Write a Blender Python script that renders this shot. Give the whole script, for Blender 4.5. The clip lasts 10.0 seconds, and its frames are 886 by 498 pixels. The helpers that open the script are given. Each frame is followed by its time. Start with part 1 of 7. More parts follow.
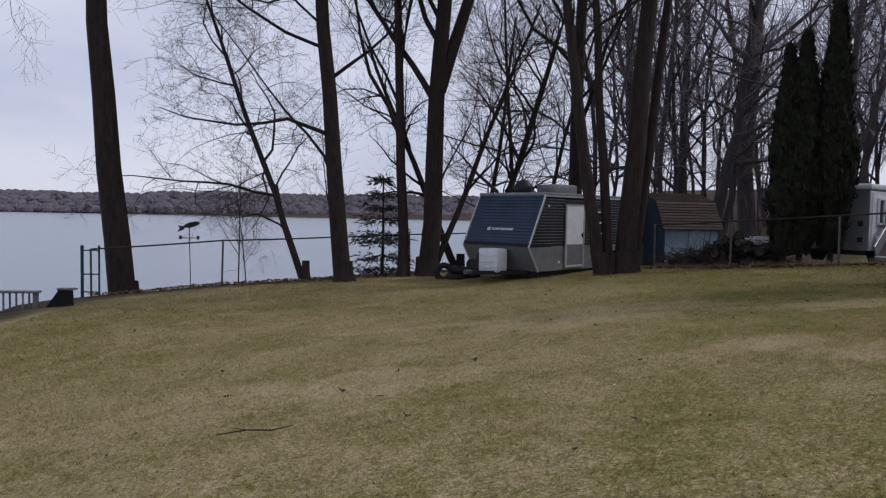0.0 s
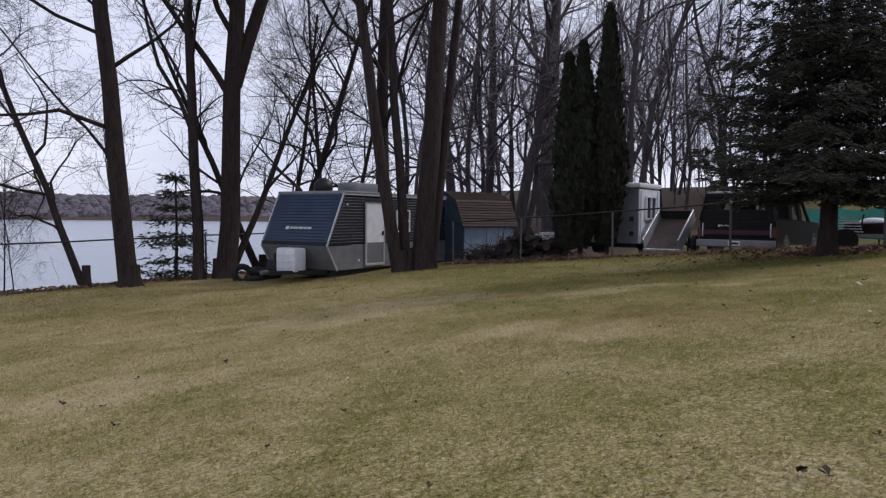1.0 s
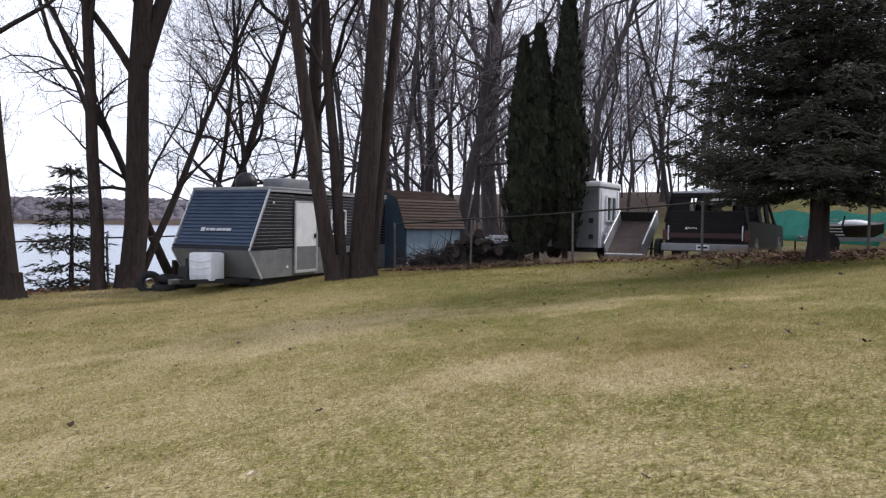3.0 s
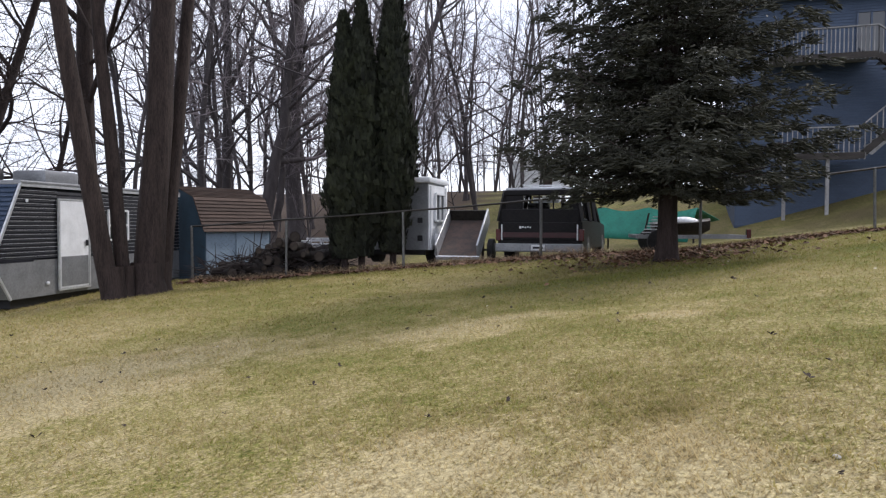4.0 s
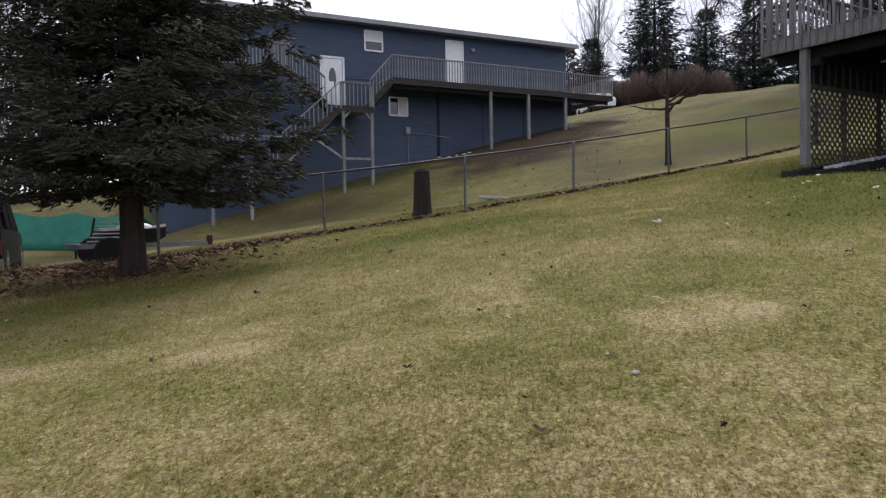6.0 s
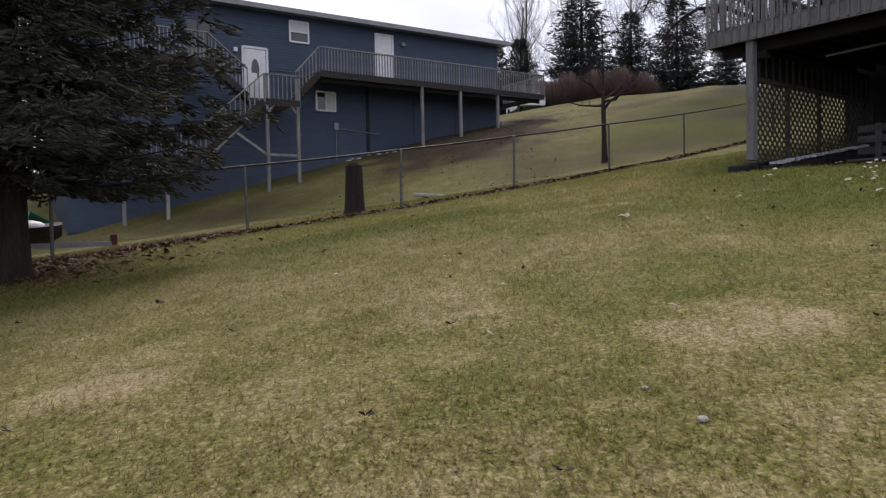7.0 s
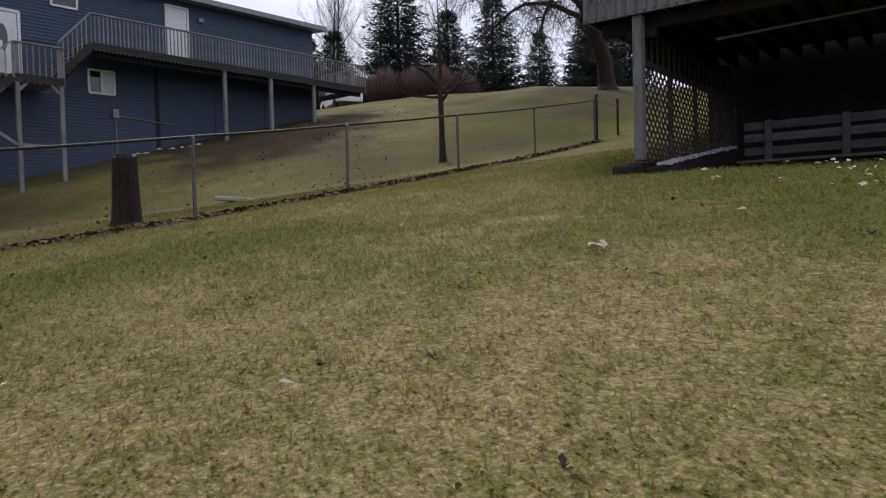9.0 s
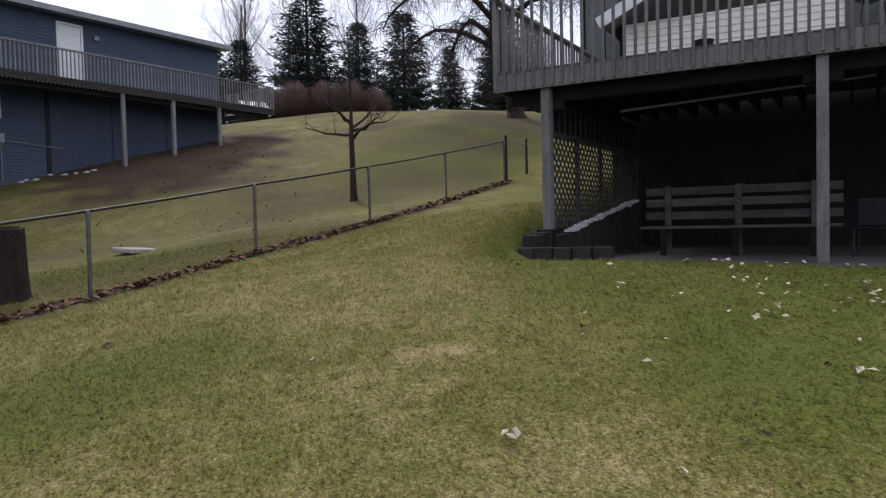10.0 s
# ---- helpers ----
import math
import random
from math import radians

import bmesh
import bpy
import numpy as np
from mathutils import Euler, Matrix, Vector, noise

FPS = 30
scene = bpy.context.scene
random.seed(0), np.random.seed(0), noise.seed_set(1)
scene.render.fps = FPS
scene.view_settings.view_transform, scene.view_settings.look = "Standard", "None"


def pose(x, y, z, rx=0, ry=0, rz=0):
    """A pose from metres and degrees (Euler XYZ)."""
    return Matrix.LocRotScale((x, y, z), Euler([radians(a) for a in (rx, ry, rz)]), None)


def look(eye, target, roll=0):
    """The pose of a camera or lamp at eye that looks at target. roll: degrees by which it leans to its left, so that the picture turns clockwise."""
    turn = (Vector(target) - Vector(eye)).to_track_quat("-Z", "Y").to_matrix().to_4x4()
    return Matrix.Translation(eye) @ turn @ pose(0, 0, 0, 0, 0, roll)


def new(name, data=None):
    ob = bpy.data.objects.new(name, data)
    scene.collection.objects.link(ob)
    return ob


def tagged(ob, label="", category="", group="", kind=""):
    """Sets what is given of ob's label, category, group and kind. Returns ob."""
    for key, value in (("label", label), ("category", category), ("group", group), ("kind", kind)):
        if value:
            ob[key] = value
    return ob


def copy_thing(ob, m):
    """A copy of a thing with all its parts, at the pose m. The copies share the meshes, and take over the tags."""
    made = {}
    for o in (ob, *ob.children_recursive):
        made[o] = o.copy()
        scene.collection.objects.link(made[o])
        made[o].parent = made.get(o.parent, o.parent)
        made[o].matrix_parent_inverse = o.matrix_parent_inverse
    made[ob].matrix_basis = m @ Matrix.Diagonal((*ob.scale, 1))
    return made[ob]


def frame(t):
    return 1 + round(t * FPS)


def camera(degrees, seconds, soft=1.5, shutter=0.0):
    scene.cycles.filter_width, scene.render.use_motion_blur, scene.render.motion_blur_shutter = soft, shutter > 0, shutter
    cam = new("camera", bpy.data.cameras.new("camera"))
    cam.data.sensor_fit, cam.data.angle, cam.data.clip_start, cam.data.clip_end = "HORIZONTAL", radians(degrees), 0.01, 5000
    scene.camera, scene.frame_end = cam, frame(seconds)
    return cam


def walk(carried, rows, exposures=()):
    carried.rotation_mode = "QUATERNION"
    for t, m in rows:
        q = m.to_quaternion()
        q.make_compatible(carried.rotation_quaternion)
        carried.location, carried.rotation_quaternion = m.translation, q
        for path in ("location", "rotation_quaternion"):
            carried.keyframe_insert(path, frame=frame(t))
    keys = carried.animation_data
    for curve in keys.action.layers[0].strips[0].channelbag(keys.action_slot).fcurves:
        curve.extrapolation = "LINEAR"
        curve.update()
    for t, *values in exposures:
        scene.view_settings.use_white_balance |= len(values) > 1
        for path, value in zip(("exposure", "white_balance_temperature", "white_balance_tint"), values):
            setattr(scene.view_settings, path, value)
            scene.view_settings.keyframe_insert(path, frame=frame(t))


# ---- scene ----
cam = camera(63.4, 10.0, soft=1.25)
PATH = [
    (0, (0.316, -0.349, 1.472), (0.292, 1.648, 1.375), 1.0),
    (0.5, (0.509, -0.015, 1.418), (0.738, 1.97, 1.328), 1.0),
    (1, (1.053, -0.341, 1.425), (1.501, 1.607, 1.336), 0.5),
    (1.5, (1.085, -0.378, 1.413), (1.543, 1.567, 1.324), 0.5),
    (2, (1.147, -0.149, 1.401), (1.609, 1.795, 1.315), 0.7),
    (3.5, (1.538, 2.895, 1.311), (2.365, 4.714, 1.243), 0.4),
    (4, (1.77, 3.845, 1.342), (2.891, 5.5, 1.272), 0.1),
    (4.5, (2.111, 4.763, 1.336), (3.512, 6.189, 1.27), -0.3),
    (5, (2.413, 5.254, 1.343), (3.901, 6.589, 1.279), -0.5),
    (5.2, (2.55, 5.364, 1.328), (4.169, 6.536, 1.262), -0.5),
    (5.5, (2.535, 5.454, 1.355), (4.414, 6.136, 1.282), -1.0),
    (7, (3.666, 5.93, 1.278), (5.657, 6.103, 1.212), -1.2),
    (7.5, (4.594, 6.154, 1.371), (6.593, 6.127, 1.297), -1.4),
    (8, (5.642, 6.257, 1.395), (7.641, 6.222, 1.325), -1.3),
    (8.5, (6.708, 6.326, 1.468), (8.703, 6.203, 1.397), -1.4),
    (9, (7.234, 6.307, 1.489), (9.202, 5.958, 1.415), -1.5),
    (9.5, (7.335, 6.306, 1.789), (9.25, 5.735, 1.71), -1.4),
    (10, (7.318, 6.274, 2.576), (9.227, 5.685, 2.498), -1.4),
]
EXPOSURE = [(0.0, -0.52, 6040, 16), (0.8, -0.28, 6070, 17), (2.0, 0.12, 6220, 16), (3.5, 0.66, 6280, 12), (5.0, 0.78, 6330, 12), (5.6, 0.54, 6380, 13), (7.0, 0.08, 6500, 14), (8.5, 0.06, 6500, 14), (9.0, -0.04, 6450, 14), (9.5, -0.08, 6420, 14), (10.0, 0.20, 6350, 13)]
walk(cam, [(t, look(e, g, r)) for t, e, g, r in PATH], EXPOSURE)
# ---- light ----
SUN_AZ = Vector((0.97, 0.14, 0.0)).normalized()
SUN_EL = radians(42)
sun_dir = Vector((SUN_AZ.x * math.cos(SUN_EL), SUN_AZ.y * math.cos(SUN_EL), math.sin(SUN_EL)))
sun = new("sun", bpy.data.lights.new("sun", "SUN"))
sun.data.energy, sun.data.angle, sun.data.color = 1.65, radians(7), (1.0, 0.94, 0.86)
sun.matrix_world = look(sun_dir * 60, (0, 0, 0))

world = bpy.data.worlds.new("overcast_sky")
scene.world = world
world.use_nodes = True
wn, wl = world.node_tree.nodes, world.node_tree.links
wn.clear()
w_out = wn.new("ShaderNodeOutputWorld")
w_bg = wn.new("ShaderNodeBackground")
w_sky = wn.new("ShaderNodeTexSky")
w_sky.sky_type, w_sky.sun_disc = "NISHITA", False
w_sky.sun_elevation, w_sky.sun_rotation = SUN_EL, math.atan2(SUN_AZ.x, SUN_AZ.y)
w_scale = wn.new("ShaderNodeVectorMath")
w_scale.operation = "SCALE"
w_scale.inputs["Scale"].default_value = 0.10
w_tc = wn.new("ShaderNodeTexCoord")
w_map = wn.new("ShaderNodeMapping")
w_map.inputs["Scale"].default_value = (1.0, 1.0, 3.2)
w_noise = wn.new("ShaderNodeTexNoise")
w_noise.inputs["Scale"].default_value, w_noise.inputs["Detail"].default_value = 2.6, 6.0
w_ramp = wn.new("ShaderNodeValToRGB")
w_ramp.color_ramp.elements[0].position, w_ramp.color_ramp.elements[0].color = 0.34, (0.66, 0.69, 0.80, 1)
w_ramp.color_ramp.elements[1].position, w_ramp.color_ramp.elements[1].color = 0.66, (0.90, 0.91, 0.97, 1)
w_mix = wn.new("ShaderNodeMixRGB")
w_mix.inputs["Fac"].default_value = 0.84
wl.new(w_sky.outputs[0], w_scale.inputs[0])
wl.new(w_tc.outputs["Generated"], w_map.inputs[0])
wl.new(w_map.outputs[0], w_noise.inputs["Vector"])
wl.new(w_noise.outputs["Fac"], w_ramp.inputs["Fac"])
wl.new(w_scale.outputs[0], w_mix.inputs["Color1"])
wl.new(w_ramp.outputs[0], w_mix.inputs["Color2"])
wl.new(w_mix.outputs[0], w_bg.inputs["Color"])
w_bg.inputs["Strength"].default_value = 1.22
wl.new(w_bg.outputs[0], w_out.inputs[0])


# ---- materials ----
def material(name, c1, c2=None, scale=8.0, rough=0.8, bump=0.15, metal=0.0, fine=9.0, stretch=(1, 1, 1), vary=0.0, island=0.0, spec=0.3):
    """Two colours mixed by coarse and fine noise, with relief; vary: spread by object; island: spread by piece."""
    m = bpy.data.materials.new(name)
    m.use_nodes = True
    n, l = m.node_tree.nodes, m.node_tree.links
    p = n["Principled BSDF"]
    p.inputs["Roughness"].default_value, p.inputs["Metallic"].default_value = rough, metal
    p.inputs["Specular IOR Level"].default_value = spec
    c2 = c2 or tuple(0.7 * v for v in c1)
    tc, mp = n.new("ShaderNodeTexCoord"), n.new("ShaderNodeMapping")
    mp.inputs["Scale"].default_value = stretch
    l.new(tc.outputs["Object"], mp.inputs[0])
    a, b = n.new("ShaderNodeTexNoise"), n.new("ShaderNodeTexNoise")
    a.inputs["Scale"].default_value, a.inputs["Detail"].default_value = scale, 5
    b.inputs["Scale"].default_value, b.inputs["Detail"].default_value = scale * fine, 3
    for t in (a, b):
        l.new(mp.outputs[0], t.inputs["Vector"])
    add = n.new("ShaderNodeMath")
    add.operation = "MULTIPLY_ADD"
    add.inputs[1].default_value = 0.45
    l.new(b.outputs["Fac"], add.inputs[0])
    half = n.new("ShaderNodeMath")
    half.operation = "MULTIPLY"
    half.inputs[1].default_value = 0.55
    l.new(a.outputs["Fac"], half.inputs[0])
    l.new(half.outputs[0], add.inputs[2])
    ramp = n.new("ShaderNodeValToRGB")
    ramp.color_ramp.elements[0].position, ramp.color_ramp.elements[0].color = 0.36, (*c2, 1)
    ramp.color_ramp.elements[1].position, ramp.color_ramp.elements[1].color = 0.62, (*c1, 1)
    l.new(add.outputs[0], ramp.inputs["Fac"])
    out = ramp.outputs[0]
    for amount, node, sock in ((vary, "ShaderNodeObjectInfo", "Random"), (island, "ShaderNodeNewGeometry", "Random Per Island")):
        if amount:
            info, mr, hsv = n.new(node), n.new("ShaderNodeMapRange"), n.new("ShaderNodeHueSaturation")
            mr.inputs["To Min"].default_value, mr.inputs["To Max"].default_value = 1 - amount, 1 + amount
            l.new(info.outputs[sock], mr.inputs["Value"])
            l.new(mr.outputs[0], hsv.inputs["Value"])
            l.new(out, hsv.inputs["Color"])
            out = hsv.outputs[0]
    l.new(out, p.inputs["Base Color"])
    if bump:
        bp = n.new("ShaderNodeBump")
        bp.inputs["Strength"].default_value, bp.inputs["Distance"].default_value = bump, 0.02
        l.new(add.outputs[0], bp.inputs["Height"])
        l.new(bp.outputs[0], p.inputs["Normal"])
    return m


BARK = material("bark", (0.044, 0.031, 0.027), (0.015, 0.010, 0.009), 5, 0.95, 0.9, stretch=(3, 3, 0.5), fine=5, vary=0.15)
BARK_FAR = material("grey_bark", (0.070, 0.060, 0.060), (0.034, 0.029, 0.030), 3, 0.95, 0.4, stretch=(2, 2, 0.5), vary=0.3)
TWIG = material("twig", (0.040, 0.029, 0.027), (0.020, 0.015, 0.015), 4, 0.9, 0, vary=0.25)
# pale purple-grey puts the distance haze into the twig colour
TWIG_FAR = material("hazed_twig", (0.190, 0.163, 0.172), (0.110, 0.093, 0.100), 4, 0.9, 0, vary=0.25)
NEEDLE = material("spruce_needles", (0.064, 0.063, 0.045), (0.025, 0.027, 0.020), 1.6, 0.75, 0, island=0.4)
NEEDLE_FAR = material("far_needles", (0.046, 0.056, 0.046), (0.020, 0.027, 0.025), 0.9, 0.8, 0, island=0.35, vary=0.15)
CEDAR = material("cedar_sprays", (0.026, 0.030, 0.015), (0.010, 0.012, 0.008), 1.8, 0.8, 0, island=0.45)
GALV = material("galvanised_steel", (0.17, 0.17, 0.165), (0.085, 0.085, 0.082), 14, 0.5, 0.1, metal=0.7)
DARK_STEEL = material("weathered_rail", (0.060, 0.055, 0.050), (0.028, 0.026, 0.024), 10, 0.55, 0.1, metal=0.6)
GREEN_STEEL = material("green_post", (0.02, 0.075, 0.06), (0.012, 0.045, 0.04), 9, 0.5, 0.1)
BLUE_METAL = material("blue_metal_skin", (0.042, 0.064, 0.108), (0.030, 0.047, 0.082), 2.5, 0.42, 0.03, metal=0.1, spec=0.35)
NAVY_METAL = material("dark_metal_skin", (0.014, 0.015, 0.021), (0.008, 0.009, 0.013), 3, 0.5, 0.03, spec=0.2)
GREY_METAL = material("grey_metal_skirt", (0.25, 0.255, 0.265), (0.17, 0.175, 0.185), 3, 0.4, 0.04, metal=0.35)
TRIM_METAL = material("bright_trim", (0.62, 0.63, 0.64), (0.45, 0.46, 0.48), 12, 0.35, 0.03, metal=0.5)
WHITE = material("white_paint", (0.74, 0.75, 0.77), (0.60, 0.61, 0.63), 5, 0.5, 0.05)
WHITE_PLASTIC = material("white_plastic", (0.70, 0.72, 0.75), (0.58, 0.60, 0.63), 6, 0.4, 0.04)
BLACK = material("black_plastic", (0.018, 0.018, 0.02), (0.010, 0.010, 0.012), 12, 0.5, 0.1)
RUBBER = material("tyre_rubber", (0.022, 0.022, 0.023), (0.012, 0.012, 0.012), 14, 0.85, 0.3)
SIDING_BLUE = material("blue_lap_siding", (0.054, 0.078, 0.124), (0.040, 0.058, 0.095), 1.4, 0.6, 0.05, stretch=(1, 1, 3))
BLUE_PANEL = material("blue_panel", (0.045, 0.064, 0.105), (0.033, 0.048, 0.082), 1.1, 0.6, 0.05)
BEIGE_SIDING = material("cream_lap_siding", (0.78, 0.76, 0.69), (0.68, 0.66, 0.59), 1.5, 0.6, 0.05, stretch=(1, 1, 3))
SHINGLE = material("grey_shingles", (0.16, 0.15, 0.145), (0.09, 0.085, 0.085), 7, 0.95, 0.5, vary=0.2)
BROWN_ROOF = material("brown_roof_boards", (0.088, 0.060, 0.048), (0.048, 0.034, 0.028), 5, 0.9, 0.4, stretch=(0.4, 3, 3), vary=0.22)
SHED_BLUE = material("shed_blue_paint", (0.030, 0.062, 0.092), (0.020, 0.042, 0.066), 2.5, 0.7, 0.1)
SHED_PALE = material("pale_blue_paint", (0.24, 0.31, 0.37), (0.17, 0.22, 0.28), 3, 0.75, 0.15)
DECK_RIM = material("dark_deck_rim", (0.050, 0.044, 0.040), (0.024, 0.021, 0.020), 4, 0.9, 0.35, stretch=(0.4, 2, 2), vary=0.2)
# bench colour lowered to carry the shade it stands in
BENCH_WOOD = material("shaded_bench_wood", (0.115, 0.110, 0.108), (0.055, 0.052, 0.052), 5, 0.85, 0.3, stretch=(0.4, 2, 2), vary=0.15)
DECK_WOOD = material("weathered_deck_wood", (0.27, 0.265, 0.265), (0.15, 0.147, 0.148), 4, 0.9, 0.35, stretch=(1, 1, 0.35), vary=0.18)
NEAR_DECK = material("grey_weathered_wood", (0.21, 0.205, 0.205), (0.105, 0.102, 0.104), 5, 0.9, 0.4, stretch=(2, 2, 0.3), vary=0.16)
# wood with the shade under the deck put into its colour
DARK_WOOD = material("shade_darkened_wood", (0.018, 0.015, 0.014), (0.009, 0.008, 0.007), 4, 0.95, 0.3, stretch=(0.5, 2, 2), vary=0.2)
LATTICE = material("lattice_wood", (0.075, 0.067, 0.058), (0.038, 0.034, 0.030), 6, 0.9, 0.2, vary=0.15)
# near-black colour stands for the shade on the wall behind the deck
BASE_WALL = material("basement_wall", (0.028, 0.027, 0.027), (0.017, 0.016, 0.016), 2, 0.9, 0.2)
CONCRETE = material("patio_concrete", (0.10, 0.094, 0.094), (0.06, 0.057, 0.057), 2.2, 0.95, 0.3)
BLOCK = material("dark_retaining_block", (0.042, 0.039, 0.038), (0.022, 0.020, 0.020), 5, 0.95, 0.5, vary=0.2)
SNOW = material("old_snow", (0.62, 0.62, 0.64), (0.36, 0.36, 0.38), 7, 0.7, 0.4)
LEAF = material("dead_leaf", (0.18, 0.10, 0.058), (0.075, 0.042, 0.027), 6, 0.85, 0, island=0.55)
PALE_LEAF = material("pale_dry_leaf", (0.55, 0.50, 0.40), (0.38, 0.33, 0.25), 9, 0.85, 0, island=0.3)
WEED = material("dry_weed", (0.30, 0.22, 0.14), (0.16, 0.11, 0.07), 5, 0.85, 0, island=0.4)
CLOD = material("dark_clod", (0.055, 0.04, 0.03), (0.03, 0.022, 0.018), 12, 0.95, 0.4)
STONE = material("field_stone", (0.42, 0.40, 0.36), (0.26, 0.245, 0.22), 8, 0.9, 0.5, vary=0.15)
TRUCK_PAINT = material("black_truck_paint", (0.014, 0.012, 0.013), (0.008, 0.008, 0.009), 5, 0.55, 0.03, spec=0.15)
TRUCK_RED = material("dull_maroon_paint", (0.055, 0.016, 0.018), (0.035, 0.012, 0.013), 4, 0.4, 0.03)
SILVER = material("dull_silver_paint", (0.42, 0.43, 0.45), (0.30, 0.31, 0.33), 4, 0.35, 0.03, metal=0.4)
CHROME = material("chrome", (0.62, 0.63, 0.65), (0.48, 0.49, 0.5), 9, 0.2, 0.02, metal=0.95)
RED_LENS = material("red_lens", (0.09, 0.010, 0.010), (0.05, 0.008, 0.008), 20, 0.25, 0)
TARP = material("green_tarp", (0.020, 0.19, 0.135), (0.012, 0.12, 0.09), 3, 0.6, 0.3)
RUST = material("rusty_bed", (0.10, 0.068, 0.056), (0.045, 0.042, 0.042), 4, 0.9, 0.3)
LOG = material("log_bark", (0.032, 0.025, 0.022), (0.013, 0.011, 0.010), 6, 0.95, 0.6, vary=0.35)
LOG_END = material("log_end", (0.06, 0.046, 0.036), (0.03, 0.024, 0.02), 9, 0.9, 0.3, vary=0.2)
HEDGE = material("red_brown_twigs", (0.22, 0.155, 0.138), (0.13, 0.09, 0.082), 3, 0.9, 0, island=0.3)
# haze over the lake is mixed into this pale, low-contrast colour
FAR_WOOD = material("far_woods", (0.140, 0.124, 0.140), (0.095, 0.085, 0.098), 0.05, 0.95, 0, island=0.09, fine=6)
FAR_WALL = material("far_house_wall", (0.24, 0.22, 0.21), (0.15, 0.14, 0.14), 0.5, 0.8, 0, vary=0.5)
FAR_ROOF = material("far_house_roof", (0.13, 0.115, 0.115), (0.09, 0.08, 0.08), 0.5, 0.9, 0, vary=0.3)
VALANCE = material("white_curtain", (0.62, 0.62, 0.62), (0.50, 0.50, 0.51), 5, 0.8, 0.1, stretch=(6, 6, 1))


def glass_material(name, tint, rough=0.05):
    m = bpy.data.materials.new(name)
    m.use_nodes = True
    p = m.node_tree.nodes["Principled BSDF"]
    p.inputs["Base Color"].default_value = (*tint, 1)
    p.inputs["Roughness"].default_value = rough
    p.inputs["Specular IOR Level"].default_value = 0.7
    return m


DARK_GLASS = glass_material("dark_glass", (0.02, 0.024, 0.03))
CAR_GLASS = glass_material("car_glass", (0.03, 0.033, 0.036), 0.08)


def clear_glass():
    m = bpy.data.materials.new("clear_glass")
    m.use_nodes = True
    p = m.node_tree.nodes["Principled BSDF"]
    p.inputs["Base Color"].default_value = (0.9, 0.92, 0.92, 1)
    p.inputs["Roughness"].default_value = 0.03
    p.inputs["Transmission Weight"].default_value = 1.0
    p.inputs["IOR"].default_value = 1.05
    return m


CLEAR = clear_glass()


def water_material():
    m = bpy.data.materials.new("lake_water")
    m.use_nodes = True
    n, l = m.node_tree.nodes, m.node_tree.links
    p = n["Principled BSDF"]
    p.inputs["Base Color"].default_value = (0.16, 0.20, 0.25, 1)
    p.inputs["Roughness"].default_value = 0.22
    p.inputs["IOR"].default_value = 1.33
    p.inputs["Specular IOR Level"].default_value = 0.5
    tc, mp = n.new("ShaderNodeTexCoord"), n.new("ShaderNodeMapping")
    mp.inputs["Scale"].default_value = (0.35, 1.1, 1)
    no = n.new("ShaderNodeTexNoise")
    no.inputs["Scale"].default_value, no.inputs["Detail"].default_value = 1.4, 6
    bp = n.new("ShaderNodeBump")
    bp.inputs["Strength"].default_value, bp.inputs["Distance"].default_value = 0.35, 0.06
    l.new(tc.outputs["Object"], mp.inputs[0])
    l.new(mp.outputs[0], no.inputs["Vector"])
    l.new(no.outputs["Fac"], bp.inputs["Height"])
    l.new(bp.outputs[0], p.inputs["Normal"])
    return m


WATER = water_material()

# dry, worn patches of the lawn: centre x, y, half length, half width, turn in degrees
WORN = ((2.6, 9.4, 2.3, 0.42, 16), (0.8, 9.85, 2.4, 0.26, 0), (5.4, 8.7, 0.8, 0.3, 0), (6.6, 7.7, 0.45, 0.2, -50), (3.8, 5.4, 0.9, 0.6, 20), (8.1, 6.2, 0.8, 0.5, 10),
        (7.1, 4.9, 0.6, 0.45, 30), (12.6, 4.95, 0.8, 0.45, -30), (2.6, 10.0, 2.4, 1.1, 22), (5.3, 9.1, 1.1, 0.5, -25), (6.2, 9.1, 0.7, 0.3, -25), (3.2, 6.35, 1.1, 0.4, 10), (-0.6, 6.2, 1.6, 0.6, 5))
# the fresh green in the shade of the house
FRESH = ((11.6, 2.4, 2.4, 1.0, -25), (16.6, 1.4, 4.6, 1.5, -18), (12.9, 0.6, 2.6, 1.6, -40), (13.2, 7.6, 2.2, 0.9, -40), (9.0, 10.5, 2.6, 0.9, -35), (33.0, -3.0, 8.0, 4.0, -40), (22.0, 7.5, 4.0, 1.2, -47))


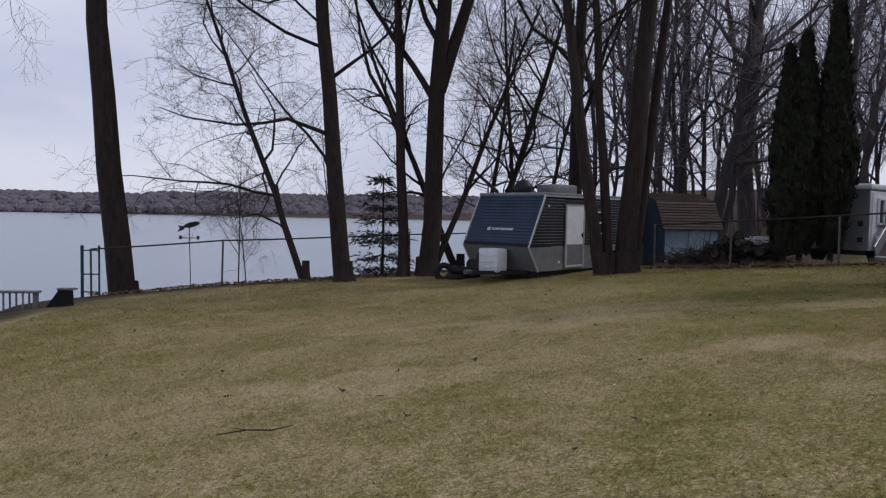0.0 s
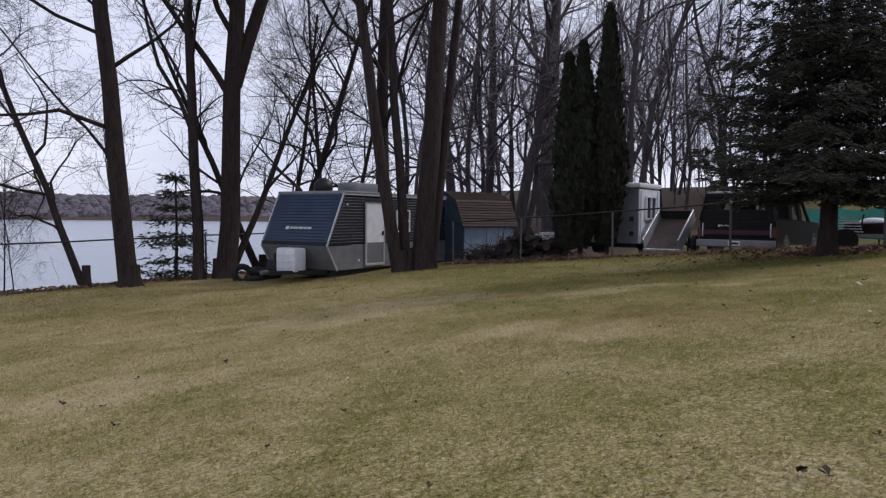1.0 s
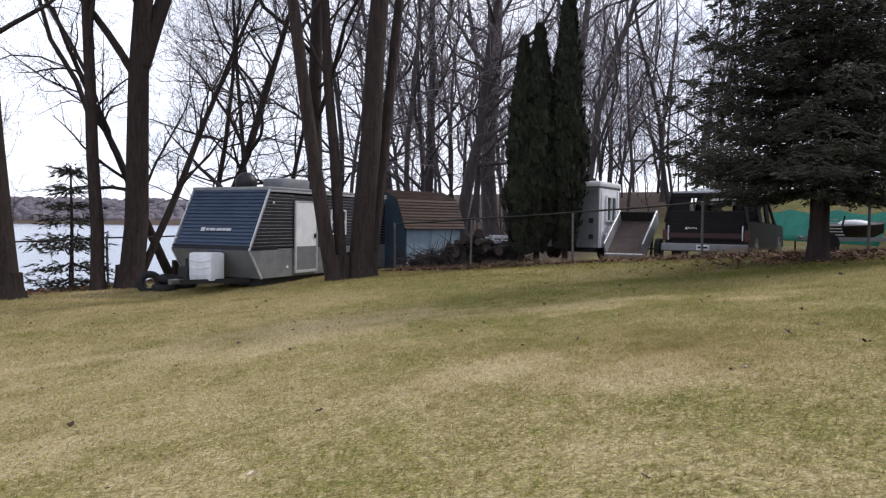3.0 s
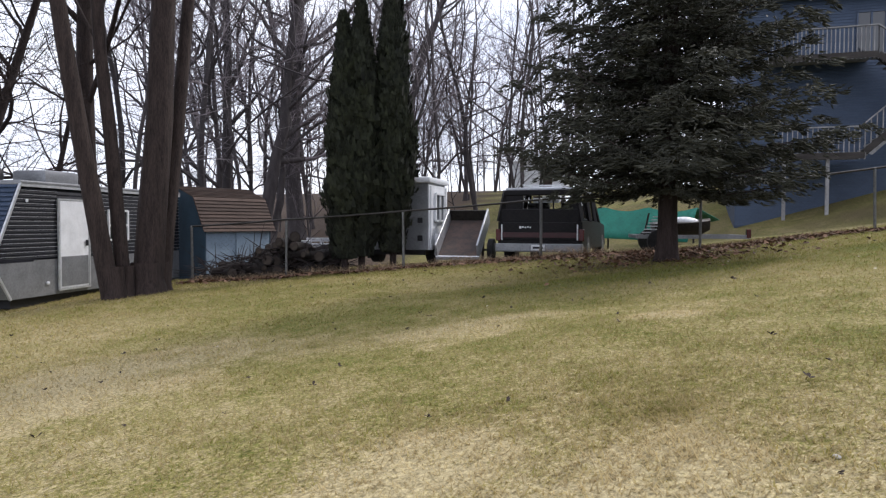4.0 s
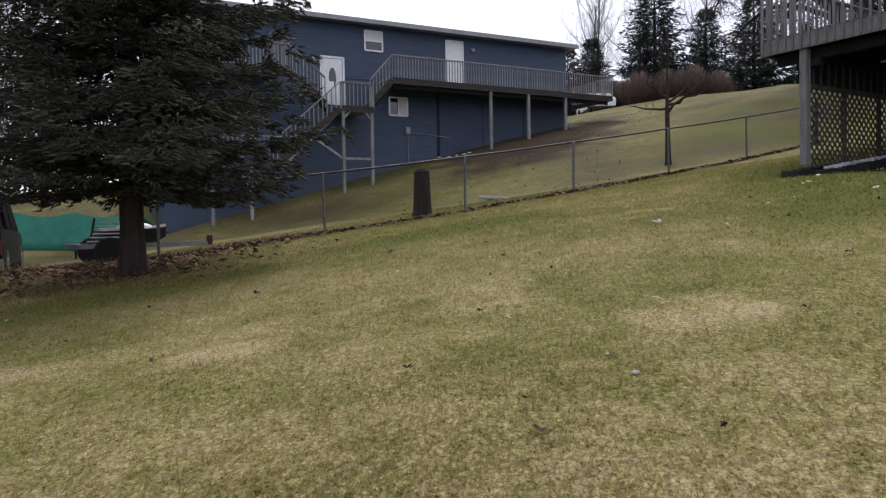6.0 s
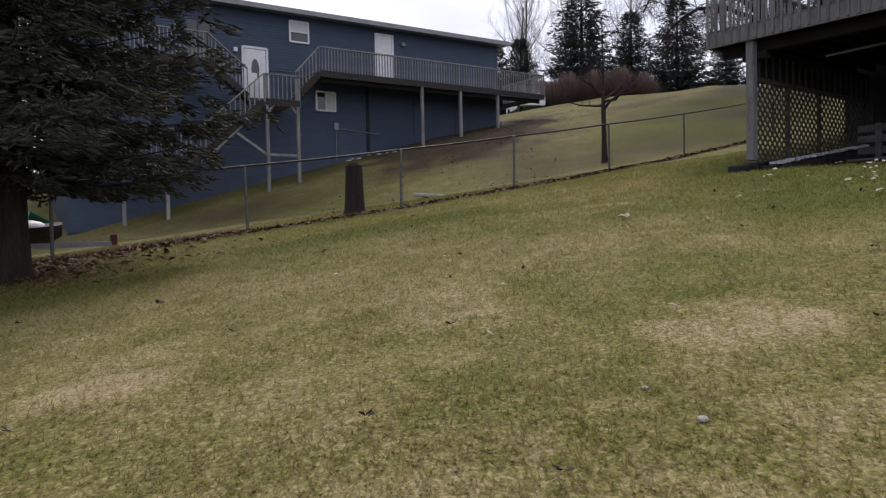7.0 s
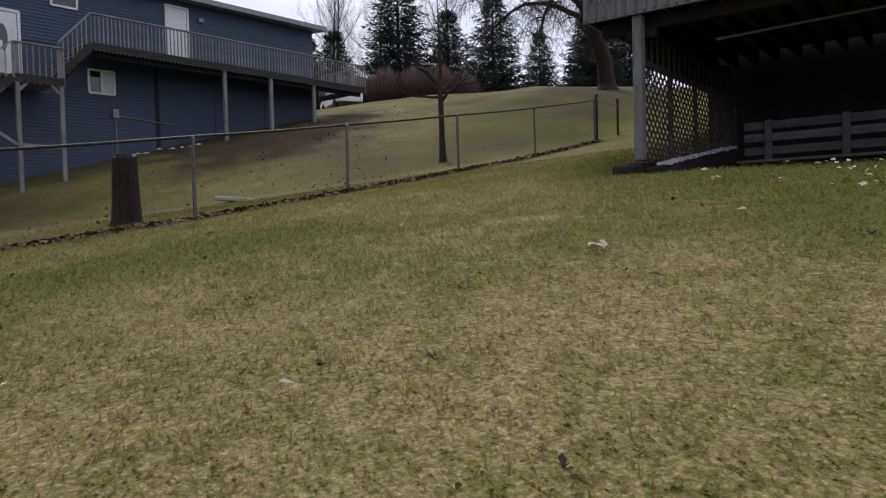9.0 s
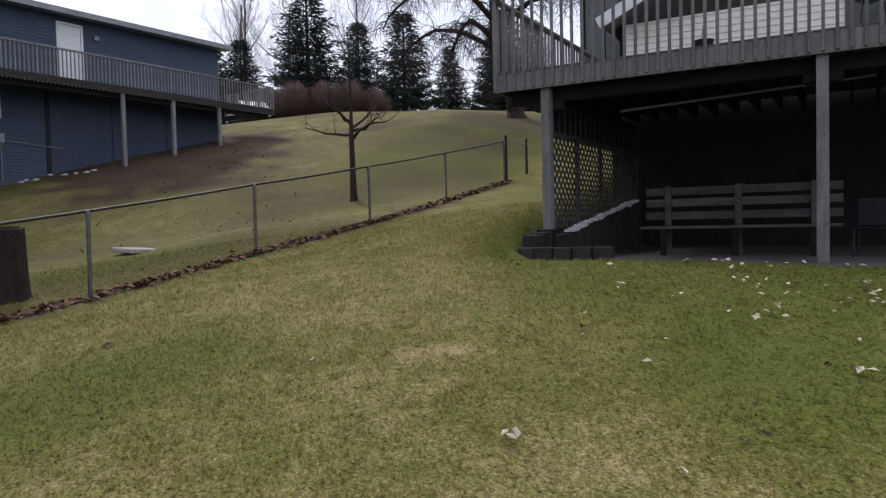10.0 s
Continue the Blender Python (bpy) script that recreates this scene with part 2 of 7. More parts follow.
def lawn_colour(n, l, blade=False):
    """Straw to green, by noise at three scales and by the worn patches; gives the colour's socket."""
    geo = n.new("ShaderNodeNewGeometry")
    pos = geo.outputs["Position"]

    def noise_at(scale, detail, rough=0.6):
        t = n.new("ShaderNodeTexNoise")
        t.inputs["Scale"].default_value, t.inputs["Detail"].default_value, t.inputs["Roughness"].default_value = scale, detail, rough
        l.new(pos, t.inputs["Vector"])
        return t.outputs["Fac"]

    def maths(op, a, b=None, clamp=False):
        m = n.new("ShaderNodeMath")
        m.operation, m.use_clamp = op, clamp
        for i, v in enumerate((a, b)):
            if v is None:
                continue
            if isinstance(v, (int, float)):
                m.inputs[i].default_value = v
            else:
                l.new(v, m.inputs[i])
        return m.outputs[0]
    big, mid, small = noise_at(0.28, 4), noise_at(1.5, 5), noise_at(16, 4, 0.75)
    sep = n.new("ShaderNodeSeparateXYZ")
    l.new(pos, sep.inputs[0])
    worn = None
    wob = maths("MULTIPLY", maths("SUBTRACT", mid, 0.5), 2.4)
    fresh = None
    for which, (x, y, a, b, turn) in [(0, p) for p in WORN] + [(1, p) for p in FRESH]:
        c, s = math.cos(radians(turn)), math.sin(radians(turn))
        dx, dy = maths("SUBTRACT", sep.outputs[0], x), maths("SUBTRACT", sep.outputs[1], y)
        u = maths("ADD", maths("MULTIPLY", dx, c / a), maths("MULTIPLY", dy, s / a))
        v = maths("ADD", maths("MULTIPLY", dx, -s / b), maths("MULTIPLY", dy, c / b))
        d = maths("ADD", maths("MULTIPLY", u, u), maths("MULTIPLY", v, v))
        f = maths("SUBTRACT", 1.15, maths("ADD", d, wob), True)
        if which:
            fresh = f if fresh is None else maths("MAXIMUM", fresh, f)
        else:
            worn = f if worn is None else maths("MAXIMUM", worn, f)
    green = maths("ADD", maths("MULTIPLY", maths("SUBTRACT", big, 0.5), 1.2), maths("MULTIPLY", maths("SUBTRACT", mid, 0.5), 0.85))
    right = maths("MULTIPLY", maths("SUBTRACT", sep.outputs[0], 4.0), 0.035)
    right = maths("MINIMUM", maths("MAXIMUM", right, -0.12), 0.34)
    beyond = maths("MULTIPLY", maths("SUBTRACT", sep.outputs[0], 19.0), 0.035)
    right = maths("SUBTRACT", right, maths("MINIMUM", maths("MAXIMUM", beyond, 0.0), 0.10))
    patchy = maths("MULTIPLY", maths("SUBTRACT", noise_at(5.0, 4, 0.7), 0.5), 0.8)
    green = maths("ADD", maths("ADD", green, patchy), maths("ADD", right, 0.42))
    green = maths("SUBTRACT", green, maths("MULTIPLY", worn, 0.38))
    green = maths("ADD", green, maths("MULTIPLY", fresh, 0.42))
    green = maths("ADD", green, maths("MULTIPLY", maths("SUBTRACT", small, 0.5), 1.1))
    fine = maths("SUBTRACT", noise_at(55.0, 4, 0.75), 0.5)
    if blade:
        fine = maths("MULTIPLY", maths("SUBTRACT", geo.outputs["Random Per Island"], 0.5), 0.75)
        green = maths("ADD", green, fine, True)
    else:
        green = maths("ADD", green, maths("MULTIPLY", fine, 2.4), True)
    ramp = n.new("ShaderNodeValToRGB")
    e = ramp.color_ramp.elements
    e[0].position, e[0].color = 0.0, (0.365, 0.305, 0.172, 1)
    e[1].position, e[1].color = 1.0, (0.102, 0.115, 0.024, 1)
    k = e.new(0.42)
    k.color = (0.236, 0.199, 0.080, 1)
    k = e.new(0.7)
    k.color = (0.150, 0.145, 0.041, 1)
    l.new(green, ramp.inputs["Fac"])
    if blade:
        return ramp.outputs[0], small, mid
    gap = n.new("ShaderNodeMapRange")
    gap.inputs["From Min"].default_value, gap.inputs["From Max"].default_value = 0.36, 0.62
    gap.inputs["To Min"].default_value, gap.inputs["To Max"].default_value = 0.50, 1.34
    l.new(noise_at(38.0, 5, 0.8), gap.inputs["Value"])
    shade = n.new("ShaderNodeMixRGB")
    shade.blend_type = "MULTIPLY"
    shade.inputs["Fac"].default_value = 1.0
    l.new(ramp.outputs[0], shade.inputs["Color1"])
    l.new(gap.outputs[0], shade.inputs["Color2"])
    return shade.outputs[0], small, mid


def ground_material():
    m = bpy.data.materials.new("lawn_and_earth")
    m.use_nodes = True
    n, l = m.node_tree.nodes, m.node_tree.links
    p = n["Principled BSDF"]
    p.inputs["Roughness"].default_value, p.inputs["Specular IOR Level"].default_value = 0.95, 0.1
    col, small, mid = lawn_colour(n, l)
    att = n.new("ShaderNodeAttribute")
    att.attribute_name = "earth_shade"
    soil = n.new("ShaderNodeValToRGB")
    soil.color_ramp.elements[0].position, soil.color_ramp.elements[0].color = 0.35, (0.030, 0.022, 0.017, 1)
    soil.color_ramp.elements[1].position, soil.color_ramp.elements[1].color = 0.65, (0.088, 0.062, 0.045, 1)
    l.new(small, soil.inputs["Fac"])
    mix = n.new("ShaderNodeMixRGB")
    l.new(att.outputs["Fac"], mix.inputs["Fac"])
    l.new(col, mix.inputs["Color1"])
    l.new(soil.outputs[0], mix.inputs["Color2"])
    l.new(mix.outputs[0], p.inputs["Base Color"])
    bp = n.new("ShaderNodeBump")
    bp.inputs["Strength"].default_value, bp.inputs["Distance"].default_value = 0.7, 0.03
    l.new(small, bp.inputs["Height"])
    l.new(bp.outputs[0], p.inputs["Normal"])
    return m


def blade_material():
    m = bpy.data.materials.new("grass_blades")
    m.use_nodes = True
    n, l = m.node_tree.nodes, m.node_tree.links
    p = n["Principled BSDF"]
    p.inputs["Roughness"].default_value, p.inputs["Specular IOR Level"].default_value = 0.75, 0.2
    col, small, mid = lawn_colour(n, l, True)
    geo = n.new("ShaderNodeNewGeometry")
    ramp = n.new("ShaderNodeValToRGB")
    ramp.color_ramp.elements[0].color = (0.80, 0.76, 0.69, 1)
    ramp.color_ramp.elements[1].color = (1.75, 1.69, 1.62, 1)
    l.new(geo.outputs["Random Per Island"], ramp.inputs["Fac"])
    mix = n.new("ShaderNodeMixRGB")
    mix.blend_type = "MULTIPLY"
    mix.inputs["Fac"].default_value = 1.0
    l.new(col, mix.inputs["Color1"])
    l.new(ramp.outputs[0], mix.inputs["Color2"])
    l.new(mix.outputs[0], p.inputs["Base Color"])
    tr, both = n.new("ShaderNodeBsdfTranslucent"), n.new("ShaderNodeMixShader")
    both.inputs["Fac"].default_value = 0.5
    l.new(mix.outputs[0], tr.inputs["Color"])
    l.new(p.outputs[0], both.inputs[1])
    l.new(tr.outputs[0], both.inputs[2])
    l.new(both.outputs[0], n["Material Output"].inputs["Surface"])
    return m


GROUND = ground_material()
BLADES = blade_material()


# ---- builders ----
def thing(name, m, label, category, group="", kind=""):
    ob = new(name)
    ob.empty_display_size = 0.2
    ob.matrix_basis = m
    return tagged(ob, label, category, group, kind)


def smooth_by_angle(me, degrees=40):
    me.polygons.foreach_set("use_smooth", [True] * len(me.polygons))
    me.set_sharp_from_angle(angle=radians(degrees))


def part(name, bm, mat, parent=None, label="", smooth=False):
    me = bpy.data.meshes.new(name)
    bmesh.ops.recalc_face_normals(bm, faces=bm.faces[:])
    bm.to_mesh(me)
    bm.free()
    me.materials.append(mat)
    if smooth:
        smooth_by_angle(me)
    ob = new(name, me)
    ob.parent = parent
    if label:
        tagged(ob, label)
    return ob


def again(ob, name, parent, m=Matrix()):
    """Another object on the same mesh."""
    o = new(name, ob.data)
    o.parent, o.matrix_basis = parent, m
    return o


def box(x0, x1, y0, y1, z0, z1, bevel=0.0, m=None, bm=None):
    own = bm is None or bevel > 0
    b = bmesh.new() if own else bm
    v = [b.verts.new(p) for p in ((x0, y0, z0), (x1, y0, z0), (x1, y1, z0), (x0, y1, z0), (x0, y0, z1), (x1, y0, z1), (x1, y1, z1), (x0, y1, z1))]
    for f in ((3, 2, 1, 0), (4, 5, 6, 7), (0, 1, 5, 4), (1, 2, 6, 5), (2, 3, 7, 6), (3, 0, 4, 7)):
        b.faces.new([v[i] for i in f])
    if bevel:
        bmesh.ops.bevel(b, geom=b.edges[:], offset=bevel, segments=1 if bevel < 0.03 else 2, affect="EDGES", profile=0.6)
    if m is not None:
        bmesh.ops.transform(b, matrix=m, verts=v if not bevel and not own else b.verts[:])
    if own and bm is not None:
        me = bpy.data.meshes.new("temp")
        b.to_mesh(me)
        b.free()
        bm.from_mesh(me)
        bpy.data.meshes.remove(me)
        return bm
    return b


def prism(outline, y0, y1, bevel=0.0):
    """An x-z outline drawn out along y."""
    b = bmesh.new()
    a = [b.verts.new((x, y0, z)) for x, z in outline]
    c = [b.verts.new((x, y1, z)) for x, z in outline]
    b.faces.new(a)
    b.faces.new(c[::-1])
    k = len(outline)
    for i in range(k):
        b.faces.new((a[i], c[i], c[(i + 1) % k], a[(i + 1) % k]))
    if bevel:
        bmesh.ops.recalc_face_normals(b, faces=b.faces[:])
        bmesh.ops.bevel(b, geom=b.edges[:], offset=bevel, segments=2, affect="EDGES", profile=0.6)
    return b


class Geo:
    """Plain lists of corners and faces, for meshes of many pieces."""

    def __init__(self):
        self.v, self.f = [], []

    def tube(self, pts, radii, n=6, cap=True):
        base = len(self.v)
        for i, p in enumerate(pts):
            d = (pts[min(i + 1, len(pts) - 1)] - pts[max(i - 1, 0)]).normalized()
            s = d.orthogonal().normalized() if abs(d.z) > 0.95 else d.cross(Vector((0, 0, 1))).normalized()
            t = d.cross(s)
            for k in range(n):
                a = 2 * math.pi * k / n
                self.v.append(p + (s * math.cos(a) + t * math.sin(a)) * radii[i])
        for i in range(len(pts) - 1):
            for k in range(n):
                a, b = base + i * n + k, base + i * n + (k + 1) % n
                self.f.append((a, b, b + n, a + n))
        if cap:
            self.f.append(tuple(base + k for k in range(n))[::-1])
            self.f.append(tuple(base + (len(pts) - 1) * n + k for k in range(n)))

    def tri(self, a, b, c):
        i = len(self.v)
        self.v += [a, b, c]
        self.f.append((i, i + 1, i + 2))

    def quad(self, a, b, c, d):
        i = len(self.v)
        self.v += [a, b, c, d]
        self.f.append((i, i + 1, i + 2, i + 3))

    def box(self, m, sx, sy, sz):
        i = len(self.v)
        for x, y, z in ((-1, -1, -1), (1, -1, -1), (1, 1, -1), (-1, 1, -1), (-1, -1, 1), (1, -1, 1), (1, 1, 1), (-1, 1, 1)):
            self.v.append(m @ Vector((x * sx / 2, y * sy / 2, z * sz / 2)))
        for f in ((3, 2, 1, 0), (4, 5, 6, 7), (0, 1, 5, 4), (1, 2, 6, 5), (2, 3, 7, 6), (3, 0, 4, 7)):
            self.f.append(tuple(i + k for k in f))

    def done(self, name, mat, parent=None, label="", smooth=False):
        me = bpy.data.meshes.new(name)
        me.from_pydata([tuple(p) for p in self.v], [], self.f)
        me.materials.append(mat)
        if smooth:
            smooth_by_angle(me, 60)
        ob = new(name, me)
        ob.parent = parent
        if label:
            tagged(ob, label)
        return ob


def rod(p0, p1, r0, r1=None, n=10):
    g = Geo()
    g.tube([Vector(p0), Vector(p1)], [r0, r0 if r1 is None else r1], n)
    return g


def stick(p0, p1, w, h, g=None):
    """A straight board from p0 to p1, w wide and h thick."""
    g = g or Geo()
    a, b = Vector(p0), Vector(p1)
    m = Matrix.Translation((a + b) / 2) @ (b - a).to_track_quat("X", "Z").to_matrix().to_4x4()
    g.box(m, (b - a).length, w, h)
    return g


# ---- ground ----
def smooth01(t):
    t = min(max(t, 0.0), 1.0)
    return t * t * (3 - 2 * t)


def bank(x, y):
    """Metres past the lawn's edge towards the lake."""
    q1 = (x + 5.7) * -0.513 + (y - 18.9) * 0.858
    q2 = (x - 2.0) * -0.95 + (y - 24.5) * 0.31
    return max(min(q1, q2), -(x + 9.5) * 0.8)


LAKE_Z = -3.5


def ground(x, y):
    cx, cy = min(max(x, -14), 27), min(max(y, -5), 24)
    z = (0.17919 + 0.15207 * cx - 0.04238 * cy - 0.00118 * cx * cx - 0.00576 * cx * cy + 0.00088 * cy * cy
         + 0.000077 * cx * cx * cy - 0.000006 * cx * cy * cy)
    if x > 26.5:
        z += 5.9 * (1 - math.exp(-((x - 26.5) / 14) ** 1.3)) * (1 - 0.35 * smooth01((y - 26) / 12))
    if x > 44 and y < 14:
        z += 0.9 * smooth01((x - 44) / 11) * smooth01((y + 7) / 7) * smooth01((14 - y) / 4)
    z += 0.028 * max(0, y - 24) * smooth01((x + 2) / 12)
    q = bank(x, y)
    if q > 0:
        z = z + (-6.0 - z) * smooth01(q / 6.5)
    z += 0.16 * smooth01((y - 11.5) / 4) * smooth01((x - 0.5) / 4) * (1 - smooth01((y - 21) / 4)) * (1 - smooth01((x - 11) / 4))
    # levelled under the raised deck
    along, inside = (x - 17.88) * -0.735 + (y - 1.275) * -0.68, (x - 17.88) * 0.68 + (y - 1.275) * -0.735
    if along > -1.2 and inside > -2.4:
        flat = smooth01((inside + 2.3) / 1.1) * smooth01((along + 0.9) / 0.9)
        z += (min(z, 1.80) - z) * flat
    if y > 560 and q > 0:
        z += smooth01((y - 640 + 0.10 * x) / 90) * 18
    if abs(x) < 60 and -30 < y < 60:
        z += 0.035 * (noise.noise((x * 0.35, y * 0.35, 0)) + 0.5 * noise.noise((x * 1.1, y * 1.1, 3)))
    return z


def graded(lo, hi, fine_lo, fine_hi, step):
    vals, v, s = [], fine_lo, step
    while v <= fine_hi:
        vals.append(v)
        v += step
    up, s = vals[-1], step
    while up < hi:
        s *= 1.25
        up += s
        vals.append(min(up, hi))
    down, s = vals[0], step
    while down > lo:
        s *= 1.25
        down -= s
        vals.insert(0, max(down, lo))
    return vals


def build_ground():
    xs, ys = graded(-2500, 2500, -16, 50, 0.5), graded(-2500, 2500, -12, 36, 0.5)
    verts = [(x, y, ground(x, y)) for y in ys for x in xs]
    w = len(xs)
    faces = [(j * w + i, j * w + i + 1, (j + 1) * w + i + 1, (j + 1) * w + i) for j in range(len(ys) - 1) for i in range(w - 1)]
    me = bpy.data.meshes.new("ground")
    me.from_pydata(verts, [], faces)
    me.polygons.foreach_set("use_smooth", [True] * len(me.polygons))
    att = me.attributes.new("earth_shade", "FLOAT", "POINT")
    att.data.foreach_set("value", [earth_and_shade(x, y) for x, y, z in verts])
    me.materials.append(GROUND)
    return tagged(new("ground", me), "patchy straw and green lawn sloping down to the lake", "lawn", kind="structure")


FENCE = [(5.9, 19.45), (7.4, 17.95), (9.35, 16.48), (11.48, 14.67), (13.95, 12.75), (16.25, 10.55), (18.15, 8.02), (20.33, 5.70), (22.3, 3.25), (24.5, 0.85), (26.4, -1.5)]


def fence_gap(x, y):
    best = 99.0
    for (ax, ay), (bx, by) in zip(FENCE, FENCE[1:]):
        dx, dy = bx - ax, by - ay
        t = min(max(((x - ax) * dx + (y - ay) * dy) / (dx * dx + dy * dy), 0), 1)
        best = min(best, math.hypot(x - ax - t * dx, y - ay - t * dy))
    return best


def earth_and_shade(x, y):
    """Bare leaf-strewn soil: on the bank, along the fence, under the spruce and in the wood; also the spruce's painted
    shadow.
    """
    if math.hypot(x, y) > 400:
        return 1.0
    wob = 0.5 * noise.noise((x * 0.9, y * 0.9, 7))
    e = smooth01((bank(x, y) + 1.0 + wob) / 0.9)
    g = fence_gap(x, y)
    width = 0.75 if x < 13.5 else 0.22
    e = max(e, 1 - smooth01((g - width - 0.35 * wob) / 0.3))
    e = max(e, 0.85 * (1 - smooth01((math.hypot(x - 11.6, y - 11.8) - 1.2 - wob) / 1.0)))
    behind = (x - 9.35) * 0.67 + (y - 16.48) * 0.74
    if behind > 0 and 4.5 < x < 13:
        e = max(e, smooth01(behind / 0.5))
    if y > 21:
        e = max(e, smooth01((y - 21 - 1.1 * max(0, x - 12)) / 3))
    if x > 15 and (x - 18.15) * 0.735 + (y - 8.02) * 0.68 > 0:
        e = max(e, 0.42 + 0.5 * noise.noise((x * 0.3, y * 0.3, 2)) + 0.3 * wob)
    # the spruce's shadow on the lawn, with dead needles, painted as soil colour
    e = max(e, 0.40 * (1 - smooth01((math.hypot((x - 9.7) * 0.8, y - 10.7) - 1.3 - wob) / 1.4)))
    e = max(e, 0.75 * (1 - smooth01((math.hypot((x - 36.5) * 0.5, y + 5.5) - 1.5 - wob) / 1.2)))
    if x > 31:
        e = max(e, (0.92 + 0.3 * wob) * (1 - smooth01((math.hypot((x - 38.5) * 0.14, (y - 8.0) * 0.25) - 0.95 - 0.8 * wob) / 0.35)))
    return e


build_ground()
lake = bmesh.new()
for p in ((-2500, -400, LAKE_Z), (60, -400, LAKE_Z), (60, 900, LAKE_Z), (-2500, 900, LAKE_Z)):
    lake.verts.new(p)
lake.faces.new(lake.verts[:])
tagged(part("water", lake, WATER), "calm pale grey-blue lake water", "lake", kind="structure")


def lap(g, m, z0, z1, step, depth, x_of0, x_of1):
    """Lapped boards on the plane y = 0 of m, facing -y, from x_of0(z) to x_of1(z)."""
    z = z0
    while z < z1 - 1e-4:
        t = min(z + step, z1)
        a, b, c, d = (x_of0(z), -depth, z), (x_of1(z), -depth, z), (x_of1(t), 0, t), (x_of0(t), 0, t)
        g.quad(*[m @ Vector(p) for p in (a, b, c, d)])
        g.quad(*[m @ Vector(p) for p in ((x_of0(z), 0, z), (x_of1(z), 0, z), b, a)])
        z = t


# ---- far shore ----
def far_shore():
    rng = random.Random(4)
    g = Geo()
    for k in range(4200):
        x = rng.uniform(-900, 560)
        row = rng.random()
        y = 638 - 0.10 * x + row * 150 - 0.0002 * max(0, x) ** 2
        z = -4 + 17 * smooth01(row * 1.2)
        h = rng.uniform(8, 12) * (0.75 + 0.45 * noise.noise((x * 0.006, 2, 0)) + 0.2 * noise.noise((x * 0.03, 5, 0)))
        w = rng.uniform(3.5, 7)
        i = len(g.v)
        for lift, wide in ((-1, 0.6), (0.3 * h, 1.0), (0.68 * h, 0.85), (0.92 * h, 0.45)):
            for j in range(7):
                a = 2 * math.pi * j / 7
                s = w * wide * rng.uniform(0.8, 1.15)
                g.v.append(Vector((x + s * math.cos(a), y + s * math.sin(a), z + lift + rng.uniform(-0.05, 0.05) * h)))
        g.v.append(Vector((x + rng.uniform(-1, 1), y, z + h)))
        for q in range(3):
            for j in range(7):
                n = (j + 1) % 7
                g.f.append((i + 7 * q + j, i + 7 * q + n, i + 7 * q + 7 + n, i + 7 * q + 7 + j))
        g.f += [(i + 21 + j, i + 21 + (j + 1) % 7, i + 28) for j in range(7)]
    tagged(g.done("far_woods", FAR_WOOD), "brown leafless woods along the far shore of the lake, paled for haze", "woods", kind="stuff")
    for k, (x, w, d, pale) in enumerate(((-345, 9, 7, 0), (-300, 10, 7, 0), (-272, 13, 7, 1), (-256, 9, 7, 0), (-216, 10, 7, 0), (-160, 9, 7, 0), (-440, 9, 7, 0))):
        y = 645 - 0.10 * x
        t = thing("lake_house", pose(x, y, -2.2, 0, 0, rng.uniform(-20, 20)), "small pale house on the far lake shore", "house", "far shore houses")
        part("wall", box(-w / 2, w / 2, -d / 2, d / 2, 0, 4.2), GREY_METAL if pale else FAR_WALL, t)
        part("roof", prism([(-w / 2 - 0.6, 4.6), (w / 2 + 0.6, 4.6), (0, 7.4)], -d / 2 - 0.5, d / 2 + 0.5), FAR_ROOF, t)
        for wx in (-0.3, 0.05, 0.33):
            part("window", box(wx * w - 0.7, wx * w + 0.7, -d / 2 - 0.08, -d / 2 + 0.02, 1.2, 3.0), DARK_GLASS, t)


far_shore()


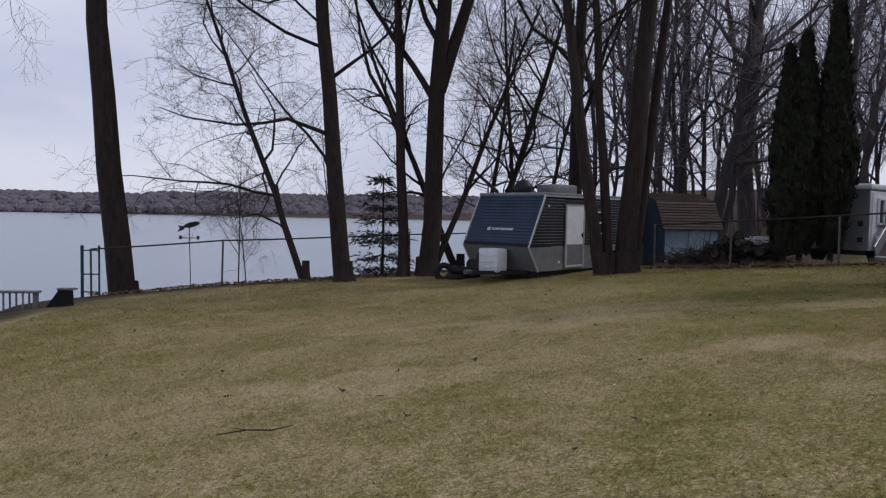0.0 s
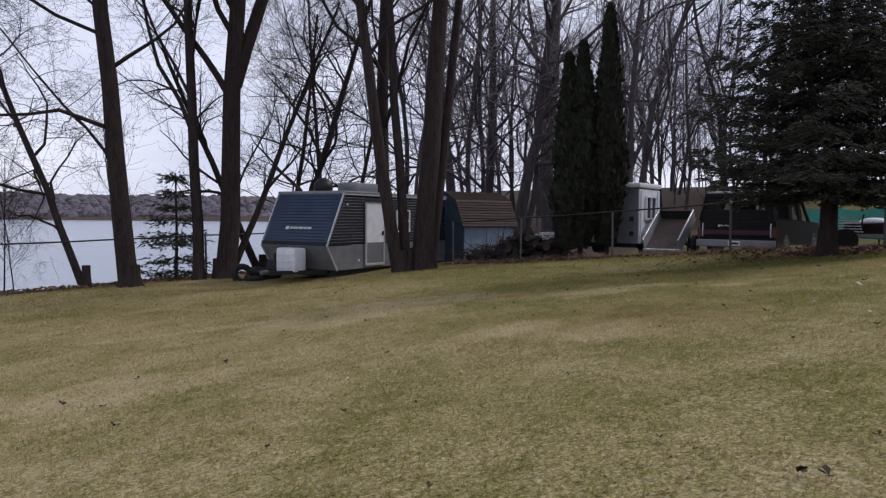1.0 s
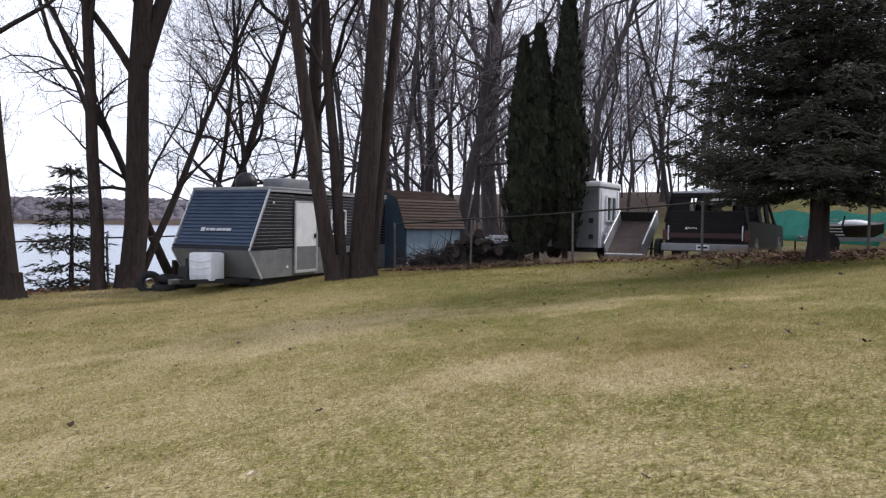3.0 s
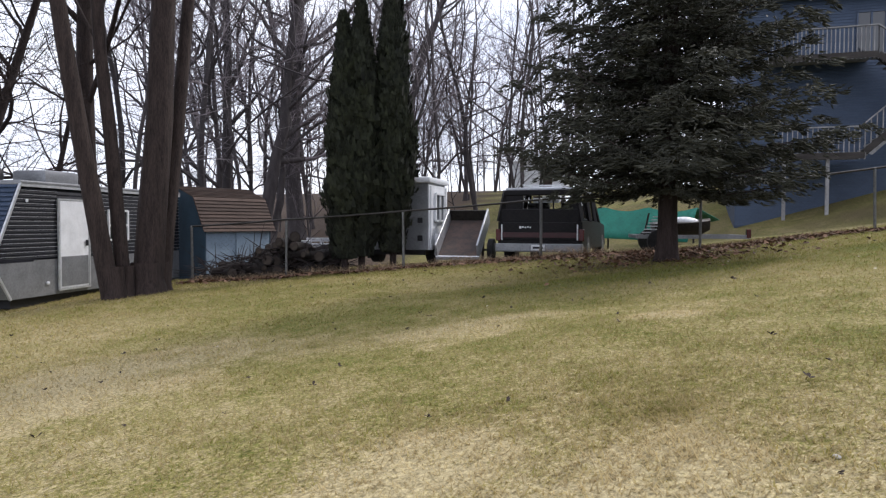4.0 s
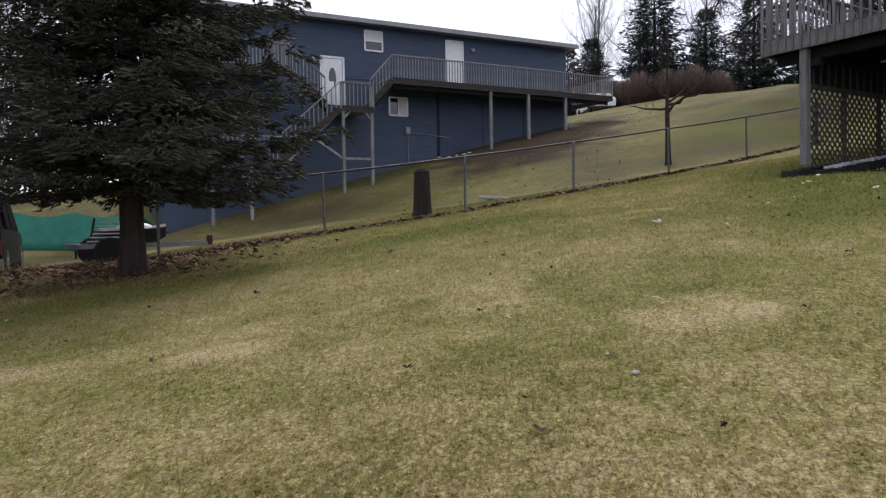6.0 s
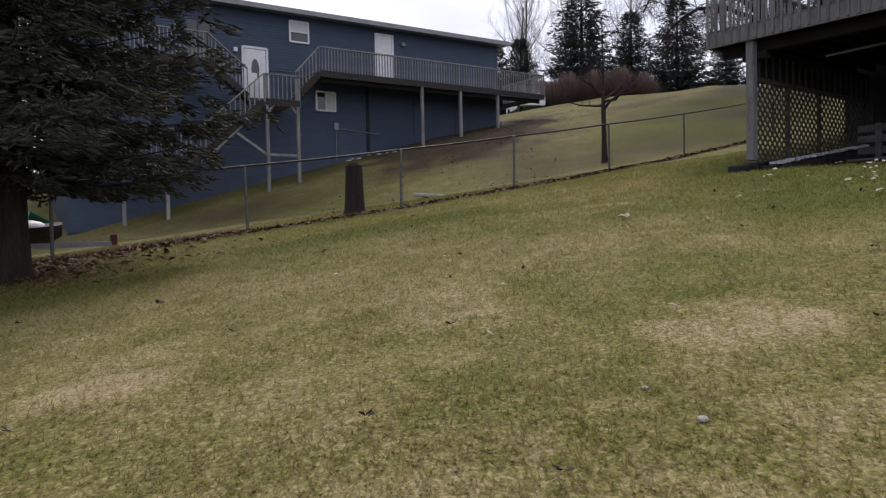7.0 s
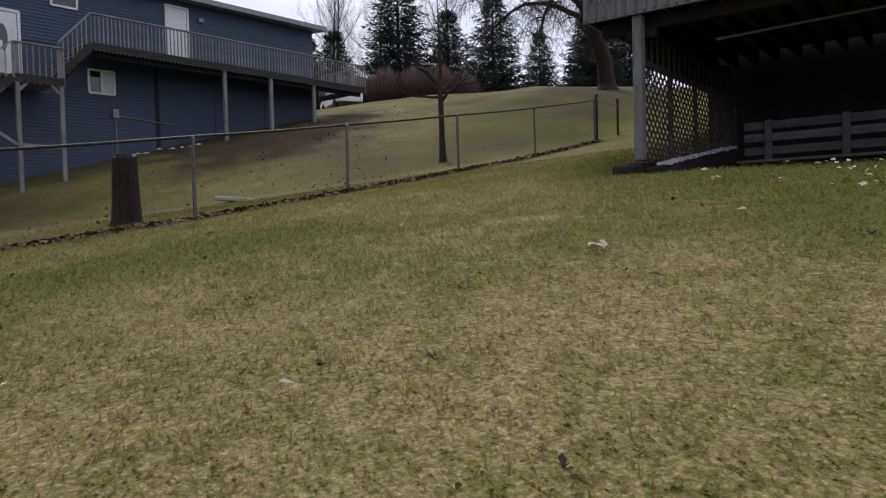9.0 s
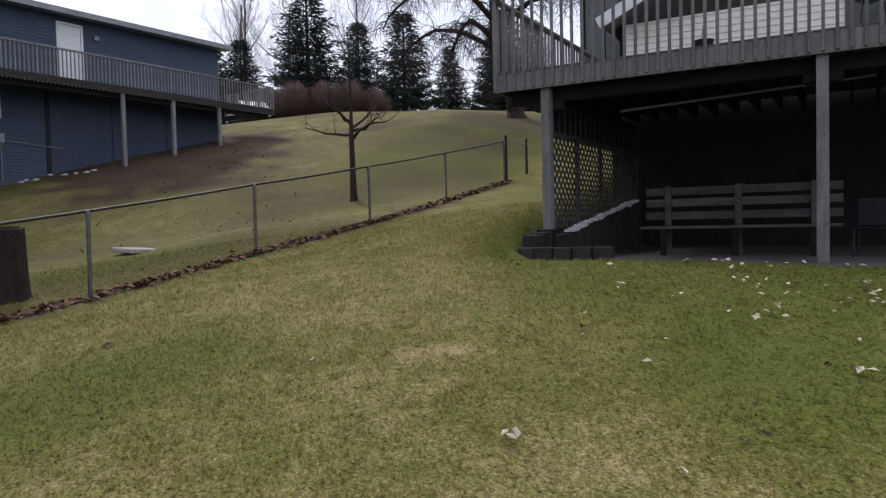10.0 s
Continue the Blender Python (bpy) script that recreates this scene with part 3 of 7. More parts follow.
# ---- travel trailer ----
def travel_trailer():
    M = pose(2.65, 17.74, ground(3.6, 18.6) + 0.05, 0, 0, 46.2) @ Matrix.Scale(0.9, 4)
    t = thing("travel_trailer", M, "blue and grey travel trailer with ribbed metal sides, parked under trees", "travel trailer")
    W, L, H, K = 2.38, 5.5, 2.22, 0.74
    front = lambda z: -0.72 * (H - z) / (H - K) if z > K else -0.72 + 0.42 * (K - z) / (K - 0.1)
    part("body", prism([(0.02, H - 0.02), (-0.68, K), (-0.27, 0.1), (L - 0.02, 0.1), (L - 0.02, H - 0.02)], 0.03, W - 0.03), NAVY_METAL, t)
    g = Geo()
    side = Matrix()
    lap(g, side, K + 0.06, H - 0.1, 0.083, 0.022, front, lambda z: 0.95)
    lap(g, side, K + 0.06, H - 0.1, 0.083, 0.022, lambda z: 1.88, lambda z: L)
    lap(g, side, 1.95, H - 0.1, 0.083, 0.022, lambda z: 0.95, lambda z: 1.88)
    g.done("side_siding", NAVY_METAL, t, "dark ribbed metal siding")
    ribs = Geo()
    z = K + 0.10
    while z < H - 0.12:
        for a, b in ((front(z), 0.94), (1.89, L)):
            ribs.box(Matrix.Translation(((a + b) / 2, -0.026, z)), b - a, 0.006, 0.005)
        z += 0.083
    ribs.done("rib_edge", TRIM_METAL, t)
    g = Geo()
    n = 17
    for i in range(n):
        za, zb = K + (H - K) * i / n, K + (H - K) * (i + 1) / n
        xa, xb = front(za), front(zb)
        g.quad(Vector((xa - 0.03, 0.02, za)), Vector((xa - 0.03, W - 0.02, za)), Vector((xb + 0.002, W - 0.02, zb)), Vector((xb + 0.002, 0.02, zb)))
        g.quad(Vector((xa, 0.02, za)), Vector((xa, W - 0.02, za)), Vector((xa - 0.03, W - 0.02, za)), Vector((xa - 0.03, 0.02, za)))
    g.done("front_siding", BLUE_METAL, t, "blue ribbed sloping front")
    part("skirt", prism([(-0.735, K + 0.02), (-0.30, 0.06), (L + 0.01, 0.06), (L + 0.01, K + 0.02)], -0.012, W + 0.012), GREY_METAL, t, "plain grey lower skirt")
    part("dark_band", prism([(-0.745, K + 0.0), (-0.72, K + 0.11), (0.3, K + 0.11), (0.3, K + 0.0)], -0.018, W + 0.018), NAVY_METAL, t)
    part("roof", box(-0.03, L + 0.05, -0.05, W + 0.05, H - 0.05, H + 0.05, 0.03), GREY_METAL, t, "pale metal roof with a rolled edge")
    for y in (-0.022, W + 0.022):
        g = Geo()
        for (xa, za), (xb, zb) in (((0, H), (-0.735, K)), ((-0.735, K), (-0.30, 0.06))):
            stick((xa, y, za), (xb, y, zb), 0.04, 0.045, g)
        g.done("corner_trim", TRIM_METAL, t, "bright metal corner trim")
    part("eave_trim", box(-0.02, L + 0.02, -0.05, -0.02, H - 0.07, H + 0.005), TRIM_METAL, t)
    # door
    d = part("door", box(0.98, 1.85, -0.06, -0.01, 0.16, 1.92, 0.015), WHITE, t, "white entry door with a grey lower panel")
    part("lower_panel", box(1.01, 1.82, -0.068, -0.058, 0.2, 0.80, 0.004), GREY_METAL, d)
    part("handle", box(1.74, 1.79, -0.10, -0.06, 1.00, 1.12, 0.008), BLACK, d, "small black handle")
    g = Geo()
    for a, b in (((0.95, -0.05, 0.14), (0.95, -0.05, 1.95)), ((1.88, -0.05, 0.14), (1.88, -0.05, 1.95)), ((0.95, -0.05, 1.94), (1.88, -0.05, 1.94)), ((0.95, -0.05, 0.14), (1.88, -0.05, 0.14))):
        stick(a, b, 0.03, 0.035, g)
    g.done("door_frame", TRIM_METAL, d)
    for x0, x1, za, zb in ((2.55, 3.25, 1.1, 1.75), (4.1, 4.8, 1.35, 1.75)):
        w = part("window", box(x0, x1, -0.03, 0.0, za, zb), DARK_GLASS, t)
        g = Geo()
        for a, b in (((x0, za), (x0, zb)), ((x1, za), (x1, zb)), ((x0, za), (x1, za)), ((x0, zb), (x1, zb)), ((x0, (za + zb) / 2), (x1, (za + zb) / 2))):
            stick((a[0], -0.04, a[1]), (b[0], -0.04, b[1]), 0.045, 0.045, g)
        g.done("window_frame", WHITE, w)
    part("marker_lamp", box(0.10, 0.16, -0.05, -0.02, 1.86, 1.92, 0.01), WHITE_PLASTIC, t)
    part("outlet_cover", box(4.2, 4.34, -0.05, -0.01, 0.24, 0.40, 0.015), WHITE_PLASTIC, t)
    part("drain_cap", box(0.62, 0.70, -0.05, -0.01, 0.26, 0.33, 0.015), WHITE_PLASTIC, t)
    # lettering on the front: slanted plane
    slope = math.atan2(0.72, H - K)
    for i, (u, w, h) in enumerate(((0.78, 0.13, 0.10), (0.93, 0.09, 0.07), (1.04, 0.07, 0.07), (1.13, 0.09, 0.07), (1.24, 0.07, 0.07), (1.33, 0.09, 0.07), (1.44, 0.09, 0.07), (1.54, 0.07, 0.07), (1.62, 0.08, 0.07))):
        zc = 1.22
        m = pose(front(zc) - 0.036, W - u, zc, 0, 0, 0) @ pose(0, 0, 0, 0, math.degrees(slope), 0)
        gg = Geo()
        gg.box(m, 0.008, w, h)
        gg.box(m @ Matrix.Translation((-0.002, 0, 0)), 0.008, w * 0.5, h * 0.3)
        gg.done("emblem_bar", TRIM_METAL, t)
    # gas bottle cover
    tk = part("tank_cover", box(-1.18, -0.72, 0.72, 1.42, 0.02, 0.68, 0.07), WHITE_PLASTIC, t, "white moulded cover over the gas bottles", smooth=True)
    for z in (0.2, 0.36, 0.52):
        g = Geo()
        pts = [Vector((-1.185, 0.76 + 0.62 * k / 8, z - 0.05 * math.sin(math.pi * k / 8))) for k in range(9)]
        g.tube(pts, [0.012] * 9, 5)
        g.done("moulded_rib", WHITE_PLASTIC, tk)
    # drawbar, jack, propane stand
    g = Geo()
    stick((-0.3, 0.35, 0.02), (-1.75, W / 2, 0.02), 0.08, 0.1, g)
    stick((-0.3, W - 0.35, 0.02), (-1.75, W / 2, 0.02), 0.08, 0.1, g)
    g.done("drawbar", BLACK, t, "black steel drawbar")
    rod((-1.45, W / 2, -0.05), (-1.45, W / 2, 0.55), 0.035).done("jack", BLACK, t)
    part("coupler", box(-1.98, -1.7, W / 2 - 0.06, W / 2 + 0.06, -0.02, 0.1, 0.02), GALV, t)
    part("battery_box", box(-1.0, -0.74, 1.55, 1.95, 0.05, 0.32, 0.02), BLACK, t)
    # running gear and dark underside
    part("chassis", box(-0.2, L - 0.1, 0.08, W - 0.08, -0.12, 0.08), BLACK, t)
    for y in (0.05, W - 0.2):
        wh = part("wheel", prism([(3.2 + 0.33 * math.cos(a * math.pi / 10), 0.18 + 0.33 * math.sin(a * math.pi / 10)) for a in range(20)], y, y + 0.16), RUBBER, t)
    # roof vent dome and air conditioner
    dome = bmesh.new()
    bmesh.ops.create_uvsphere(dome, u_segments=16, v_segments=10, radius=0.29)
    bmesh.ops.scale(dome, vec=(1, 1, 0.95), verts=dome.verts)
    bmesh.ops.translate(dome, vec=(0.85, 1.45, H + 0.20), verts=dome.verts)
    part("roof_dome", dome, BLACK, t, "black roof dome", smooth=True)
    part("air_conditioner", box(1.55, 2.6, 0.7, 1.5, H + 0.04, H + 0.36, 0.07), GREY_METAL, t, "grey box of the roof air conditioner", smooth=True)
    return t


travel_trailer()


# ---- gambrel shed ----
def shed():
    ox, oy = 6.55, 20.82
    M = pose(ox, oy, ground(ox, oy) - 0.05, 0, 0, 22) @ Matrix.Scale(0.75, 4)
    t = thing("garden_shed", M, "barn-roofed shed with dark blue gable and brown board roof", "shed")
    L, D, E = 2.7, 2.6, 1.58
    part("wall", box(0.05, L - 0.05, 0.0, 0.06, 0, E), SHED_PALE, t, "pale blue painted long wall")
    prof = [(0.0, 0.0), (0.0, E), (0.42, E + 1.00), (D / 2, E + 1.36), (D - 0.42, E + 1.00), (D, E), (D, 0.0)]
    for x in (0.0, L - 0.06):
        b = prism([(y, z) for y, z in prof], x, x + 0.06)
        bmesh.ops.transform(b, matrix=Matrix(((0, 1, 0, 0), (1, 0, 0, 0), (0, 0, 1, 0), (0, 0, 0, 1))), verts=b.verts)
        part("gable_wall", b, SHED_BLUE, t, "dark blue gable wall")
    part("back_wall", box(0.06, L - 0.06, D - 0.06, D, 0, E), SHED_PALE, t)
    rows = []
    for (ya, za), (yb, zb), n in (((-0.12, E - 0.06), (0.40, E + 1.04), 10), ((0.40, E + 1.04), (D / 2, E + 1.40), 8), ((D + 0.12, E - 0.06), (D - 0.40, E + 1.04), 10), ((D - 0.40, E + 1.04), (D / 2, E + 1.40), 8)):
        for i in range(n):
            f, f2 = i / n, (i + 1.12) / n
            rows.append(((ya + (yb - ya) * f, za + (zb - za) * f), (ya + (yb - ya) * f2, za + (zb - za) * f2)))
    roof = None
    for i, ((ya, za), (yb, zb)) in enumerate(rows):
        up = Vector((0, -(zb - za), (yb - ya))).normalized()
        if up.z < 0:
            up = -up
        g = Geo()
        a0, a1 = Vector((-0.12, ya, za)) + up * 0.035, Vector((L + 0.12, ya, za)) + up * 0.035
        b0, b1 = Vector((-0.12, yb, zb)), Vector((L + 0.12, yb, zb))
        dn = up * -0.03
        k = len(g.v)
        g.v += [a0, a1, b1, b0, a0 + dn, a1 + dn, b1 + dn, b0 + dn]
        g.f += [(0, 1, 2, 3), (7, 6, 5, 4), (0, 4, 5, 1), (1, 5, 6, 2), (2, 6, 7, 3), (3, 7, 4, 0)]
        g.done("roof_board", BROWN_ROOF, t)
    part("door", box(1.2, 2.2, -0.04, 0.0, 0.08, 1.6, 0.01), SHED_PALE, t)
    return t


shed()


# ---- chain-link fence ----
FH = 1.20


def chain_link(a, b, za, zb, parent, mat, step=0.11):
    """Diamond mesh between two posts, drawn as thin flat wires."""
    g = Geo()
    A, B = Vector((a[0], a[1], za)), Vector((b[0], b[1], zb))
    d = B - A
    n = int(d.length / step)
    rise = Vector((0, 0, FH - 0.08))
    side = Vector((-d.y, d.x, 0)).normalized() * 0.0016
    k = int((FH - 0.08) / step)
    up = Vector((0, 0, 0.0007))
    for i in range(-k, n + 1):
        for s in (0, 1):
            i0, i1, v0, v1 = i, i + k, 0.0, 1.0
            if i0 < 0:
                v0, i0 = -i / k, 0
            if i1 > n:
                v1, i1 = (n - i) / k, n
            if i1 <= i0:
                continue
            lo, hi = (v0, v1) if s == 0 else (1 - v0, 1 - v1)
            p = A + d * (i0 / n) + rise * lo + Vector((0, 0, 0.04))
            q = A + d * (i1 / n) + rise * hi + Vector((0, 0, 0.04))
            g.quad(p - up, q - up, q + up, p + up)
    return g.done("wire_mesh", mat, parent, "thin diamond wire mesh")


def post_mesh(r, h):
    g = Geo()
    g.tube([Vector((0, 0, -0.25)), Vector((0, 0, h))], [r, r], 8)
    g.tube([Vector((0, 0, h - 0.02)), Vector((0, 0, h + 0.02)), Vector((0, 0, h + 0.05))], [r * 1.25, r * 1.2, r * 0.4], 8)
    return g


def fence(points, name, label, rail_mat=DARK_STEEL, mesh=True, wire=DARK_STEEL):
    t = thing(name, Matrix(), label, "fence")
    rng = random.Random(9)
    first = None
    for i, (x, y) in enumerate(points):
        m = pose(x, y, ground(x, y), rng.uniform(-1.2, 1.2), rng.uniform(-1.5, 1.5), 0)
        if first is None:
            first = post_mesh(0.028, FH - 0.03).done("post", GALV, t, smooth=True)
            first.matrix_basis = m
        else:
            again(first, "post", t, m)
    for (ax, ay), (bx, by) in zip(points, points[1:]):
        za, zb = ground(ax, ay), ground(bx, by)
        g = Geo()
        n = 6
        pts = [Vector((ax + (bx - ax) * k / n, ay + (by - ay) * k / n, za + (zb - za) * k / n + FH - 0.012 * math.sin(math.pi * k / n))) for k in range(n + 1)]
        g.tube(pts, [0.021] * (n + 1), 7)
        g.done("top_rail", rail_mat, t, smooth=True)
        if mesh:
            chain_link((ax, ay), (bx, by), za, zb, t, wire)
    return t


fence(FENCE, "chain_link_fence", "galvanised chain-link fence running up the lawn's edge")
SHORE_FENCE = [(-8.75, 17.55), (-5.75, 18.5), (-2.9, 19.75), (-0.92, 20.85), (1.6, 22.6), (3.6, 25.6)]
fence(SHORE_FENCE, "chain_link_fence", "low chain-link fence along the lake bank", wire=GALV)
g1 = thing("gate_post", pose(-8.95, 17.5, ground(-8.95, 17.5)), "dark green steel gate post beside the lake fence", "post")
for dx in (0.0, 0.42):
    post_mesh(0.04 if dx == 0 else 0.025, FH + 0.08).done("post", GREEN_STEEL, g1).matrix_basis = pose(dx, 0.05 * dx, 0)
gg = Geo()
for z in (0.15, 0.6, FH):
    stick((0, 0, z), (0.42, 0.02, z), 0.03, 0.03, gg)
gg.done("gate_rail", GREEN_STEEL, g1)
# farther gate beyond the deck
g2 = thing("yard_gate", pose(26.4, -1.5, ground(26.4, -1.5), 0, 0, -52), "steel tube gate at the fence's end", "gate")
for x in (0.12, 1.35):
    post_mesh(0.04, FH + 0.15).done("post", DARK_STEEL, g2).matrix_basis = pose(x, 0, 0)
for z in (0.1, FH):
    gg = Geo()
    stick((0.15, 0, z), (1.32, 0, z), 0.035, 0.035, gg)
    gg.done("gate_rail", GALV, g2)


# ---- wind vane beyond the shore fence ----
def fish_vane():
    x, y = -6.75, 19.0
    t = thing("wind_vane", pose(x, y, ground(x, y), 0, 0, 0), "black metal fish wind vane on a thin pole", "wind vane")
    rod((0, 0, -0.4), (-0.05, 0, 1.55), 0.012).done("pole", DARK_STEEL, t)
    g = Geo()
    for s in (-1, 1):
        stick((-0.05, 0, 1.42), (-0.05 + 0.22 * s, 0, 1.42), 0.02, 0.02, g)
        stick((-0.05, 0, 1.42), (-0.05, 0.22 * s, 1.42), 0.02, 0.02, g)
        g.box(Matrix.Translation((-0.05 + 0.24 * s, 0, 1.43)), 0.07, 0.02, 0.10)
    g.done("compass_arms", BLACK, t)
    out = [(-0.30 + 0.22 * math.cos(a) + 0.32, 1.78 + 0.075 * math.sin(a) + 0.05 * math.cos(a)) for a in [k * math.pi / 8 for k in range(16)]]
    part("fish_body", prism(out, -0.02, 0.02, 0.006), BLACK, t)
    part("fish_tail", prism([(-0.16, 1.72), (-0.36, 1.76), (-0.30, 1.68), (-0.38, 1.58), (-0.20, 1.64)], -0.02, 0.02, 0.005), BLACK, t)
    rod((-0.05, 0, 1.5), (-0.04, 0, 1.74), 0.01).done("spindle", BLACK, t)


fish_vane()


# ---- stair head going down to the lake ----
def lake_stair(x, y, turn, w):
    t = thing("stair_rail", pose(x, y, ground(x, y) - 0.1, 0, 0, turn), "weathered wooden rail of the steps down to the lake", "rail", "lake stair rails")
    for dx in (0, w):
        part("post", box(dx - 0.05, dx + 0.05, -0.05, 0.05, -0.6, 0.62, 0.008), NEAR_DECK, t)
    part("cap_rail", box(-0.1, w + 0.1, -0.08, 0.08, 0.62, 0.67, 0.01), NEAR_DECK, t)
    part("lower_rail", box(0, w, -0.02, 0.02, 0.02, 0.1), NEAR_DECK, t)
    n = int(w / 0.13)
    for k in range(1, n):
        part("baluster", box(w * k / n - 0.016, w * k / n + 0.016, -0.016, 0.016, 0.05, 0.62), NEAR_DECK, t)


lake_stair(-10.2, 15.6, 8, 1.1)
t_ = thing("stair_post", pose(-8.62, 15.9, ground(-8.62, 15.9), 0, 0, 12), "stubby sloping wooden stair side at the lawn's edge", "rail", "lake stair rails")
part("side_board", prism([(-0.32, -0.35), (0.26, -0.35), (0.26, 0.36), (-0.02, 0.40), (-0.32, -0.05)], -0.05, 0.05, 0.008), DARK_WOOD, t_)
part("cap_rail", box(-0.06, 0.34, -0.09, 0.09, 0.38, 0.42, 0.008), NEAR_DECK, t_)


# ---- trees ----
def grow(g, tw, p, d, length, r, level, rng, top_level, clear=0.35, spread=1.0, up=0.25, sides=(9, 6, 4, 3, 3), kids=(15, 8, 7, 5, 0), thin=0.004, limb=1.0, crook=0.05):
    """A tapered, crooked stem with side branches; the finest go to tw."""
    segs = (10, 7, 5, 3, 2)[level]
    pts, rad, dirs = [p.copy()], [r], [d.copy()]
    jit = (crook, 0.17 + crook * 0.8, 0.26, 0.27, 0.2)[level]
    lean = d.copy()
    for i in range(segs):
        d = (d + Vector((rng.gauss(0, jit), rng.gauss(0, jit), rng.gauss(0, jit) + (up * 0.3 if level else 0.0)))).normalized()
        if level == 0:
            d = d.lerp(lean, 0.35 if crook < 0.08 else 0.22).normalized()
        p = p + d * (length / segs)
        pts.append(p.copy())
        dirs.append(d.copy())
        rad.append(max(r * (1 - (i + 1) / segs * (0.66 if level == 0 else 0.8)), thin * 0.7))
    (g if level < 2 else tw).tube(pts, rad, sides[level], cap=level < 2)
    if level >= top_level:
        return pts
    for k in range(kids[level]):
        f = clear + (1 - clear) * (k + rng.random()) / kids[level] if level == 0 else 0.18 + 0.82 * (k + rng.random()) / kids[level]
        i = min(int(f * segs), segs - 1)
        q = pts[i].lerp(pts[i + 1], f * segs - i)
        base = dirs[i + 1]
        side = Vector((rng.gauss(0, 1), rng.gauss(0, 1), rng.gauss(0, 0.5)))
        side = (side - base * side.dot(base)).normalized()
        ang = rng.uniform(0.55, 1.05) * spread
        nd = (base * math.cos(ang) + side * math.sin(ang) + Vector((0, 0, up))).normalized()
        share = (0.40, 0.55, 0.52, 0.55, 0.5)[level] * rng.uniform(0.6, 1.2) * (1.15 - 0.5 * f)
        grow(g, tw, q, nd, length * share * (1.15 if limb > 1 and level == 0 else 1.0), max(rad[i] * rng.uniform(0.26, 0.46) * limb, thin), level + 1, rng, top_level, 0, spread, up, sides, kids, thin, limb, crook)
    return pts


def flare(g, r, rng, n=10):
    """The root flare at a trunk's foot."""
    i = len(g.v)
    rings = ((-0.3, 1.75), (0.0, 1.5), (0.12, 1.22), (0.32, 1.06), (0.6, 1.0))
    for z, s in rings:
        for k in range(n):
            a = 2 * math.pi * k / n
            w = r * (1 + (s - 1) * (1 + 0.45 * math.sin(3 * a + 1) + 0.25 * math.sin(5 * a)))
            g.v.append(Vector((w * math.cos(a), w * math.sin(a), z)))
    for j in range(len(rings) - 1):
        for k in range(n):
            a, b = i + j * n + k, i + j * n + (k + 1) % n
            g.f.append((a, b, b + n, a + n))


def yard_tree(x, y, stems, label, seed, levels=4, spread=1.0, bark=BARK, twig=TWIG, up=0.25, foot=True, crook=0.05, limb=1.22):
    """stems: (dx, dy, lean x, lean y, length, radius, clear[, height of its foot])."""
    rng = random.Random(seed)
    t = thing("bare_tree", pose(x, y, ground(x, y) - 0.05), label, "tree")
    g, tw = Geo(), Geo()
    for dx, dy, lx, ly, ln, r, clear, *up_trunk in stems:
        f = Geo()
        z0 = up_trunk[0] if up_trunk else -0.2
        if foot and not up_trunk:
            flare(f, r, rng)
        g.f += [tuple(i + len(g.v) for i in q) for q in f.f]
        g.v += [v + Vector((dx, dy, 0)) for v in f.v]
        grow(g, tw, Vector((dx, dy, z0)), Vector((lx, ly, 1)).normalized(), ln, r, 0, rng, levels, clear, spread, up, limb=limb, crook=crook)
    g.done("trunk", bark, t, smooth=True)
    tw.done("crown", twig, t)
    return t


yard_tree(-8.35, 18.5, [(0, 0, -0.058, 0.0, 19, 0.36, 0.45)], "tall bare tree leaning a little over the lake bank", 11, up=-0.2, spread=1.15, limb=0.62)
yard_tree(-2.62, 19.1, [(0, 0, -0.045, 0.02, 18, 0.25, 0.15)], "bare tree with dark ridged bark by the lake fence", 12, spread=1.3, up=0.0, limb=0.8)
yard_tree(-1.08, 20.3, [(0, 0, -0.005, 0.0, 17, 0.16, 0.22)], "slender bare tree by the lake fence", 13)
yard_tree(-0.42, 20.5, [(0, 0, 0.045, 0.02, 18, 0.30, 0.34), (0.30, 0.1, 0.34, 0.05, 11, 0.20, 0.22, 5.4), (0.1, 0.1, -0.62, 0.1, 5.5, 0.10, 0.3, 5.2), (0.25, 0.1, 0.42, 0.1, 8.5, 0.10, 0.2, 0.3)], "forked bare tree with a thick dark trunk", 14, limb=1.0)
yard_tree(-3.75, 19.6, [(0, 0, -0.36, 0.1, 9.5, 0.105, 0.15)], "thin bare tree leaning far out over the water", 15, spread=1.15, up=-0.02)
yard_tree(0.6, 22.3, [(0, 0, -0.42, 0.1, 8, 0.13, 0.3), (0.5, 0, 0.30, 0.1, 10, 0.15, 0.25)], "crooked bare trees leaning both ways on the bank", 16, up=0.1, levels=3)
yard_tree(3.94, 16.9, [(0, 0, -0.105, 0.03, 15, 0.165, 0.36), (0.21, 0.13, -0.05, 0.02, 15, 0.13, 0.30)], "pair of bare stems in front of the trailer", 17, limb=0.85)
yard_tree(4.52, 17.2, [(0, 0, 0.06, 0.03, 17, 0.27, 0.40), (0.28, 0.18, 0.075, 0.05, 15, 0.15, 0.4)], "thick bare tree with twin trunks beside the trailer", 18, limb=0.85)
yard_tree(4.9, 26.4, [(0, 0, 0.0, 0.0, 20, 0.28, 0.2)], "tall bare tree behind the trailer", 19, levels=3, limb=0.9)
yard_tree(2.9, 27.5, [(0, 0, -0.1, 0.0, 11, 0.10, 0.12), (0.6, 0.3, 0.2, 0.0, 10, 0.10, 0.12)], "many-branched small bare tree near the water", 20, spread=1.2, up=0.1, levels=3)
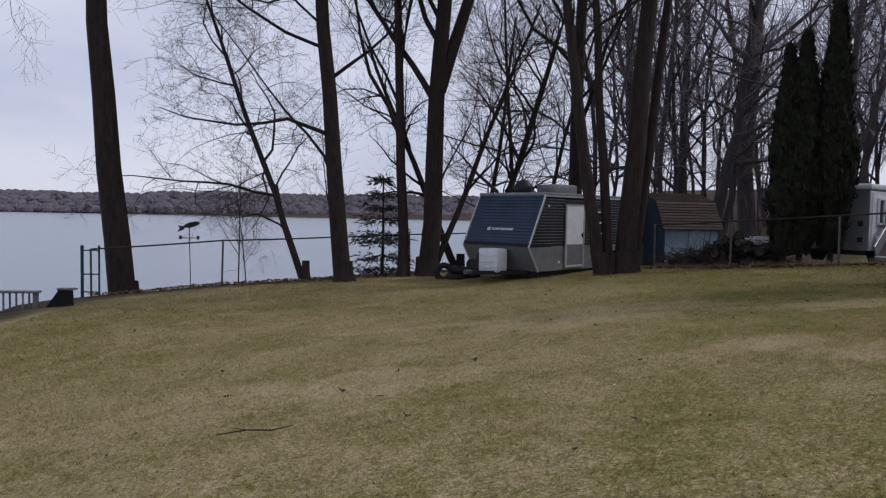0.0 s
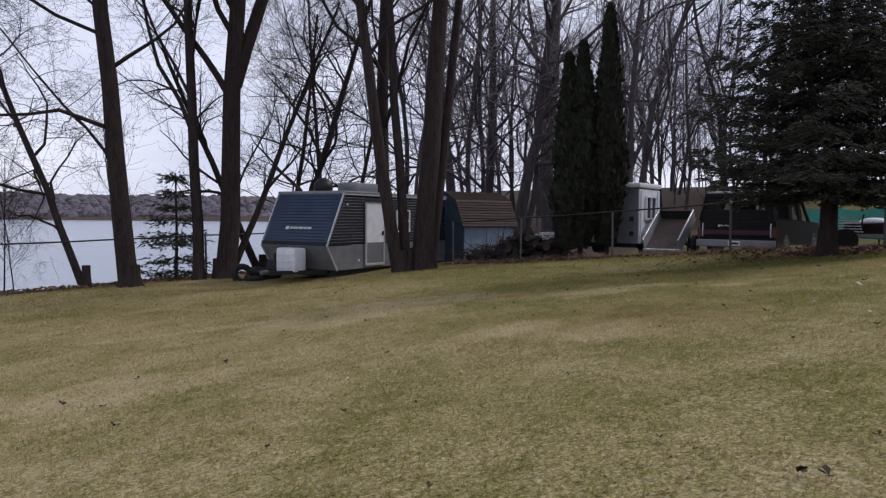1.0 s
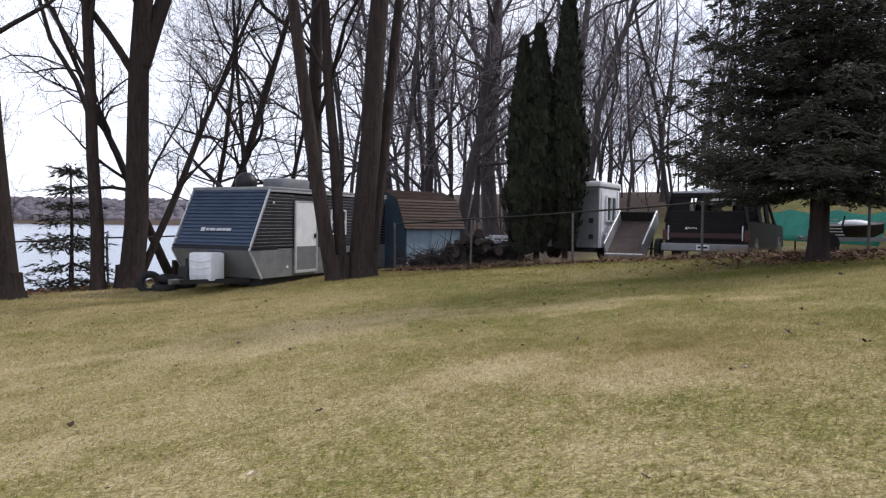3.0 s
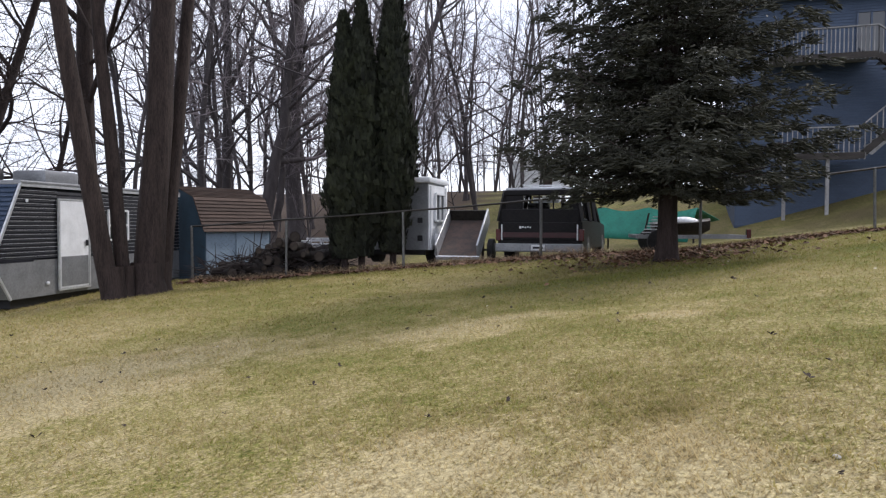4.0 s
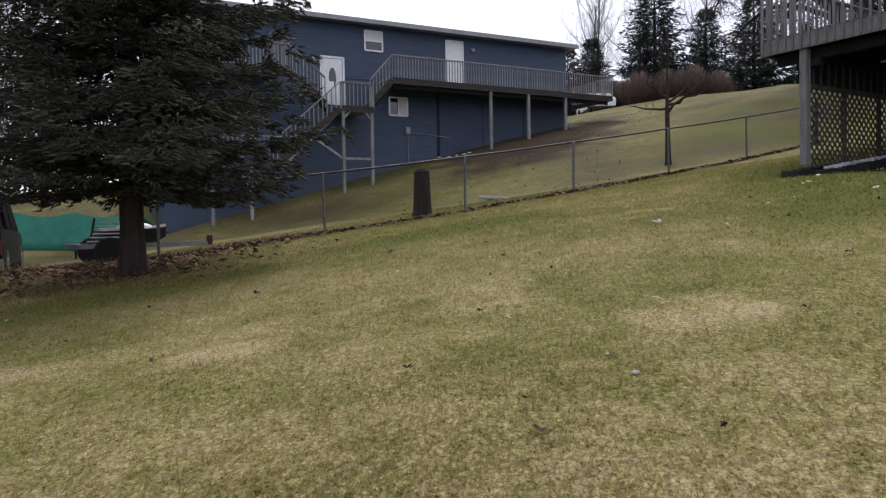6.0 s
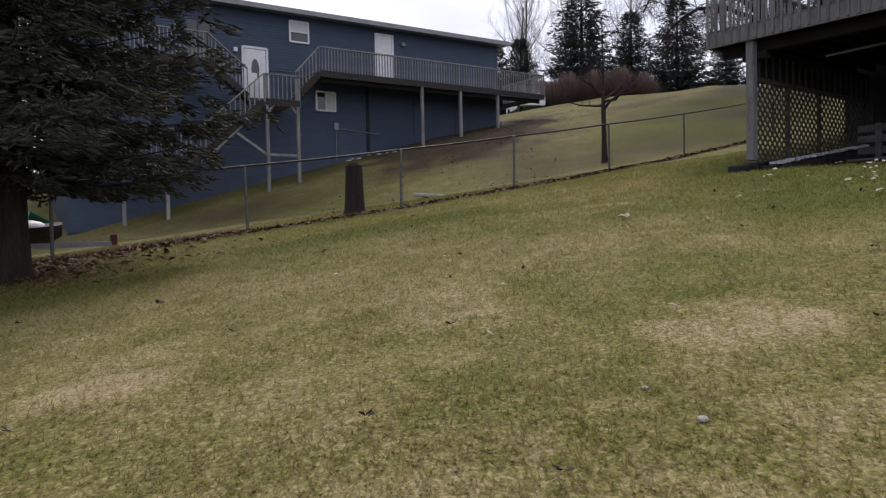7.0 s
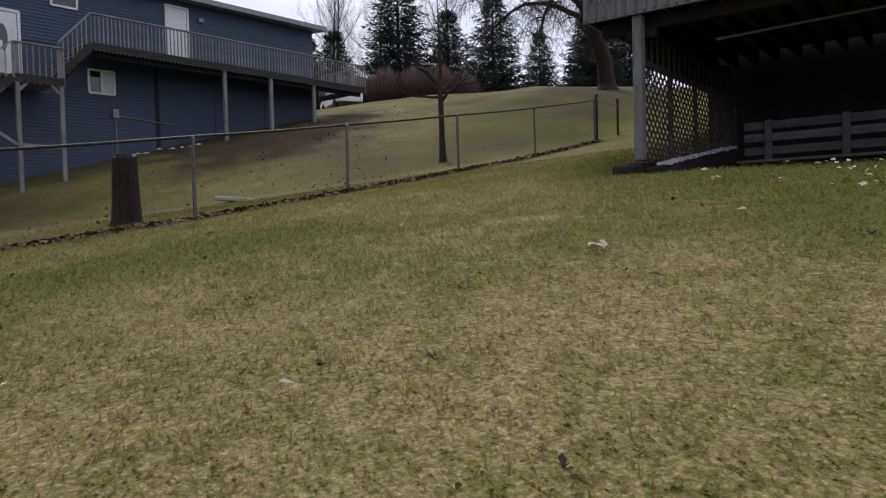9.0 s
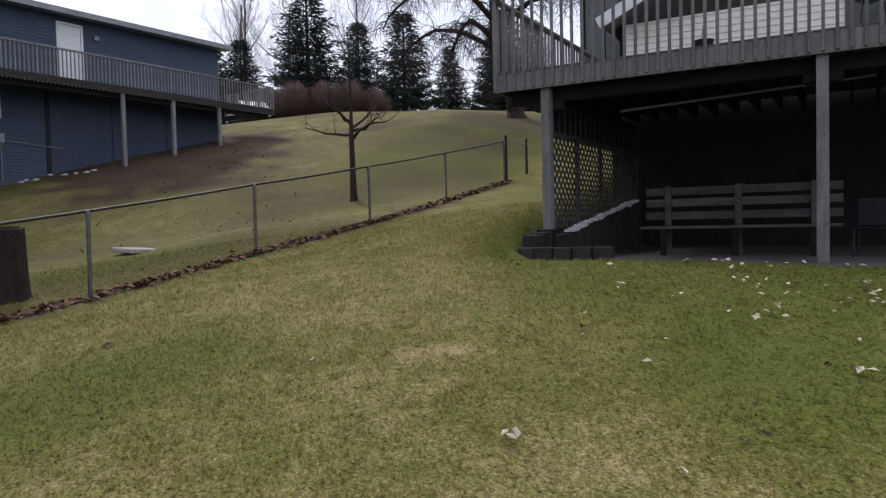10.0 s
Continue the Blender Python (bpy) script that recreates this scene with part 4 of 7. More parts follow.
yard_tree(1.2, 24.5, [(0, 0, 0.12, 0.0, 9, 0.10, 0.15)], "crooked small bare tree on the bank", 23, spread=1.25, up=0.05, levels=3)
yard_tree(-5.6, 19.4, [(0, 0, 0.02, 0, 3.6, 0.022, 0.2), (0.25, 0, -0.1, 0, 3.0, 0.018, 0.2)], "thin leafless saplings at the bank", 21, levels=2, foot=False)
yard_tree(-3.0, 20.2, [(0, 0, -0.08, 0, 4.4, 0.028, 0.2)], "thin leafless sapling at the bank", 22, levels=2, foot=False)


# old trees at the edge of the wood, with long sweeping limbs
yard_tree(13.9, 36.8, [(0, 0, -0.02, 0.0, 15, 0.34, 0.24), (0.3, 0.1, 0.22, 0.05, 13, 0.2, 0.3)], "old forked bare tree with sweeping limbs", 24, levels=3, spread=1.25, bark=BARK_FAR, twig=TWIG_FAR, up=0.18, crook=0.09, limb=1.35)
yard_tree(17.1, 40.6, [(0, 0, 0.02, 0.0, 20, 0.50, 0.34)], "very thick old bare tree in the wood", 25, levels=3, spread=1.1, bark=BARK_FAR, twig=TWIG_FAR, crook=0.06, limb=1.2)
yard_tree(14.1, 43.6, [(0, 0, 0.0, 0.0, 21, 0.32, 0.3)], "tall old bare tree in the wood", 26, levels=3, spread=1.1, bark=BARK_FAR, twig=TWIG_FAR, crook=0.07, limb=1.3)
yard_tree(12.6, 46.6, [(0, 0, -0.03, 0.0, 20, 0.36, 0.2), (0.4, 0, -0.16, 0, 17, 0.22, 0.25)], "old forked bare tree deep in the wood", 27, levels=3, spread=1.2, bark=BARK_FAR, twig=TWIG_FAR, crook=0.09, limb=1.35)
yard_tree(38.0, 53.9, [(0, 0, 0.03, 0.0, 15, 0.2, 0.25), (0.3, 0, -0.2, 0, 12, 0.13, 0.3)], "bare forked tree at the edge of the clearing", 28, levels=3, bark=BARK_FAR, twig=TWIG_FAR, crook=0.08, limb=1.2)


# the wood behind: five trees, repeated
def wood():
    rng = random.Random(33)
    kinds = []
    for k in range(6):
        r = random.Random(100 + k)
        t = thing("woodland_tree", pose(0, 0, 0), "tall leafless woodland tree with a slim grey trunk", "tree", "woodland trees")
        g, tw = Geo(), Geo()
        h = (19, 22, 17, 20, 9, 7.5)[k]
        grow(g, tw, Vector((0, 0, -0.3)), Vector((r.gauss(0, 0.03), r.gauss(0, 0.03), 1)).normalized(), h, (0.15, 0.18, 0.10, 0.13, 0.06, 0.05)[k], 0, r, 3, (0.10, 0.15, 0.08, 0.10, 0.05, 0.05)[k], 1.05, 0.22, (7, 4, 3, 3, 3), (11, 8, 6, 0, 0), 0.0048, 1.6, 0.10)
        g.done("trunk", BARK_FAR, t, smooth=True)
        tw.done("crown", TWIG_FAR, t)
        kinds.append(t)
    spots, used = [], [False] * 6
    tries = 0
    while len(spots) < 92 and tries < 8000:
        tries += 1
        a, dist = radians(rng.uniform(-8, 68)), 29 + 80 * rng.random() ** 1.15
        x, y = 2 + dist * math.sin(a), 4 + dist * math.cos(a)
        if bank(x, y) > -0.5 or fence_gap(x, y) < 6:
            continue
        deg = math.degrees(a)
        if deg > 33 and dist < 44 + (deg - 33) * 0.4:
            continue
        if deg > 60 and dist < 60:
            continue
        if math.hypot(x - 7.5, y - 21.5) < 3.5 or math.hypot(x - 26, y - 36) < 7:
            continue
        if any(math.hypot(x - p, y - q) < 1.5 for p, q in spots):
            continue
        spots.append((x, y))
    while len(spots) < 150:
        a, dist = radians(rng.uniform(27, 53)), rng.uniform(50, 108)
        x, y = 2 + dist * math.sin(a), 4 + dist * math.cos(a)
        if math.hypot(x - 26, y - 36) > 9 and all(math.hypot(x - p, y - q) > 1.6 for p, q in spots):
            spots.append((x, y))
    for i, (x, y) in enumerate(spots):
        k = i % 6
        s = rng.uniform(0.8, 1.15)
        m = pose(x, y, ground(x, y), 0, 0, rng.uniform(0, 360))
        if used[k]:
            copy_thing(kinds[k], m)
        else:
            kinds[k].matrix_basis = m
            used[k] = True


wood()


# ---- conifers ----
def conifer(name, x, y, h, r, base, label, seed, dense=1.0, mat=NEEDLE, tuft=0.26, parent_pose=None, droop=0.18, fat=1.0, tier=0.27, needle=(0.08, 0.15), level=0.3, pack=1.0):
    rng = random.Random(seed)
    t = thing(name, parent_pose or pose(x, y, ground(x, y) - 0.05), label, "tree")
    g = Geo()
    flare(g, r * 0.065, rng)
    g.tube([Vector((0, 0, -0.2)), Vector((0.02, 0, h * 0.5)), Vector((0, 0, h))], [r * 0.065, r * 0.045, 0.02], 9)
    n = Geo()
    whorls = int(h / tier * dense)
    for wi in range(whorls):
        f = (wi + rng.random() * 0.7) / whorls
        z = base + (h - base) * f
        reach = r * (1 - f) ** (1.0 if fat < 3 else 0.8) * (0.45 + 0.55 * smooth01(f * 7 + 0.4)) * (1 + 0.13 * math.sin(z * 7.5 / max(fat * 0.5, 1))) + 0.12
        arms = max(6, int(13 * dense * (1 - 0.45 * f)))
        a0 = rng.random() * 6.28
        for k in range(arms):
            a = a0 + 6.283 * k / arms + rng.gauss(0, 0.18)
            ln = reach * rng.uniform(0.66, 1.12)
            out = Vector((math.cos(a), math.sin(a), 0))
            side = Vector((-out.y, out.x, 0))
            p0 = Vector((0, 0, z))
            rise = rng.uniform(-0.02, 0.14) + 0.25 * f
            steps = max(3, int(ln / 0.30))
            pts = []
            for s in range(steps + 1):
                q = s / steps
                pts.append(p0 + out * (ln * q) + Vector((0, 0, ln * (rise * q - droop * math.sin(q * 2.4)))))
            g.tube(pts[:: max(1, steps // 2)], [0.022 * (1 - f * 0.5), 0.012, 0.006][: len(pts[:: max(1, steps // 2)])] + [0.004] * 9, 3, cap=False)
            for s in range(1, steps + 1):
                c = pts[s]
                wide = (0.16 + 0.5 * ln * (0.3 + 0.7 * (1 - s / steps))) * 0.62
                for sgn in (-1, 1):
                    reach_out = side * (sgn * wide * rng.uniform(0.6, 1.0)) + out * rng.uniform(0.05, tuft) + Vector((0, 0, rng.uniform(-0.14, 0.05)))
                    m = max(3, int(reach_out.length / (0.034 * min(fat, 2.4) * needle[1] / 0.15 / pack) * dense))
                    for b in range(m + 1):
                        q0 = c + reach_out * (b / m) + Vector((rng.gauss(0, 0.025), rng.gauss(0, 0.025), rng.gauss(0, 0.03))) * fat
                        along = (reach_out.normalized() + out * 0.5 + Vector((rng.gauss(0, 0.38), rng.gauss(0, 0.38), rng.gauss(0.5 * level, level)))).normalized()
                        across = Vector((rng.gauss(0, 1), rng.gauss(0, 1), rng.gauss(0, 1))).cross(along).normalized()
                        tl, tw_ = rng.uniform(*needle) * fat, rng.uniform(0.009, 0.017) * fat
                        n.tri(q0 - across * tw_, q0 + across * tw_, q0 + along * tl)
                        flat = along.cross(across)
                        n.tri(q0 - flat * tw_, q0 + flat * tw_, q0 + along * tl * 0.85 - Vector((0, 0, 0.03 * fat)))
    g.done("trunk", BARK, t, smooth=True)
    n.done("needles", mat, t)
    return t


conifer("spruce_tree", 11.45, 11.55, 9.0, 2.6, 1.27, "broad dark green spruce standing before the fence", 41, fat=1.2, tuft=0.3, tier=0.29, needle=(0.07, 0.12), level=0.18, droop=0.15, pack=2.0)


def arborvitae(x, y, tops, label, seed):
    rng = random.Random(seed)
    t = thing("arborvitae", pose(x, y, ground(x, y) - 0.05), label, "tree", "arborvitae beside the fence")
    g, n = Geo(), Geo()
    for dx, dy, h, r in tops:
        g.tube([Vector((dx, dy, -0.1)), Vector((dx, dy, h * 0.93))], [0.08, 0.01], 6)
        count = int(h * 950)
        for k in range(count):
            f = rng.random()
            z = 0.06 * h + f * 0.94 * h
            env = r * min(1.0, 0.42 + 2.2 * f) * (1 - max(0, (f - 0.28) / 0.72) ** 1.5) + 0.03
            a = rng.random() * 6.283
            lump = 1 + 0.34 * noise.noise((math.cos(a) * 1.6 + dx * 3, math.sin(a) * 1.6, z * 1.5))
            rr = env * lump * (rng.uniform(0.66, 1.02) if rng.random() < 0.9 else rng.uniform(1.0, 1.22))
            c = Vector((dx + rr * math.cos(a), dy + rr * math.sin(a), z))
            out = Vector((math.cos(a), math.sin(a), 0))
            side = Vector((-out.y, out.x, 0))
            tilt = rng.uniform(-0.9, 0.9)
            s = side * math.cos(tilt) + out * math.sin(tilt)
            up = Vector((0, 0, rng.uniform(0.10, 0.24))) + out * rng.uniform(0.0, 0.09)
            w = rng.uniform(0.03, 0.07)
            n.tri(c - s * w, c + s * w, c + up)
            n.tri(c - s * w * 1.6 + up * 0.35, c + s * 0.01, c + up * 0.85 - s * w)
    g.done("trunk", BARK, t)
    n.done("foliage", CEDAR, t)


arborvitae(8.92, 17.5, [(0, 0, 5.7, 0.47), (-0.36, 0.09, 5.4, 0.36)], "two-topped columnar evergreen, dark green, beside the fence", 51)
arborvitae(9.58, 17.3, [(0, 0, 6.6, 0.42)], "tall columnar evergreen, dark green, beside the fence", 52)
conifer("young_spruce", -1.75, 21.0, 3.0, 0.85, 0.3, "small sparse young spruce on the lake bank", 43, dense=0.75, mat=NEEDLE, droop=0.3, fat=1.5)


# ---- neighbour's house ----
HM = pose(41.104, 6.178, 0, 0, 0, math.degrees(math.atan2(-0.786, 0.618)))


def rail_run(parent, p0, p1, h=0.95, gap=0.14, mat=DECK_WOOD, drop=0.28, size=0.036):
    """A handrail with balusters between two floor points, and the outer joist that they are nailed to."""
    a, b = Vector(p0), Vector(p1)
    d = b - a
    ln = d.length
    stick(a + Vector((0, 0, h)), b + Vector((0, 0, h)), 0.11, 0.045).done("cap_rail", mat, parent)
    stick(a + Vector((0, 0, -0.13)), b + Vector((0, 0, -0.13)), 0.045, 0.24).done("rim_joist", DECK_RIM, parent)
    g = Geo()
    g.box(Matrix(), size, size, h + drop)
    first = None
    n = max(1, int(math.hypot(d.x, d.y) / gap))
    for k in range(n + 1):
        m = Matrix.Translation(a + d * (k / n) + Vector((0, 0, (h - drop) / 2)) + Vector((0, 0, 0)))
        if first is None:
            first = g.done("baluster", mat, parent)
            first.matrix_basis = m
        else:
            again(first, "baluster", parent, m)


def window_unit(parent, x0, x1, z0, z1, y=-0.03, curtain=False, slider=False, frame_mat=WHITE):
    w = part("window", box(x0, x1, y - 0.01, y + 0.03, z0, z1), DARK_GLASS, parent)
    g = Geo()
    edges = [((x0, z0), (x0, z1)), ((x1, z0), (x1, z1)), ((x0, z0), (x1, z0)), ((x0, z1), (x1, z1))]
    edges.append((((x0 + x1) / 2, z0), ((x0 + x1) / 2, z1)) if slider else ((x0, (z0 + z1) / 2), (x1, (z0 + z1) / 2)))
    for a, b in edges:
        stick((a[0], y - 0.03, a[1]), (b[0], y - 0.03, b[1]), 0.05, 0.07, g)
    g.done("window_frame", frame_mat, w, "painted window frame")
    if curtain:
        if slider:
            part("curtain", box((x0 + x1) / 2 + 0.02, x1 - 0.03, y - 0.016, y - 0.012, z0 + 0.03, z1 - 0.03), VALANCE, w)
        else:
            part("curtain", box(x0 + 0.03, x1 - 0.03, y - 0.016, y - 0.012, (z0 + z1) / 2, z1 - 0.03), VALANCE, w)
    return w


def blue_house():
    t = thing("blue_house", HM, "long two-storey blue house with lap siding and wooden decks", "house")
    LEN, DEEP, EAVE = 20.0, 8.5, 10.42
    part("wall", box(-LEN, 0, 0, DEEP, 1.2, EAVE), BLUE_PANEL, t)
    g = Geo()
    x0, x1 = (lambda z: -LEN), (lambda z: 0.0)
    lap(g, Matrix.Translation((0, -0.012, 0)), 8.0, EAVE, 0.115, 0.022, x0, x1)
    lap(g, Matrix.Translation((0, -0.012, 0)), 1.3, 8.0, 0.115, 0.022, x0, lambda z: -7.62)
    g.done("lap_siding", SIDING_BLUE, t, "blue horizontal lap siding")
    gs = Geo()
    lap(gs, Matrix.Translation((0.012, 0, 0)) @ pose(0, 0, 0, 0, 0, 90), 5.5, EAVE, 0.115, 0.022, lambda z: 0, lambda z: DEEP)
    gs.done("end_siding", SIDING_BLUE, t)
    for xa, xb in ((-7.5, -5.15), (-5.1, -2.75), (-2.7, -0.35)):
        part("flat_panel", box(xa, xb, -0.03, 0.0, 2.5, 7.6, 0.006), BLUE_PANEL, t)
    part("corner_board", box(-7.66, -7.52, -0.05, 0.0, 2.5, 7.8), NAVY_METAL, t, "dark vertical trim board")
    # roof: low pitch with a pale fascia and gutter
    rf = part("roof", prism([(-0.55, EAVE + 0.06), (-0.55, EAVE + 0.16), (DEEP / 2, EAVE + 1.35), (DEEP + 0.55, EAVE + 0.16), (DEEP + 0.55, EAVE + 0.06)], -LEN - 0.4, 0.42), SHINGLE, t, "low grey shingle roof")
    rf.data.transform(Matrix(((0, 1, 0, 0), (1, 0, 0, 0), (0, 0, 1, 0), (0, 0, 0, 1))))
    rf.data.flip_normals()
    part("fascia", box(-LEN - 0.4, 0.42, -0.60, -0.53, EAVE - 0.04, EAVE + 0.17, 0.01), GREY_METAL, t, "pale grey fascia and gutter")
    part("soffit", box(-LEN - 0.4, 0.42, -0.53, 0.0, EAVE + 0.0, EAVE + 0.04), GREY_METAL, t)
    # doors and windows
    d = part("door", box(-13.27, -12.35, -0.05, 0.0, 6.78, 8.80, 0.01), WHITE, t, "white door with an oval pane")
    oval = bmesh.new()
    bmesh.ops.create_circle(oval, cap_ends=True, segments=20, radius=1)
    bmesh.ops.transform(oval, matrix=Matrix.Translation((-12.81, -0.057, 7.95)) @ pose(0, 0, 0, 90) @ Matrix.Diagonal((0.17, 0.45, 1, 1)), verts=oval.verts)
    part("oval_pane", oval, DARK_GLASS, d)
    g = Geo()
    for a, b in (((-13.33, 6.75), (-13.33, 8.88)), ((-12.29, 6.75), (-12.29, 8.88)), ((-13.33, 8.86), (-12.29, 8.86))):
        stick((a[0], -0.05, a[1]), (b[0], -0.05, b[1]), 0.05, 0.09, g)
    g.done("door_frame", WHITE, d)
    part("wall_lamp", box(-13.72, -13.56, -0.16, 0.0, 8.60, 8.78, 0.03), WHITE, t)
    d2 = part("door", box(-7.05, -6.24, -0.05, 0.0, 8.08, 10.12, 0.01), WHITE, t, "plain white storm door")
    g = Geo()
    for a, b in (((-7.1, 8.05), (-7.1, 10.2)), ((-6.19, 8.05), (-6.19, 10.2)), ((-7.1, 10.17), (-6.19, 10.17))):
        stick((a[0], -0.05, a[1]), (b[0], -0.05, b[1]), 0.05, 0.08, g)
    g.done("door_frame", WHITE, d2)
    part("latch", box(-6.36, -6.32, -0.09, -0.05, 9.0, 9.12), BLACK, d2)
    part("wall_lamp", box(-5.75, -5.55, -0.16, 0.0, 9.75, 9.92, 0.03), GREY_METAL, t)
    window_unit(t, -11.25, -10.40, 9.32, 10.2, curtain=True)
    window_unit(t, -10.10, -9.20, 6.46, 7.28, curtain=True, slider=True)
    window_unit(t, -15.6, -14.6, 8.05, 9.75, slider=True, frame_mat=BLUE_METAL)
    part("meter_box", box(-9.32, -9.10, -0.14, 0.0, 5.62, 5.95, 0.01), GREY_METAL, t)
    rod((-9.2, -0.06, 5.62), (-9.2, -0.06, 4.3), 0.02).done("conduit", GREY_METAL, t)
    rod((-9.1, -0.06, 5.7), (-7.0, -0.06, 5.55), 0.02).done("pipe", GREY_METAL, t)
    return t


blue_house()


def far_deck():
    t = thing("wooden_deck", HM, "weathered wooden deck with stairs along the blue house", "deck")
    Y = -1.8
    FL = 7.82
    # right deck
    part("floor_board", box(-10.7, 1.55, Y, -0.02, FL - 0.04, FL, 0.004), DECK_WOOD, t)
    rail_run(t, (-10.7, Y - 0.03, FL), (-1.7, Y - 0.03, FL))
    rail_run(t, (-1.7, Y - 0.03, FL - 0.02), (1.55, Y - 0.03, FL - 0.02), mat=DECK_WOOD)
    rail_run(t, (1.55, Y, FL), (1.55, 1.5, FL))
    for x in (-5.67, -3.55, -1.35):
        zg = ground(*(HM @ Vector((x, Y + 0.1, 0))).xy)
        part("post", box(x - 0.06, x + 0.06, Y + 0.02, Y + 0.14, zg - 0.2, FL - 0.25), DECK_WOOD, t, "plain wooden deck post")
    part("beam", box(-10.6, 1.4, Y + 0.15, Y + 0.25, FL - 0.45, FL - 0.2), DARK_WOOD, t)
    # steps from right deck down to the landing
    LZ = 6.42
    rail_run(t, (-11.75, Y - 0.03, LZ + 0.25), (-10.7, Y - 0.03, FL), drop=0.3)
    part("stringer", prism([(-11.75, LZ), (-10.6, FL), (-10.6, FL - 0.3), (-11.75, LZ - 0.2)], Y + 0.02, Y + 0.07), DARK_WOOD, t)
    for k in range(7):
        f = (k + 0.5) / 7
        part("tread", box(-11.75 + 1.05 * f - 0.13, -11.75 + 1.05 * f + 0.13, Y, -0.7, LZ + (FL - LZ) * f - 0.02, LZ + (FL - LZ) * f + 0.02), DECK_WOOD, t)
    # landing
    part("landing", box(-13.2, -11.7, Y - 0.3, -0.05, LZ - 0.12, LZ, 0.005), DECK_WOOD, t)
    rail_run(t, (-13.15, Y - 0.33, LZ), (-11.72, Y - 0.33, LZ), gap=0.17)
    for x in (-13.08, -11.8):
        zg = ground(*(HM @ Vector((x, Y - 0.25, 0))).xy)
        part("post", box(x - 0.06, x + 0.06, Y - 0.32, Y - 0.2, zg - 0.2, LZ + 0.95), DECK_WOOD, t)
        s = 1 if x < -12.4 else -1
        stick((x, Y - 0.26, LZ - 0.55), (x + 0.42 * s, Y - 0.26, LZ - 0.12), 0.05, 0.09).done("brace", DECK_WOOD, t)
    stick((-13.08, Y - 0.26, LZ - 2.2), (-11.8, Y - 0.26, LZ - 2.2), 0.05, 0.1).done("cross_rail", DECK_WOOD, t)
    # left upper deck and its steps
    part("floor_board", box(-19.0, -15.25, Y, -0.02, FL - 0.04, FL, 0.004), DECK_WOOD, t)
    rail_run(t, (-19.0, Y - 0.03, FL), (-15.25, Y - 0.03, FL))
    rail_run(t, (-15.25, Y - 0.03, FL), (-13.75, Y - 0.03, LZ + 0.2), drop=0.3)
    part("stringer", prism([(-13.7, LZ), (-15.3, FL), (-15.3, FL - 0.3), (-13.7, LZ - 0.3)], Y + 0.02, Y + 0.07), DARK_WOOD, t)
    for k in range(7):
        f = (k + 0.5) / 7
        part("tread", box(-13.7 - 1.55 * f - 0.14, -13.7 - 1.55 * f + 0.14, Y, -0.7, LZ + (FL - LZ) * f - 0.02, LZ + (FL - LZ) * f + 0.02), DECK_WOOD, t)
    part("gate_panel", box(-13.9, -13.35, Y - 0.02, Y + 0.02, LZ + 0.1, LZ + 1.0), WHITE, t)
    # long flight down to the lower landing
    GZ = 4.05
    rail_run(t, (-15.7, Y - 0.33, GZ + 0.12), (-13.2, Y - 0.33, LZ), gap=0.19, drop=0.3)
    part("stringer", prism([(-15.7, GZ), (-13.2, LZ), (-13.2, LZ - 0.3), (-15.45, GZ - 0.12)], Y - 0.3, Y - 0.25), DECK_WOOD, t)
    for k in range(12):
        f = (k + 0.5) / 12
        part("tread", box(-15.7 + 2.5 * f - 0.14, -15.7 + 2.5 * f + 0.14, Y - 0.3, Y + 0.7, GZ + (LZ - GZ) * f - 0.02, GZ + (LZ - GZ) * f + 0.02), DECK_WOOD, t)
    part("lower_landing", box(-18.5, -15.6, Y - 0.3, -0.4, GZ - 0.14, GZ, 0.005), DECK_WOOD, t)
    rail_run(t, (-18.5, Y - 0.33, GZ), (-15.7, Y - 0.33, GZ), gap=0.17)
    stick((-14.3, Y - 0.26, 5.0), (-13.1, Y - 0.26, 4.2), 0.05, 0.1).done("brace", DECK_WOOD, t)
    for x in (-18.4, -16.9):
        part("post", box(x - 0.06, x + 0.06, Y - 0.2, Y - 0.08, 1.5, GZ), DECK_WOOD, t)


far_deck()


# ---- own house and its raised deck ----
ND = pose(17.88, 1.275, 0, 0, 0, math.degrees(math.atan2(-0.68, -0.735)))   # x runs along the deck's front


